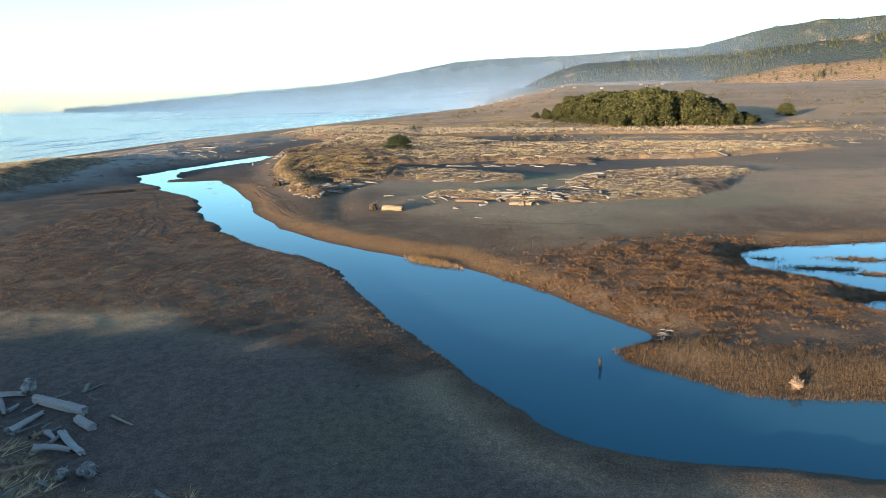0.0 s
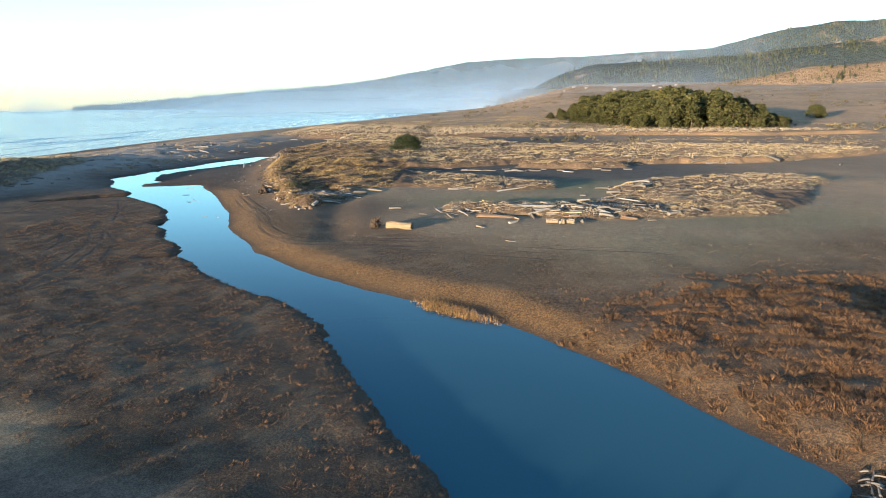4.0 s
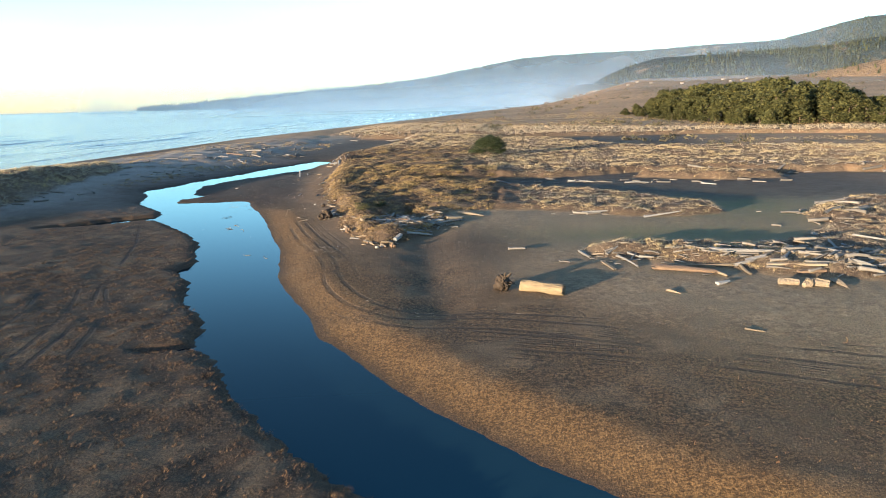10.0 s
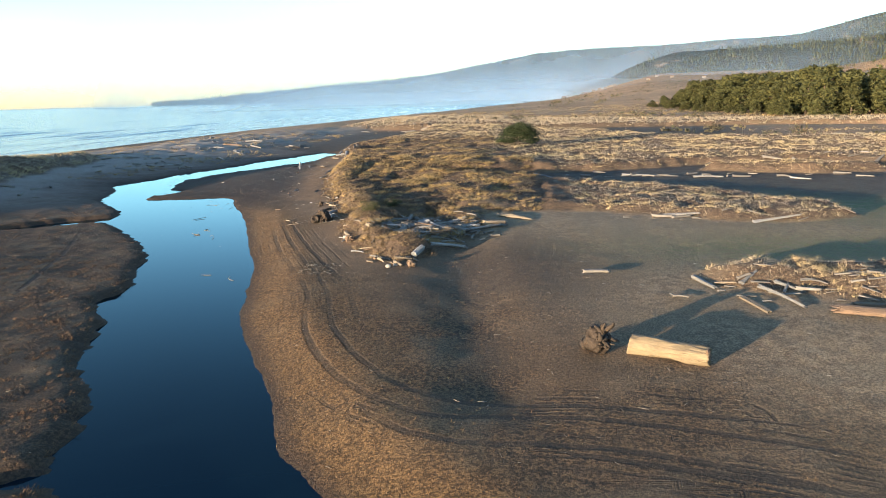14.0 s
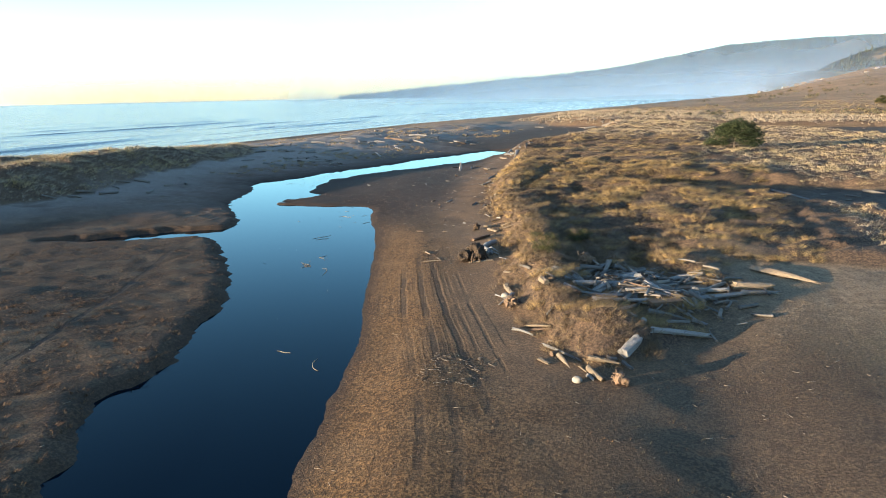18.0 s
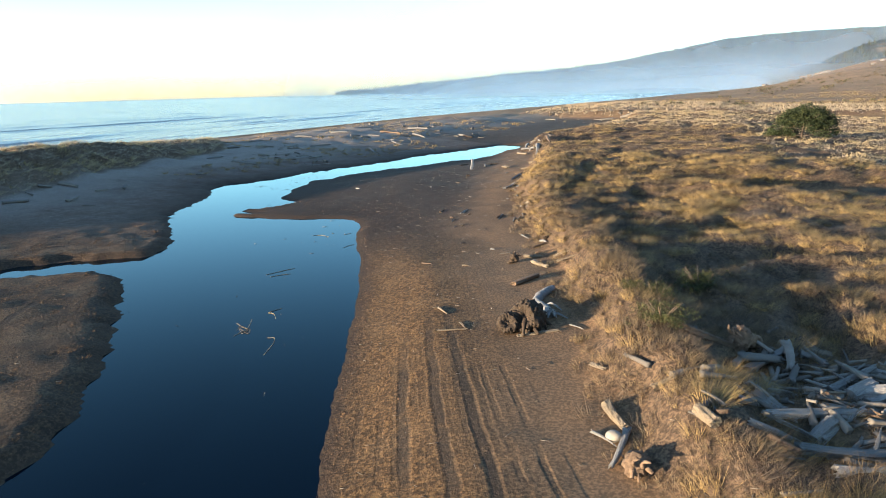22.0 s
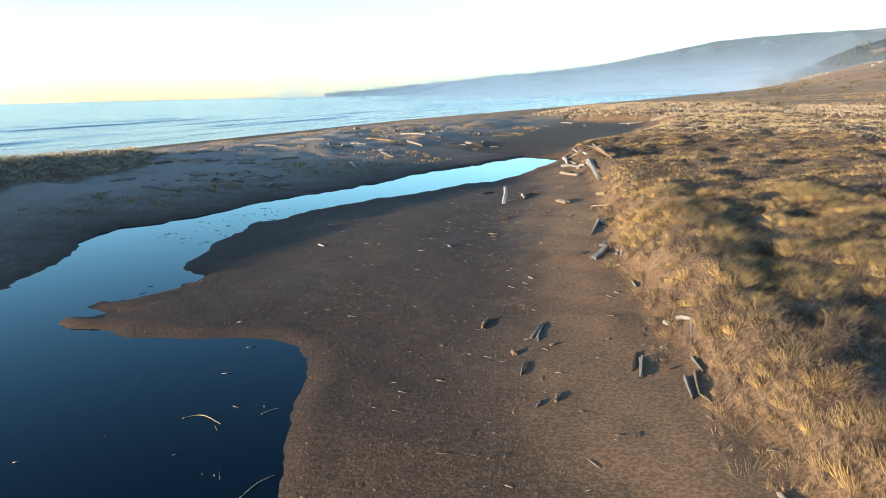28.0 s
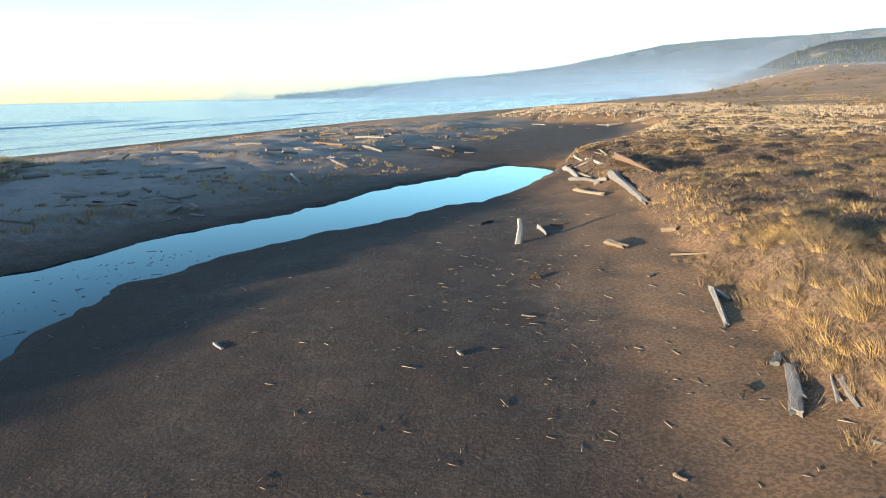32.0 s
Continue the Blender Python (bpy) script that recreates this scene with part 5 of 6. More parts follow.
def log_mesh(seed, style):
    """A log along x, one metre long with radius one: scaled when it is laid down."""
    r = np.random.default_rng(seed)
    bm = bmesh.new()
    sides, rings = {"plank": (4, 9), "butt": (22, 26)}.get(style, (11, 12))
    bend = r.normal(0, {"bent": 1.2, "plank": 0.1, "split": 0.3, "butt": 0.08}.get(style, 0.5), 2)
    wander = r.normal(0, {"plank": 0.02, "butt": 0.02}.get(style, 0.08), (2, rings)).cumsum(1) * 0.5
    taper = r.uniform(0.0, 0.10 if style in ("plank", "butt") else 0.45)
    flare = r.uniform(0.0, 0.35) if style in ("round", "bent") else 0.0
    rough = 0.02 if style == "plank" else 0.07 if style == "butt" else 0.13
    lobe = r.normal(0, rough, sides)                            # ridges that run the whole length
    jag = r.uniform(-0.07, 0.07, (2, sides)) * (0.35 if style in ("plank", "butt") else 1.0)
    if style == "butt":
        jag[1] *= 1.4
    swell = 1 + r.normal(0, 0.03, rings).cumsum() * 0.6
    loops = []
    for i in range(rings):
        u = i / (rings - 1)
        rad = (1 - taper * u) * swell[i] * (1 + flare * math.exp(-u / 0.10))
        if style == "pointed":
            rad *= 1 - 0.78 * max(0, u - 0.5) / 0.5
        cy = bend[0] * math.sin(math.pi * u) * 0.8 + wander[0, i]
        cz = bend[1] * 0.35 * math.sin(math.pi * u) + wander[1, i] * 0.3
        ring = []
        for k in range(sides):
            a = 2 * math.pi * (k + (0.5 if style == "plank" else 0)) / sides + 0.5 * u * (style != "plank")
            q = rad * (1 + lobe[k] + r.normal(0, rough * 0.45))
            if style == "butt" and k in (5, 6, 14) and u > 0.25:
                q *= 0.84                                       # long cracks
            y, z = q * math.cos(a), q * math.sin(a)
            if style == "plank":
                y, z = y * 1.35, z * 0.55
            if style == "split" and z > 0.1:
                z *= 0.35
            end = (1 - u) ** 8 * jag[0, k] + u ** 8 * jag[1, k]
            ring.append(bm.verts.new((u - 0.5 + end, y + cy, z + cz)))
        loops.append(ring)
    for one, two in zip(loops[:-1], loops[1:]):
        for k in range(sides):
            bm.faces.new((one[k], one[(k + 1) % sides], two[(k + 1) % sides], two[k]))
    for ring, way in ((loops[0], 0.025), (loops[-1], -0.025)):
        c = bm.verts.new(sum((v.co for v in ring), Vector()) / sides + Vector((way, 0, 0)))
        for k in range(sides):
            f = (ring[(k + 1) % sides], ring[k], c) if way > 0 else (ring[k], ring[(k + 1) % sides], c)
            bm.faces.new(f)
    if style == "bent":
        for k in range(r.integers(1, 3)):                       # stubs of branches
            u, a = r.uniform(-0.4, 0.4), r.choice([0.2, 2.9])
            tube(bm, [(u, 0.5 * math.cos(a), 0.5 * math.sin(a)), (u + 0.03, 1.9 * math.cos(a), 1.5 * math.sin(a))], [0.02, 0.010], 5)
    bmesh.ops.recalc_face_normals(bm, faces=bm.faces)
    me = bpy.data.meshes.new("driftwood_log")
    bm.to_mesh(me)
    bm.free()
    for p in me.polygons:
        p.use_smooth = style == "bent"
    return me


LOG_STYLES = ("round", "round", "bent", "pointed", "split", "plank", "butt")
WOODS = (("grey", GREY_WOOD), ("tan", PALE_WOOD), ("brown", BROWN_WOOD), ("dark", DARK_WOOD))
LOG_MESHES = {}
for w, (tone, mat) in enumerate(WOODS):
    for k, style in enumerate(LOG_STYLES):
        for v in range(2):
            me = log_mesh(100 * w + 10 * k + v, style)
            me.materials.append(mat)
            LOG_MESHES[tone, k, v] = (me, style)
wr = np.random.default_rng(11)
TONE_WORDS = {"grey": "silver-grey weathered", "tan": "bleached tan", "brown": "reddish brown", "dark": "dark charred"}
STYLE_WORDS = {"round": "driftwood log", "bent": "crooked driftwood branch", "pointed": "tapered driftwood log", "split": "split driftwood log", "plank": "squared driftwood timber", "butt": "thick sawn driftwood log"}


def lay(x0, y0, x1, y1, radius, where, tone=None, style=None, raise_by=0.0):
    """A driftwood log on the ground between two places."""
    if tone is None:
        tone = wr.choice(["grey", "grey", "grey", "grey", "tan", "brown"])
    if style is None and radius > 0.30:
        style = "butt"
    k = int(wr.choice([0, 0, 1, 1, 2, 2, 3, 3, 4, 4, 4, 5])) if style is None else LOG_STYLES.index(style)
    me, st = LOG_MESHES[tone, k, int(wr.integers(0, 2))]
    ob = tagged(new("driftwood_log", me), f"{TONE_WORDS[tone]} {STYLE_WORDS[st]} {where}", "driftwood", f"driftwood {where}")
    length = max(math.dist((x0, y0), (x1, y1)), radius * 3)
    za, zb = land_at(np.array([x0, x1]), np.array([y0, y1]))["z"]
    za, zb = max(za, 0.0), max(zb, 0.0)
    tilt = max(-0.35, min(0.35, math.atan2(zb - za, length)))
    sink = 0.42 if st == "plank" else 0.72
    ob.matrix_basis = Matrix.LocRotScale(((x0 + x1) / 2, (y0 + y1) / 2, (za + zb) / 2 + radius * sink + raise_by),
                                         Euler((wr.uniform(-0.4, 0.4) if st != "plank" else wr.normal(0, 0.12), -tilt, math.atan2(y1 - y0, x1 - x0))), (length, radius, radius))
    return ob


# x, y of both ends, the thickness in centimetres, the wood and the shape
WOOD_SPUR_TIP = [(-23.47, 130.91, -22.92, 132.27, 52, "grey", "butt"), (-23.39, 130.59, -22.95, 130.05, 25, "grey", "split"), (-24.90, 130.23, -23.49, 130.16, 38, "tan", "split"), (-24.80, 129.35, -24.02, 128.27, 27, "tan", "bent"), (-24.69, 128.63, -24.40, 128.27, 18, "grey", "round"), (-25.20, 129.55, -24.80, 129.02, 9, "tan", "bent"), (-27.27, 131.62, -25.21, 130.09, 14, "grey", "bent"), (-26.32, 130.41, -25.58, 129.12, 24, "tan", "pointed"), (-27.11, 129.82, -26.56, 129.41, 24, "tan", "split"), (-26.66, 130.44, -26.44, 130.85, 25, "brown", "round"), (-29.31, 133.39, -28.11, 132.80, 15, "grey", "bent"), (-28.75, 134.01, -27.37, 133.71, 22, "tan", "split"), (-28.44, 133.37, -27.28, 133.42, 13, "brown", "pointed"), (-24.09, 130.43, -23.67, 130.57, 27, "grey", "split"), (-22.39, 133.78, -19.62, 135.72, 28, "grey", "round"), (-22.69, 137.17, -20.48, 137.31, 32, "grey", "pointed")]
WOOD_KNEE = [(-31.53, 140.35, -30.86, 139.08, 32, "tan", "round"), (-31.78, 138.71, -30.96, 138.04, 12, "grey", "pointed"), (-30.77, 139.01, -30.99, 136.93, 21, "grey", "bent")]
WOOD_PILE_FRONT = [(-20.45, 137.51, -19.70, 137.31, 20, "grey", "round"), (-21.67, 136.25, -20.62, 136.95, 24, "grey", "split"), (-24.12, 136.59, -23.35, 138.06, 20, "grey", "round"), (-22.75, 137.86, -21.13, 138.78, 57, "brown", "plank"), (-23.07, 140.81, -21.23, 139.24, 59, "grey", "split"), (-25.70, 137.19, -22.77, 138.22, 27, "grey", "round"), (-25.62, 138.12, -23.61, 139.80, 23, "grey", "split"), (-27.59, 138.51, -26.10, 138.68, 20, "grey", "pointed"), (-24.53, 142.01, -23.48, 142.19, 42, "grey", "butt"), (-23.92, 141.32, -22.83, 142.49, 31, "grey", "split"), (-20.48, 140.69, -18.72, 142.87, 28, "grey", "bent"), (-20.33, 140.16, -17.58, 142.13, 36, "grey", "split"), (-18.23, 142.73, -15.95, 143.76, 46, "tan", "round"), (-17.78, 142.18, -15.82, 142.62, 27, "grey", "round"), (-22.44, 141.35, -19.65, 142.07, 45, "brown", "plank"), (-20.87, 142.44, -18.52, 144.03, 23, "tan", "round")]
WOOD_PILE_BACK = [(-26.03, 145.99, -24.23, 146.62, 47, "tan", "butt"), (-29.66, 144.89, -27.61, 145.01, 34, "brown", "round"), (-27.24, 143.91, -25.83, 145.51, 33, "grey", "split"), (-27.34, 140.42, -26.22, 139.54, 37, "grey", "split"), (-22.25, 142.46, -20.86, 142.55, 18, "grey", "pointed"), (-28.09, 142.26, -27.23, 140.31, 24, "grey", "split"), (-25.44, 145.32, -24.58, 145.32, 25, "grey", "round"), (-26.86, 141.15, -26.00, 141.53, 22, "grey", "bent"), (-25.77, 138.95, -24.39, 140.77, 24, "grey", "round")]
WOOD_PILE_NEAR = [(-27.06, 139.21, -24.59, 140.44, 26, "grey", "round"), (-26.36, 138.04, -24.22, 138.57, 39, "grey", "split"), (-25.39, 137.72, -23.90, 138.34, 21, "grey", "round"), (-24.59, 141.75, -23.80, 142.62, 46, "grey", "butt"), (-25.99, 138.86, -25.39, 139.66, 36, "grey", "butt"), (-24.09, 141.61, -23.43, 142.03, 41, "grey", "split"), (-25.08, 142.06, -23.37, 144.33, 31, "grey", "round"), (-28.91, 138.32, -28.45, 137.77, 38, "tan", "butt"), (-28.41, 138.11, -28.13, 138.27, 24, "brown", "split"), (-32.41, 143.03, -31.82, 142.28, 19, "tan", "split")]
WOOD_BANK = [(-35.75, 145.63, -34.20, 146.45, 15, "tan", "plank"), (-37.69, 157.27, -36.66, 156.08, 26, "tan", "round"), (-36.61, 157.66, -35.48, 158.04, 12, "tan", "pointed"), (-36.28, 157.33, -35.94, 156.94, 14, "grey", "split"), (-37.67, 152.43, -36.79, 154.19, 36, "brown", "split"), (-33.85, 147.15, -33.23, 146.74, 6, "grey", "bent"), (-40.46, 148.85, -39.66, 147.90, 9, "tan", "bent"), (-39.42, 145.81, -38.10, 146.09, 8, "tan", "bent"), (-38.67, 146.82, -38.16, 146.13, 8, "tan", "pointed"), (-38.81, 164.03, -38.33, 164.27, 21, "dark", "split"), (-40.31, 165.13, -39.51, 163.95, 9, "grey", "round"), (-38.51, 161.12, -37.83, 161.91, 16, "brown", "bent")]
WOOD_TOE = [(-38.62, 158.64, -37.49, 158.61, 20, "tan", "bent"), (-40.27, 159.24, -39.74, 159.63, 9, "tan", "plank"), (-38.42, 162.60, -37.93, 162.09, 16, "grey", "bent"), (-38.12, 162.65, -37.87, 163.25, 18, "dark", "round"), (-38.03, 159.60, -36.86, 159.98, 9, "brown", "round"), (-41.36, 161.03, -41.04, 160.76, 9, "grey", "round"), (-42.01, 159.91, -41.73, 159.64, 9, "tan", "split"), (-41.76, 156.40, -41.33, 156.38, 9, "tan", "pointed"), (-47.94, 174.39, -47.85, 175.98, 9, "grey", "bent"), (-43.91, 171.67, -43.87, 173.12, 14, "dark", "split"), (-42.29, 171.28, -42.07, 169.78, 13, "grey", "bent"), (-44.71, 157.33, -43.98, 157.02, 8, "brown", "bent"), (-44.08, 162.98, -43.83, 163.26, 12, "dark", "split"), (-36.22, 156.55, -34.97, 156.72, 12, "tan", "round")]
WOOD_CREST = [(-43.71, 172.64, -43.64, 171.13, 15, "grey", "round"), (-42.61, 176.20, -42.06, 175.26, 18, "grey", "bent"), (-42.09, 175.31, -42.09, 173.83, 13, "grey", "pointed"), (-42.08, 172.78, -41.72, 171.69, 10, "grey", "bent"), (-41.98, 171.79, -41.87, 170.04, 11, "tan", "bent"), (-41.88, 170.10, -41.59, 169.52, 9, "tan", "pointed"), (-42.87, 171.77, -42.60, 172.04, 9, "brown", "split"), (-43.05, 176.17, -42.87, 175.94, 18, "grey", "butt"), (-47.70, 174.20, -47.72, 175.87, 12, "grey", "pointed"), (-47.60, 171.09, -47.72, 172.11, 10, "grey", "bent"), (-46.10, 169.13, -46.13, 169.65, 14, "tan", "split"), (-45.32, 176.73, -45.00, 176.69, 8, "tan", "plank"), (-47.10, 173.69, -46.86, 173.89, 15, "tan", "split"), (-48.40, 173.06, -48.25, 172.80, 16, "brown", "butt"), (-50.29, 175.53, -50.32, 176.49, 17, "brown", "bent"), (-46.60, 168.78, -46.52, 169.21, 8, "grey", "bent")]
WOOD_MOUTH = [(-46.84, 185.04, -46.48, 187.84, 36, "grey", "split"), (-46.57, 185.78, -46.31, 188.02, 19, "grey", "round"), (-46.79, 187.95, -46.60, 188.73, 27, "grey", "split"), (-45.76, 185.68, -45.65, 186.91, 12, "grey", "round"), (-45.51, 186.63, -45.45, 185.26, 16, "grey", "split"), (-47.71, 194.89, -47.67, 191.03, 21, "grey", "round"), (-47.75, 195.15, -47.17, 193.73, 19, "grey", "bent"), (-52.16, 225.08, -49.74, 213.30, 63, "grey", "round"), (-56.03, 230.63, -53.12, 224.74, 39, "grey", "bent"), (-55.03, 223.81, -52.73, 219.39, 35, "tan", "round"), (-57.40, 240.31, -55.14, 228.96, 49, "grey", "bent"), (-49.09, 205.66, -48.36, 205.15, 29, "tan", "butt"), (-48.96, 200.57, -47.24, 200.05, 10, "tan", "bent"), (-51.89, 203.22, -50.97, 202.10, 52, "tan", "split"), (-55.13, 197.76, -54.68, 197.80, 31, "dark", "split"), (-44.60, 181.19, -44.37, 180.38, 13, "grey", "bent")]
WOOD_MOUTH_SMALL = [(-45.30, 179.80, -45.07, 179.69, 9, "grey", "split"), (-44.08, 180.17, -43.94, 179.54, 6, "tan", "round"), (-65.40, 188.30, -64.72, 187.76, 16, "grey", "split"), (-56.29, 209.61, -55.40, 206.87, 24, "grey", "bent"), (-55.57, 210.13, -54.59, 210.22, 16, "dark", "round"), (-50.01, 197.13, -49.74, 197.50, 15, "grey", "split"), (-47.78, 186.62, -47.66, 186.24, 17, "dark", "split"), (-45.56, 183.93, -45.35, 183.78, 9, "grey", "round"), (-60.31, 211.00, -59.81, 212.62, 17, "dark", "bent"), (-54.74, 192.78, -54.19, 192.68, 8, "tan", "round"), (-49.79, 182.47, -49.56, 182.25, 9, "tan", "round"), (-56.25, 188.59, -56.05, 188.31, 16, "grey", "split")]
WOOD_TIP = [(-52.14, 232.45, -49.18, 219.85, 19.5), (-55.1, 238.86, -53.38, 232.3, 16.5), (-56.25, 234.99, -53.99, 228.36, 15), (-53.59, 225.99, -52.51, 224.49, 15), (-56.75, 245.11, -55.57, 240.84, 15)]
WOOD_EAST_EDGE = [(8.95, 119.73, 14.35, 118.93, 46, "grey", "round"), (12.76, 115.92, 17.37, 114.73, 50, "tan", "plank"), (14.74, 114.04, 17.00, 114.08, 49, "brown", "plank"), (11.90, 111.04, 13.43, 110.89, 57, "tan", "butt"), (14.01, 110.97, 15.54, 110.19, 68, "tan", "butt"), (16.69, 112.05, 16.67, 109.55, 37, "tan", "pointed"), (2.84, 116.02, 7.74, 114.16, 69, "brown", "split"), (4.60, 117.17, 9.94, 116.49, 33, "tan", "round"), (10.11, 116.56, 12.05, 117.13, 44, "grey", "split"), (11.28, 116.94, 13.32, 117.58, 33, "grey", "round"), (6.88, 110.91, 8.08, 111.59, 40, "grey", "split"), (7.64, 115.25, 8.50, 113.31, 26, "tan", "bent"), (10.62, 116.41, 10.64, 113.91, 27, "tan", "round")]
WOOD_EAST_TIP = [(-3.01, 123.62, -2.29, 120.91, 40, "grey", "split"), (-1.29, 118.97, -0.64, 116.11, 32, "tan", "plank"), (-2.04, 121.91, -0.83, 121.44, 28, "tan", "split"), (-0.67, 121.15, 0.67, 122.18, 28, "grey", "round"), (2.45, 109.40, 3.35, 108.32, 19, "tan", "pointed"), (5.49, 100.40, 6.60, 99.85, 12, "tan", "round"), (18.90, 124.49, 19.76, 122.06, 44, "tan", "split"), (22.72, 129.18, 20.33, 121.80, 45, "tan", "plank"), (23.21, 127.91, 21.18, 120.46, 25, "grey", "round"), (18.26, 123.00, 17.81, 118.90, 31, "grey", "split"), (14.49, 116.70, 16.15, 119.17, 35, "grey", "round"), (19.47, 121.21, 20.40, 118.66, 37, "grey", "round"), (0.31, 120.69, 1.59, 116.92, 22, "grey", "bent"), (1.45, 121.18, 2.72, 119.79, 22, "grey", "round")]
WOOD_EAST = [(20.31, 129.13, 20.95, 125.94, 15), (23.62, 131.77, 23.76, 124.08, 16.5), (29.93, 142.19, 32.64, 144.38, 19.5), (34.33, 154.69, 41.13, 155.36, 16.5), (19.43, 115.36, 21.57, 114.49, 19.5), (22.45, 113.14, 24.29, 111.88, 19.5), (25.81, 127.31, 28.62, 125.69, 13.5)]
WOOD_RIDGE = [(0.2, 147.34, 3.58, 147.15, 13.5), (7.85, 143.91, 12.89, 145.59, 12), (2.52, 189, 6.46, 188.43, 15), (-11.69, 190.81, -7.08, 180.59, 10.5), (12.87, 185.63, 17.25, 185.07, 13.5), (26.74, 183.9, 28.83, 181.76, 12), (48.16, 207.84, 49.56, 204.99, 12), (14.45, 210.81, 19.52, 209.94, 10.5), (-16.87, 147.4, -13.39, 145.2, 15)]
WOOD_CAMP = [(-25.58, 38.98, -21.54, 37.01, 62, "grey", "butt"), (-24.62, 34.62, -24.17, 37.18, 44, "grey", "round"), (-21.74, 29.29, -20.43, 31.10, 45, "brown", "round"), (-22.05, 32.69, -19.95, 32.49, 37, "grey", "bent"), (-21.63, 34.57, -19.21, 32.18, 48, "grey", "split"), (-21.52, 36.16, -20.09, 34.99, 50, "grey", "butt"), (-19.81, 36.67, -18.06, 35.47, 19, "tan", "plank"), (-21.67, 33.33, -21.54, 34.29, 34, "grey", "split"), (-22.46, 34.66, -21.57, 33.86, 30, "grey", "round"), (-22.93, 33.87, -22.73, 34.80, 27, "brown", "bent"), (-28.85, 39.62, -26.99, 39.94, 40, "grey", "round"), (-27.81, 38.83, -26.35, 36.98, 34, "grey", "bent"), (-26.57, 37.54, -26.46, 38.47, 34, "grey", "split"), (-20.30, 27.37, -20.18, 28.38, 20, "grey", "bent"), (-19.54, 28.98, -18.36, 28.05, 17, "grey", "round"), (-13.75, 28.31, -12.53, 27.62, 24, "grey", "split")]
WOOD_BAR = [(-93.70, 202.88, -90.32, 204.27, 67, "grey", "butt"), (-89.56, 213.44, -87.84, 218.57, 45, "grey", "split"), (-90.74, 211.25, -89.69, 213.00, 44, "grey", "split"), (-92.21, 211.91, -88.96, 212.65, 27, "dark", "bent"), (-101.38, 228.47, -99.75, 230.85, 51, "grey", "round"), (-97.26, 231.17, -94.89, 234.61, 51, "grey", "bent"), (-105.71, 225.58, -104.67, 227.32, 65, "grey", "butt"), (-107.15, 257.63, -105.44, 260.76, 58, "grey", "bent"), (-82.73, 265.29, -80.33, 267.94, 56, "grey", "split"), (-78.17, 265.75, -75.18, 262.81, 73, "dark", "butt"), (-88.54, 248.10, -82.82, 241.06, 62, "grey", "split"), (-90.16, 264.49, -85.65, 260.73, 73, "grey", "bent"), (-96.72, 279.06, -93.33, 280.42, 54, "grey", "bent"), (-100.18, 205.79, -98.97, 207.53, 29, "grey", "bent"), (-85.82, 232.96, -82.90, 229.16, 46, "grey", "butt"), (-97.93, 256.93, -94.05, 254.85, 72, "grey", "split")]
WOOD_BAR_TOP = [(-91.19, 210.38, -87.72, 219.03, 39, "grey", "bent"), (-89.84, 213.70, -87.94, 218.21, 52, "grey", "split"), (-93.17, 208.97, -92.52, 209.88, 38, "grey", "round"), (-94.45, 197.83, -95.18, 200.31, 35, "grey", "split"), (-99.79, 204.74, -99.08, 207.25, 33, "grey", "round"), (-107.71, 242.39, -104.10, 243.02, 56, "grey", "bent"), (-100.75, 227.97, -101.16, 232.89, 49, "grey", "split"), (-98.47, 265.20, -93.29, 263.59, 63, "brown", "bent"), (-97.50, 278.81, -91.39, 277.04, 58, "grey", "bent"), (-80.02, 268.17, -75.83, 264.37, 71, "grey", "bent"), (-107.35, 256.66, -103.27, 257.30, 62, "grey", "bent"), (-89.09, 249.59, -85.61, 248.17, 54, "grey", "split")]


def lay_all(rows, where, raise_some=0.0, thick=1.0):
    """Lay logs down: x, y of both ends, thickness, and the wood and shape where they are known."""
    for x0, y0, x1, y1, d, *known in rows:
        tone, style = known or (None, None)
        lay(x0, y0, x1, y1, d / (200 if known else 85) * thick, where, tone, style, raise_some * wr.uniform(0, 1))


MIXED_WOOD = Mat("mixed_driftwood", 0.85, 0.2)
MIXED_WOOD.color(MIXED_WOOD.mix(MIXED_WOOD.noise(2.5, 5), MIXED_WOOD.mix(MIXED_WOOD.island(), (0.085, 0.081, 0.078), (0.230, 0.212, 0.190)), (0.075, 0.064, 0.054)))
MIXED_WOOD = MIXED_WOOD.m


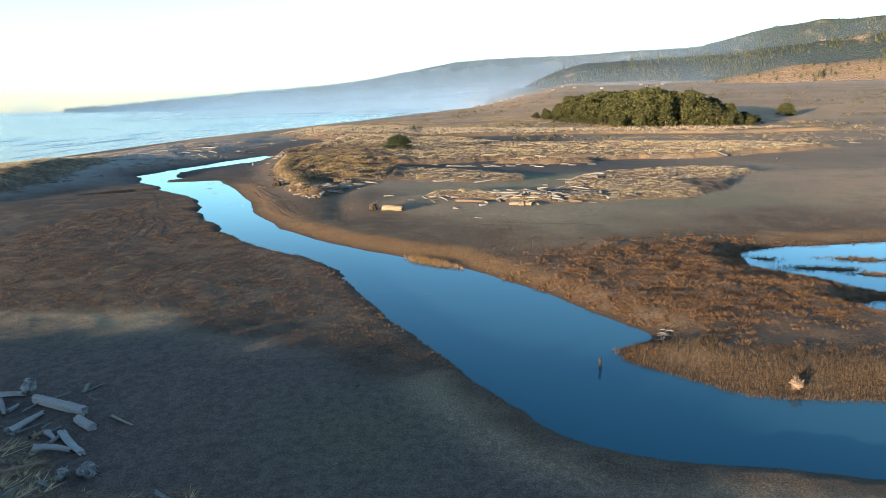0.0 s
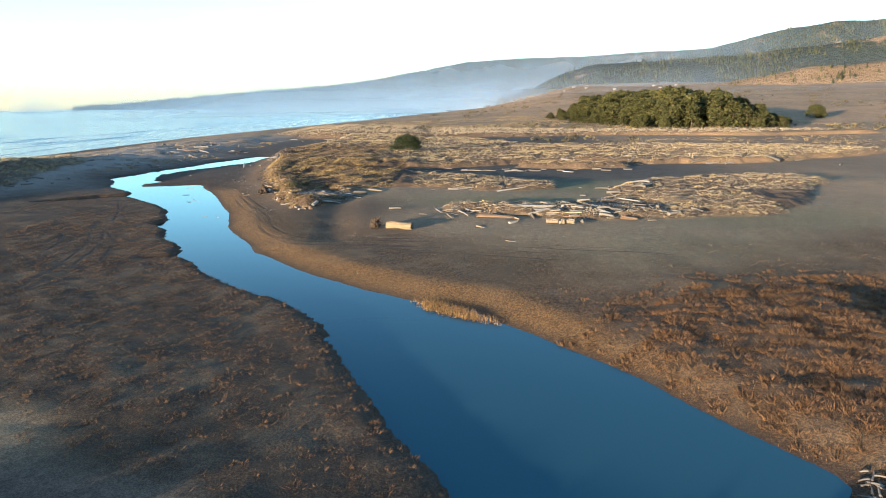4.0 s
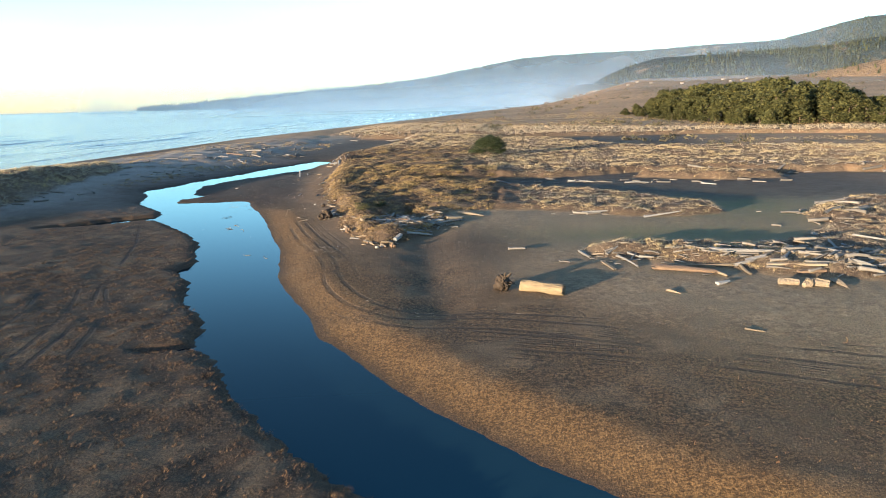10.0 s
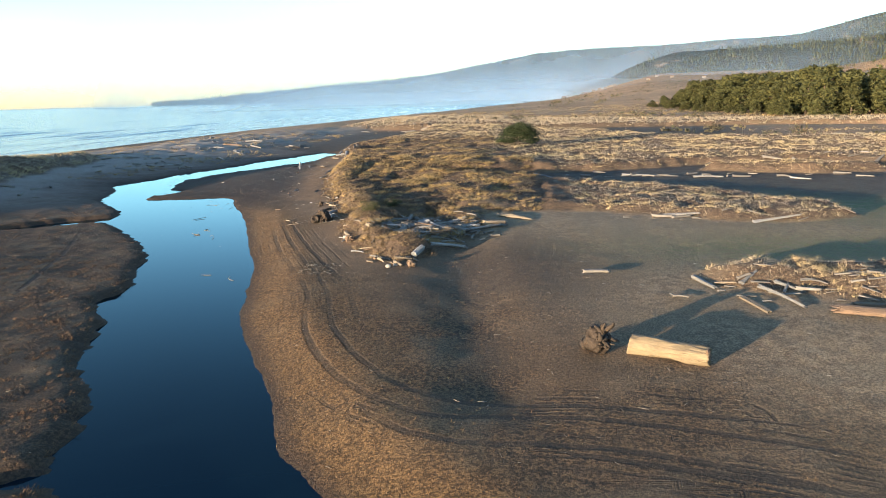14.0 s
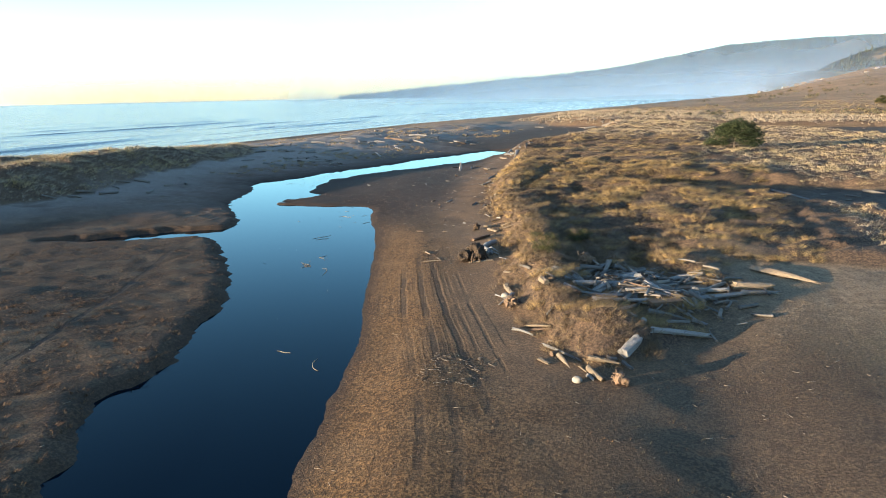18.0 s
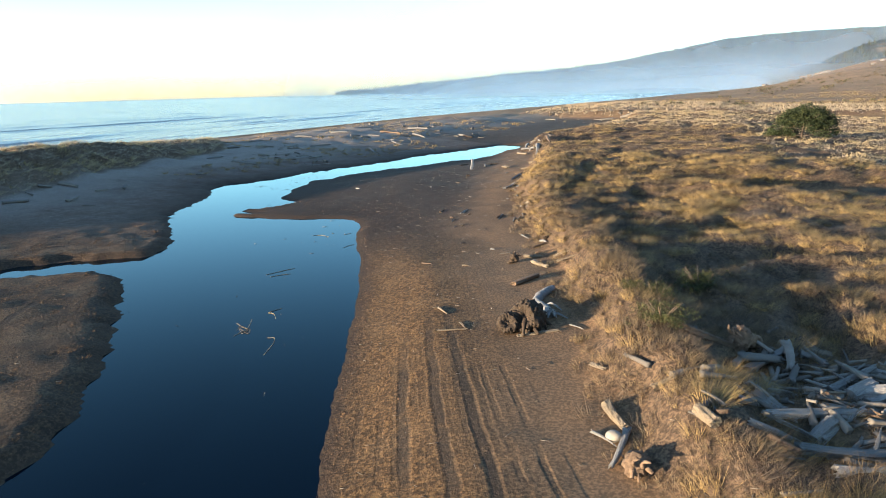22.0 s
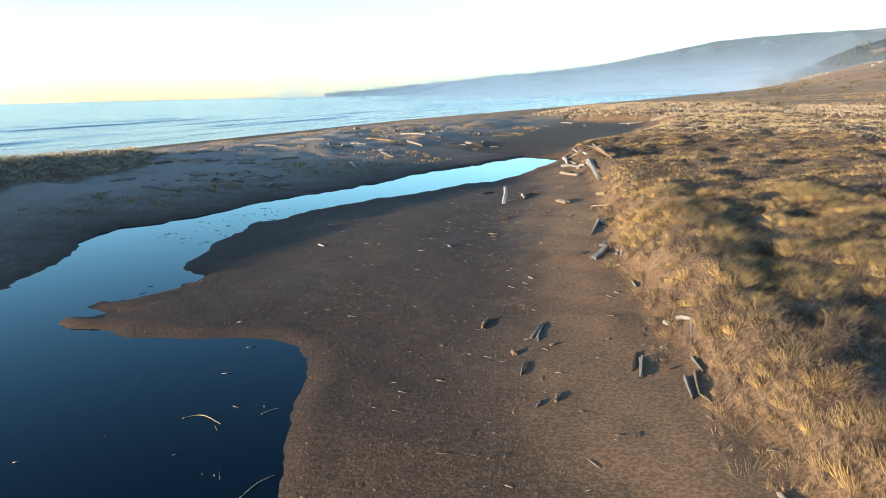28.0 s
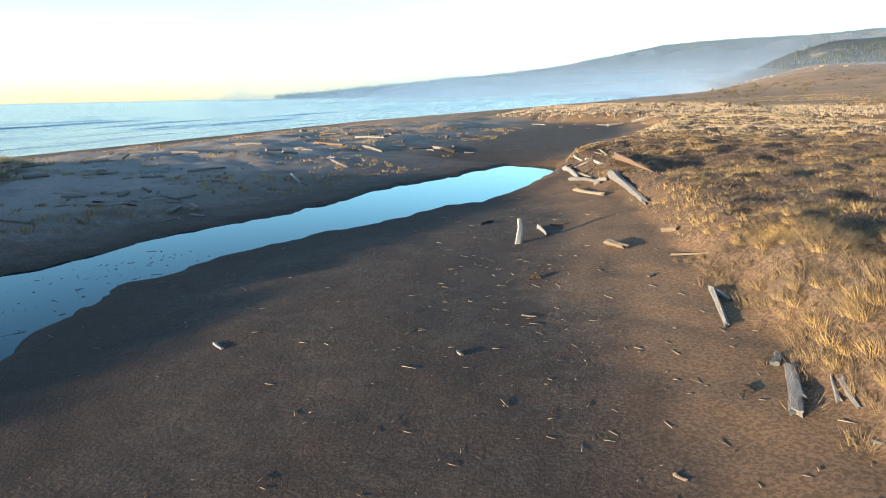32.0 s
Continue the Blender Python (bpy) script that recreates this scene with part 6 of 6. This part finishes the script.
def heap(cx, cy, rx, ry, n, where, size=(0.6, 2.4), tones=None, turn=None, lift=0.25, joined=True):
    """Loose driftwood heaped round a place: single logs, or one heap of them where nobody could count it."""
    made = []
    for k in range(n):
        x, y = cx + wr.normal(0, rx), cy + wr.normal(0, ry)
        a = wr.uniform(0, math.pi) if turn is None else wr.normal(turn, 0.5)
        h = wr.uniform(*size) / 2
        if land_at(np.array([x]), np.array([y]))["d"][0] < 0.6:
            continue
        made.append(lay(x - math.cos(a) * h, y - math.sin(a) * h, x + math.cos(a) * h, y + math.sin(a) * h, max(0.05, h * wr.uniform(0.09, 0.20)), where,
                        tone=None if tones is None else wr.choice(tones), raise_by=lift * wr.uniform(0, 1) ** 2))
    if not joined:
        return
    vs, fs, o = [], [], 0
    for ob in made:
        me = ob.data
        co = np.empty(len(me.vertices) * 3, np.float32)
        me.vertices.foreach_get("co", co)
        m = np.array(ob.matrix_basis)
        me.calc_loop_triangles()
        tri = np.empty(len(me.loop_triangles) * 3, np.int32)
        me.loop_triangles.foreach_get("vertices", tri)
        vs.append(co.reshape(-1, 3) @ m[:3, :3].T + m[:3, 3])
        fs.append(tri.reshape(-1, 3) + o)
        o += len(me.vertices)
        bpy.data.objects.remove(ob)
    tagged(new("driftwood_heap", mesh_from("driftwood_heap", np.concatenate(vs), np.concatenate(fs), MIXED_WOOD)),
           f"weathered grey and tan driftwood pieces {where}", "driftwood", kind="stuff")


lay_all(WOOD_SPUR_TIP, "beside the dune spur")
lay_all(WOOD_KNEE, "at the grassy toe of the dune")
lay_all(WOOD_PILE_FRONT, "heaped at the dune spur", 0.1)
lay_all(WOOD_PILE_BACK, "heaped at the dune spur", 0.1)
lay_all(WOOD_PILE_NEAR, "heaped at the dune spur", 0.2)
lay_all(WOOD_BANK, "on the sandy river bank")
lay_all(WOOD_TOE, "on the sandy toe of the dune")
lay_all(WOOD_CREST, "at the foot of the dune")
lay_all(WOOD_MOUTH, "near the lagoon mouth")
lay_all(WOOD_MOUTH_SMALL, "near the lagoon mouth")
lay_all(WOOD_TIP, "near the lagoon mouth", thick=1.25)
lay_all(WOOD_EAST_EDGE, "along the low dune edge", 0.1)
lay_all(WOOD_EAST_TIP, "along the low dune edge")
lay_all(WOOD_EAST, "along the low dune edge", 0.1, thick=0.95)
lay_all(WOOD_CAMP, "on dark sand near the river")
lay_all(WOOD_RIDGE, "between the grassy ridges")
lay_all(WOOD_BAR, "on the sand bar", thick=0.6)
lay_all(WOOD_BAR_TOP, "on the sand bar", thick=0.6)
heap(-23.6, 141.6, 2.2, 1.9, 60, "heaped at the dune spur", (0.45, 1.7), ["grey", "grey", "grey", "grey", "brown", "tan"], 0.15, lift=0.45, joined=False)
heap(-23.6, 141.6, 2.4, 2.1, 300, "heaped at the dune spur", (0.25, 1.5), ["grey", "grey", "tan"], lift=0.3)
heap(-20.8, 140.2, 1.6, 1.2, 26, "heaped at the dune spur", (0.4, 1.6), ["grey", "grey", "brown"])
heap(*[7.91, 120.27], 7.0, 1.2, 60, "along the low dune edge", (0.3, 1.2), ["grey", "grey", "tan"], -0.2)
heap(*[20.5, 118.5], 6.0, 2.6, 150, "along the low dune edge", (0.4, 2.2), ["grey", "grey", "tan", "brown"], 0.2)
heap(*[6.42, 121.01], 5.5, 1.6, 18, "along the low dune edge", (0.5, 2.0), None, -0.2)
heap(*[32.02, 142.76], 4.5, 5, 16, "along the low dune edge", (0.6, 3.0))
heap(*[8.34, 187.13], 18, 1.6, 30, "between the grassy ridges", (0.6, 3.0), None, 0.0)
heap(*[4.33, 146.17], 16, 0.8, 18, "between the grassy ridges", (0.5, 2.2), None, 0.0)
heap(*[46.15, 201.73], 20, 3, 22, "between the grassy ridges", (0.8, 3.4), None, 0.1)
heap(*[-55.18, 238.54], 1.6, 3.4, 16, "near the lagoon mouth", (0.6, 2.0))
heap(*[-24.47, 35.85], 2.2, 2.6, 12, "on dark sand near the river", (0.5, 1.6), ["grey", "grey", "brown"])
heap(17.2, 50.4, 0.7, 0.5, 40, "washed up on the river bank", (0.25, 0.9), ["grey"], lift=0.25)
heap(*[-103.39, 231.79], 9, 9, 16, "on the sand bar", (0.5, 2.6), ["grey", "grey", "tan"])
heap(*[-89.99, 214.29], 4, 4, 18, "on the sand bar", (0.5, 2.4), ["grey", "grey", "dark"])
heap(*[-90.15, 263.06], 10, 9, 22, "on the sand bar", (0.5, 2.0), ["grey", "grey", "dark"])
heap(*[-99.3, 283.84], 14, 7, 16, "on the sand bar", (0.8, 3.2), ["tan", "grey"])
heap(*[-95.04, 169.76], 3, 7, 14, "under the foredune", (0.6, 2.4), ["grey"])
heap(*[-45.13, 343.83], 18, 14, 16, "on the open beach", (1.0, 4.0), ["grey", "tan"])
heap(*[-45.17, 258.89], 6, 12, 10, "near the lagoon mouth", (0.8, 2.4))
heap(*[129.05, 252.62], 34, 14, 18, "on the far flats", (1.0, 4.0), ["tan", "grey"])
heap(*[76.12, 205.51], 14, 6, 12, "on the far flats", (1.0, 4.0), ["tan", "grey"])


def gnarl(bm, seed, amount, scale, upright=1.0):
    """Roughen a piece with ridges and pits."""
    bmesh.ops.recalc_face_normals(bm, faces=bm.faces)
    bm.normal_update()
    for q in bm.verts:
        c = Vector((q.co.x, q.co.y, q.co.z * upright)) * scale
        n = noise.noise(c + Vector((seed * 3.1, 0, 0)))
        m = noise.noise(c * 2.7 + Vector((0, seed * 1.7, 0)))
        q.co += q.normal * amount * ((1 - 2 * abs(n)) * 0.7 + m * 0.5)


def root_tube(bm, points, radii, seed, sides=8):
    """A knotty root through the points."""
    line = curve_through([(p[0], p[1]) for p in points], 0.05)
    n = len(line)
    zs = np.interp(np.linspace(0, 1, n), np.linspace(0, 1, len(points)), [p[2] for p in points])
    rs = np.interp(np.linspace(0, 1, n), np.linspace(0, 1, len(radii)), radii)
    r = np.random.default_rng(seed)
    tube(bm, [(x, y, z) for (x, y), z in zip(line, zs)], [w * r.uniform(0.8, 1.15) for w in rs], sides)


def stump(x, y, size, tone, label, seed, turn=0.0, tip=1.2, roots=30):
    """An uprooted stump: a short trunk with a splayed crown of broken roots."""
    r = np.random.default_rng(seed)
    mat = dict(WOODS)[tone]
    root = tagged(new("driftwood_stump"), label, "driftwood")
    bm = bmesh.new()
    tube(bm, [(0.03 * size * math.sin(k), 0, (-0.5 + 0.12 * k) * size) for k in range(9)], [(0.24 + 0.012 * k + r.normal(0, 0.012)) * size for k in range(9)], 16)
    gnarl(bm, seed, 0.05 * size, 4 / size)
    part("trunk", bm, mat, root)
    bm = bmesh.new()
    bmesh.ops.create_icosphere(bm, subdivisions=4, radius=0.42 * size)
    gnarl(bm, seed + 5, 0.17 * size, 4.2 / size)
    for q in bm.verts:
        q.co.z = q.co.z * 0.62 + 0.25 * size
    part("root_mass", bm, mat, root)
    for k in range(roots):
        a, up = k * 0.84 + r.uniform(-0.3, 0.3), r.uniform(-0.35, 0.7)
        p = [(0.2 * size * math.cos(a), 0.2 * size * math.sin(a), 0.25 * size)]
        reach = r.uniform(0.30, 0.56)
        for u in (0.4, 0.62, 0.85):
            j = r.normal(0, 0.08 * size, 3)
            p.append((u * size * reach * math.cos(a) + j[0], u * size * reach * math.sin(a) + j[1], size * (0.25 + up * u) + j[2]))
        w = r.uniform(0.05, 0.14) * size
        bm = bmesh.new()
        root_tube(bm, p, [w, w * 0.85, w * 0.6, w * 0.25], seed * 50 + k, 7)
        part("root", bm, mat, root)
    root.matrix_basis = pose(x, y, ground_z(x, y) + size * 0.34, 0, 0, turn) @ pose(0, 0, 0, math.degrees(tip), 0, 0)
    return root


def burnt_stump(x, y, turn):
    """A burnt root bole: two hollow lobes on splayed claws of root."""
    root = tagged(new("burnt_stump"), "blackened hollow burnt root stump on the sandy bank", "driftwood")
    for name, (cx, cy, cz), rad, seed, mouth in (("bole", (0.25, 0.15, 0.55), 0.58, 3, Vector((-0.45, -0.8, 0.35))), ("lobe", (-0.55, -0.15, 0.40), 0.36, 8, Vector((-0.1, -0.9, 0.5)))):
        bm = bmesh.new()
        bmesh.ops.create_icosphere(bm, subdivisions=5, radius=rad)
        mouth.normalize()
        gnarl(bm, seed, 0.42 * rad, 2.6 / rad, 0.3)
        gnarl(bm, seed + 1, 0.14 * rad, 7 / rad, 0.3)
        for q in bm.verts:
            k = q.co.normalized().dot(mouth)
            q.co *= 1 - 0.6 * float(smooth(0.70, 0.95, k + 0.12 * noise.noise(q.co * 6)))          # the burnt-out hollow
            q.co.z *= 1.05 if q.co.z > 0 else 0.9
            q.co += Vector((cx, cy, cz))
        part(name, bm, DARK_WOOD, root)
    r = np.random.default_rng(4)
    for k in range(16):
        a = k * 0.4 + r.uniform(-0.15, 0.15)
        x0, y0 = 0.25 + 0.35 * math.cos(a), 0.1 + 0.3 * math.sin(a)
        p = [(x0, y0, r.uniform(0.3, 0.9)), (x0 + 0.3 * math.cos(a), y0 + 0.25 * math.sin(a), r.uniform(0.2, 0.6)), (x0 + r.uniform(0.4, 0.75) * math.cos(a), y0 + r.uniform(0.4, 0.7) * math.sin(a), r.uniform(0.0, 0.25))]
        w = r.uniform(0.06, 0.14)
        bm = bmesh.new()
        root_tube(bm, p, [w, w * 0.8, w * 0.35], 60 + k)
        gnarl(bm, k, 0.03, 9)
        part("root", bm, DARK_WOOD if k % 4 else BROWN_WOOD, root)
    root.matrix_basis = pose(x, y, ground_z(x, y) - 0.04, 0, 0, turn)
    return root


def crooked_limb(points, radii, label, tone="grey"):
    """A thick bleached limb lying in a bend, with short broken side roots."""
    root = tagged(new("driftwood_limb"), label, "driftwood")
    mat = dict(WOODS)[tone]
    x0, y0 = points[0]
    local = [(x - x0, y - y0, ground_z(x, y) - ground_z(x0, y0) + 0.85 * w) for (x, y), w in zip(points, radii)]
    bm = bmesh.new()
    root_tube(bm, local, radii, 91, 18)
    gnarl(bm, 14, 0.06, 5)
    part("limb", bm, mat, root)
    r = np.random.default_rng(12)
    for k in range(6):
        b = local[-1 if k < 4 else -2]
        a = r.uniform(-1.6, 0.9)
        bm = bmesh.new()
        root_tube(bm, [b, (b[0] + 0.35 * math.cos(a), b[1] + 0.35 * math.sin(a), b[2] + r.uniform(-0.05, 0.25)), (b[0] + r.uniform(0.5, 0.9) * math.cos(a), b[1] + r.uniform(0.5, 0.9) * math.sin(a), b[2] + r.uniform(-0.1, 0.2))], [0.09, 0.055, 0.02], 30 + k, 7)
        part("side_root", bm, mat, root)
    root.matrix_basis = Matrix.Translation((x0, y0, ground_z(x0, y0)))
    return root


def great_log(x0, y0, x1, y1, radius):
    """A thick barkless trunk: slanting break at one end, rotten hollow at the other."""
    root = tagged(new("great_log"), "thick pale barkless driftwood log alone on the flats", "driftwood")
    length = math.dist((x0, y0), (x1, y1))
    bm = bmesh.new()
    sides, rings, loops = 34, 46, []
    for i in range(rings):
        u = i / (rings - 1)
        ring = []
        for k in range(sides):
            a = 2 * math.pi * k / sides
            d = Vector((u * 3.0, math.cos(a) * 1.4, math.sin(a) * 1.4))
            q = radius * (1.0 - 0.16 * u + 0.16 * noise.noise(d * 1.3) + 0.07 * noise.noise(Vector((u * 1.5, math.cos(a) * 6, math.sin(a) * 6))) + 0.05 * noise.noise(d * 4))
            if u > 0.55 and 0.9 < a < 1.9:
                q *= 1 - 0.22 * (u - 0.55) / 0.45                  # the rotted top of the far end
            shift = (1 - u) ** 6 * 0.22 * math.sin(a) * radius + u ** 8 * 0.25 * radius * noise.noise(d * 3)
            ring.append(bm.verts.new(((u - 0.5) * length + shift, q * math.cos(a) * 1.05, q * math.sin(a))))
        loops.append(ring)
    for one, two in zip(loops[:-1], loops[1:]):
        for k in range(sides):
            bm.faces.new((one[k], one[(k + 1) % sides], two[(k + 1) % sides], two[k]))
    for ring, way in ((loops[0], 0.06), (loops[-1], -0.30)):
        c = bm.verts.new(sum((v.co for v in ring), Vector()) / sides + Vector((way, 0, 0)))
        for k in range(sides):
            bm.faces.new((ring[(k + 1) % sides], ring[k], c) if way > 0 else (ring[k], ring[(k + 1) % sides], c))
    part("trunk", bm, STRAW_WOOD, root)
    bm = bmesh.new()
    bmesh.ops.create_icosphere(bm, subdivisions=4, radius=0.62 * radius)
    gnarl(bm, 21, 0.2 * radius, 5 / radius)
    for q in bm.verts:
        q.co = Vector((0.5 * length - 0.1 + q.co.x * 0.35, q.co.y, q.co.z + 0.1 * radius))
    part("rotten_end", bm, BROWN_WOOD, root, "dark crumbling rotten end")
    za, zb = ground_z(x0, y0), ground_z(x1, y1)
    root.matrix_basis = Matrix.LocRotScale(((x0 + x1) / 2, (y0 + y1) / 2, (za + zb) / 2 + radius * 0.86), Euler((0.5, -math.atan2(zb - za, length), math.atan2(y1 - y0, x1 - x0))), None)
    return root


STRAW_WOOD = wood_material("straw_coloured_driftwood", ((0.185, 0.142, 0.086), (0.19, 0.147, 0.09), (0.075, 0.054, 0.032)))
great_log(-9.45, 110.5, -6.0, 108.75, 0.50)
stump(-11.2, 110.7, 1.45, "dark", "dark brown uprooted stump with a dense crown of broken roots", 1, 40, 1.0, 44)
burnt_stump(-35.75, 146.35, 15)
crooked_limb([(-35.5, 151.9), (-35.75, 150.9), (-35.85, 149.7), (-35.35, 148.7), (-34.8, 147.9)], [0.12, 0.17, 0.16, 0.19, 0.21], "thick crooked silver-grey driftwood limb beside a burnt stump")
stump(-38.95, 157.3, 0.62, "dark", "small dark weathered stump in sand", 3, 120, 0.7)
stump(-30.4, 137.0, 0.75, "brown", "twisted weathered root stump in dry grass", 4, 20, 1.4, 14)
stump(-27.2, 145.3, 0.95, "brown", "brown root stump at the driftwood heap", 5, 300, 1.3)
stump(-20.3, 140.9, 0.7, "grey", "pale grey root stump at the driftwood heap", 10, 200, 1.3, 14)
stump(-23.2, 128.3, 0.6, "brown", "twisted brown root beside the dune spur", 9, 250, 1.3)
stump(13.9, 110.4, 0.8, "tan", "bleached root stump along the low dune edge", 12, 120, 1.4)
stump(22.9, 39.9, 0.8, "brown", "pale brown stump stranded among reeds", 6, 30, 0.3)
stump(-18.0, 30.2, 0.85, "grey", "grey root stump on dark sand", 7, 70, 1.2)
stump(-19.0, 29.9, 0.6, "grey", "small grey stump on dark sand", 8, 170, 1.0)
stump(-26.7, 40.0, 0.9, "grey", "pale broken stump on dark sand", 13, 100, 0.2)

post_ob = lay(*[11.12, 44.44, 11.34, 44.45], 0.08, "standing in the river", "dark", "round")
tagged(post_ob, "dark wooden post standing in the river", "post", "river posts")
post_ob.name = "post"
post_ob.matrix_basis = Matrix.LocRotScale((11.32, 44.47, -0.1), Euler((0, radians(86), 0.3)), (1.7, 0.08, 0.08))
snag = lay(-56.9, 205.1, -56.8, 206.4, 0.2, "near the lagoon mouth", "grey", "split")
snag.matrix_basis = Matrix.LocRotScale((-56.85, 205.3, ground_z(-56.85, 205.3) + 0.62), Euler((0.6, radians(-68), radians(95))), (1.5, 0.24, 0.24))
tagged(snag, "short weathered driftwood stub leaning upright in dark sand")


def pale_stone(x, y, size):
    bm = bmesh.new()
    bmesh.ops.create_icosphere(bm, subdivisions=3, radius=size)
    for q in bm.verts:
        q.co *= 1 + 0.12 * (noise.noise(q.co * 4 / size) + 0.4 * noise.noise(q.co * 9 / size))
    ob = part("stone", bm, STONE.m)
    ob.matrix_basis = Matrix.LocRotScale((x, y, ground_z(x, y) + size * 0.55), None, (1.1, 0.95, 0.8))
    return tagged(ob, "pale rounded stone beside a driftwood root", "stone")


STONE = Mat("pale_stone", 0.8, 0.3)
STONE.color(STONE.mix(STONE.noise(6, 4), (0.17, 0.155, 0.13), (0.27, 0.25, 0.21)))
STONE.bump(STONE.noise(14, 4), 0.4, 0.03)
pale_stone(*(-31.1, 138.5), 0.22)
pale_stone(*(-25.05, 127.9), 0.2)

# ---- small broken sticks and litter ----
def sticks(boxes, seed, zmin=None):
    r = np.random.default_rng(seed)
    vs, fs, o = [], [], 0
    for x0, x1, y0, y1, n, size in boxes:
        x, y = r.uniform(x0, x1, n), r.uniform(y0, y1, n)
        g = land_at(x, y)
        if zmin is None:
            k = (g["d"] > 0.4) & (g["dune"] < 1.5)
            z = g["z"] + 0.015
        else:
            k = g["d"] < -0.4
            z = np.full(n, zmin)
        x, y, z = x[k], y[k], z[k]
        n = len(x)
        a, h, w = r.uniform(0, 6.28, n), size * 0.75 * r.uniform(0.25, 1.0, n) ** 2.4, r.uniform(0.005, 0.012, n) * (1 + size)
        d = np.stack([np.cos(a), np.sin(a), r.normal(0, 0.06, n)], 1) * h[:, None]
        s = np.stack([-np.sin(a), np.cos(a), np.zeros(n)], 1) * w[:, None]
        u = np.array([0, 0, 1.0]) * w[:, None] * 1.4
        c = np.stack([x, y, z], 1)
        v = np.stack([c - d - s, c - d + s, c - d + u, c + d - s * 0.6, c + d + s * 0.6, c + d + u], 1)
        f = np.array([[0, 1, 4], [0, 4, 3], [1, 2, 5], [1, 5, 4], [2, 0, 3], [2, 3, 5], [0, 2, 1], [3, 4, 5]])
        vs.append(v.reshape(-1, 3))
        fs.append((np.arange(n)[:, None, None] * 6 + f[None]).reshape(-1, 3) + o)
        o += 6 * n
    return np.concatenate(vs), np.concatenate(fs)


STICK = Mat("bleached_sticks", 0.85, 0.2)
STICK.color(STICK.mix(STICK.island(), (0.05, 0.042, 0.034), (0.205, 0.175, 0.14)))
v, f = sticks([(-62, -36, 120, 215, 1100, 0.24), (-46, -12, 100, 150, 750, 0.25), (-32, -29, 126, 129.5, 170, 0.3), (-60, -40, 165, 260, 700, 0.35), (-36, 4, 28, 50, 420, 0.25),
               (-20, 45, 100, 135, 600, 0.3), (-75, -52, 185, 245, 500, 0.4), (-110, -60, 195, 290, 700, 0.4), (-28, -20, 135, 150, 300, 0.35)], 5)
tagged(new("driftwood_sticks", mesh_from("driftwood_sticks", v, f, STICK.m)), "small bleached sticks scattered over the sand", "sticks", kind="stuff")
v, f = sticks([(-58, -44, 125, 172, 18, 0.3), (-72, -62, 172, 196, 90, 0.4), (-62, -53, 160, 175, 30, 0.35), (-81, -74, 188, 203, 120, 0.45)], 6, 0.005)
tagged(new("floating_sticks", mesh_from("floating_sticks", v, f, STICK.m)), "thin sticks afloat on the still river", "sticks", kind="stuff")


def floating_twig(points, width=0.022):
    """A curved bleached twig lying on the water."""
    bm = bmesh.new()
    x0, y0 = points[0]
    line = curve_through([(x - x0, y - y0) for x, y in points], 0.1)
    n = len(line)
    tube(bm, [(x, y, 0.012) for x, y in line], [width * (1 - 0.5 * abs(2 * k / n - 1)) for k in range(n)], 6)
    ob = part("floating_twig", bm, PALE_WOOD)
    ob.matrix_basis = Matrix.Translation((x0, y0, 0.0))
    return tagged(ob, "thin curved bleached twig afloat on dark water", "twig", "twigs afloat on the river")


for bends in ([(-49.6, 149.2), (-49.9, 148.4), (-49.5, 148.3), (-48.9, 147.6)], [(-47.74, 145.18), (-47.39, 145.26), (-47.03, 144.58), (-46.8, 143.85), (-46.68, 143.39)], [(-49.84, 145.69), (-49.97, 146.2), (-49.31, 145.84), (-49.27, 145.32), (-49.84, 145.86)],
              [(-49.99, 146.01), (-49.02, 145.41), (-49.29, 145.95), (-49.35, 145.48)], [(-49.46, 144.94), (-49.45, 145.44), (-49.36, 146.02)], [(-41.2, 129.31), (-40.7, 129.23), (-40.3, 129.27)], [(-38.53, 129.0), (-38.42, 128.38), (-38.08, 127.85), (-37.68, 127.65)],
              [(-54.46, 154.77), (-54.02, 155.73), (-53.55, 156.69)], [(-50.46, 146.48), (-49.5, 146.01), (-50.11, 147.28)], [(-53.89, 154.41), (-53.51, 154.99), (-53.03, 155.42)], [(-53.24, 162.75), (-53.18, 163.5), (-52.96, 163.95)], [(-57.79, 165.92), (-57.28, 166.31), (-56.29, 165.97)],
              [(-55.43, 166.93), (-55.31, 167.25), (-55.11, 167.48)]):
    floating_twig(bends)
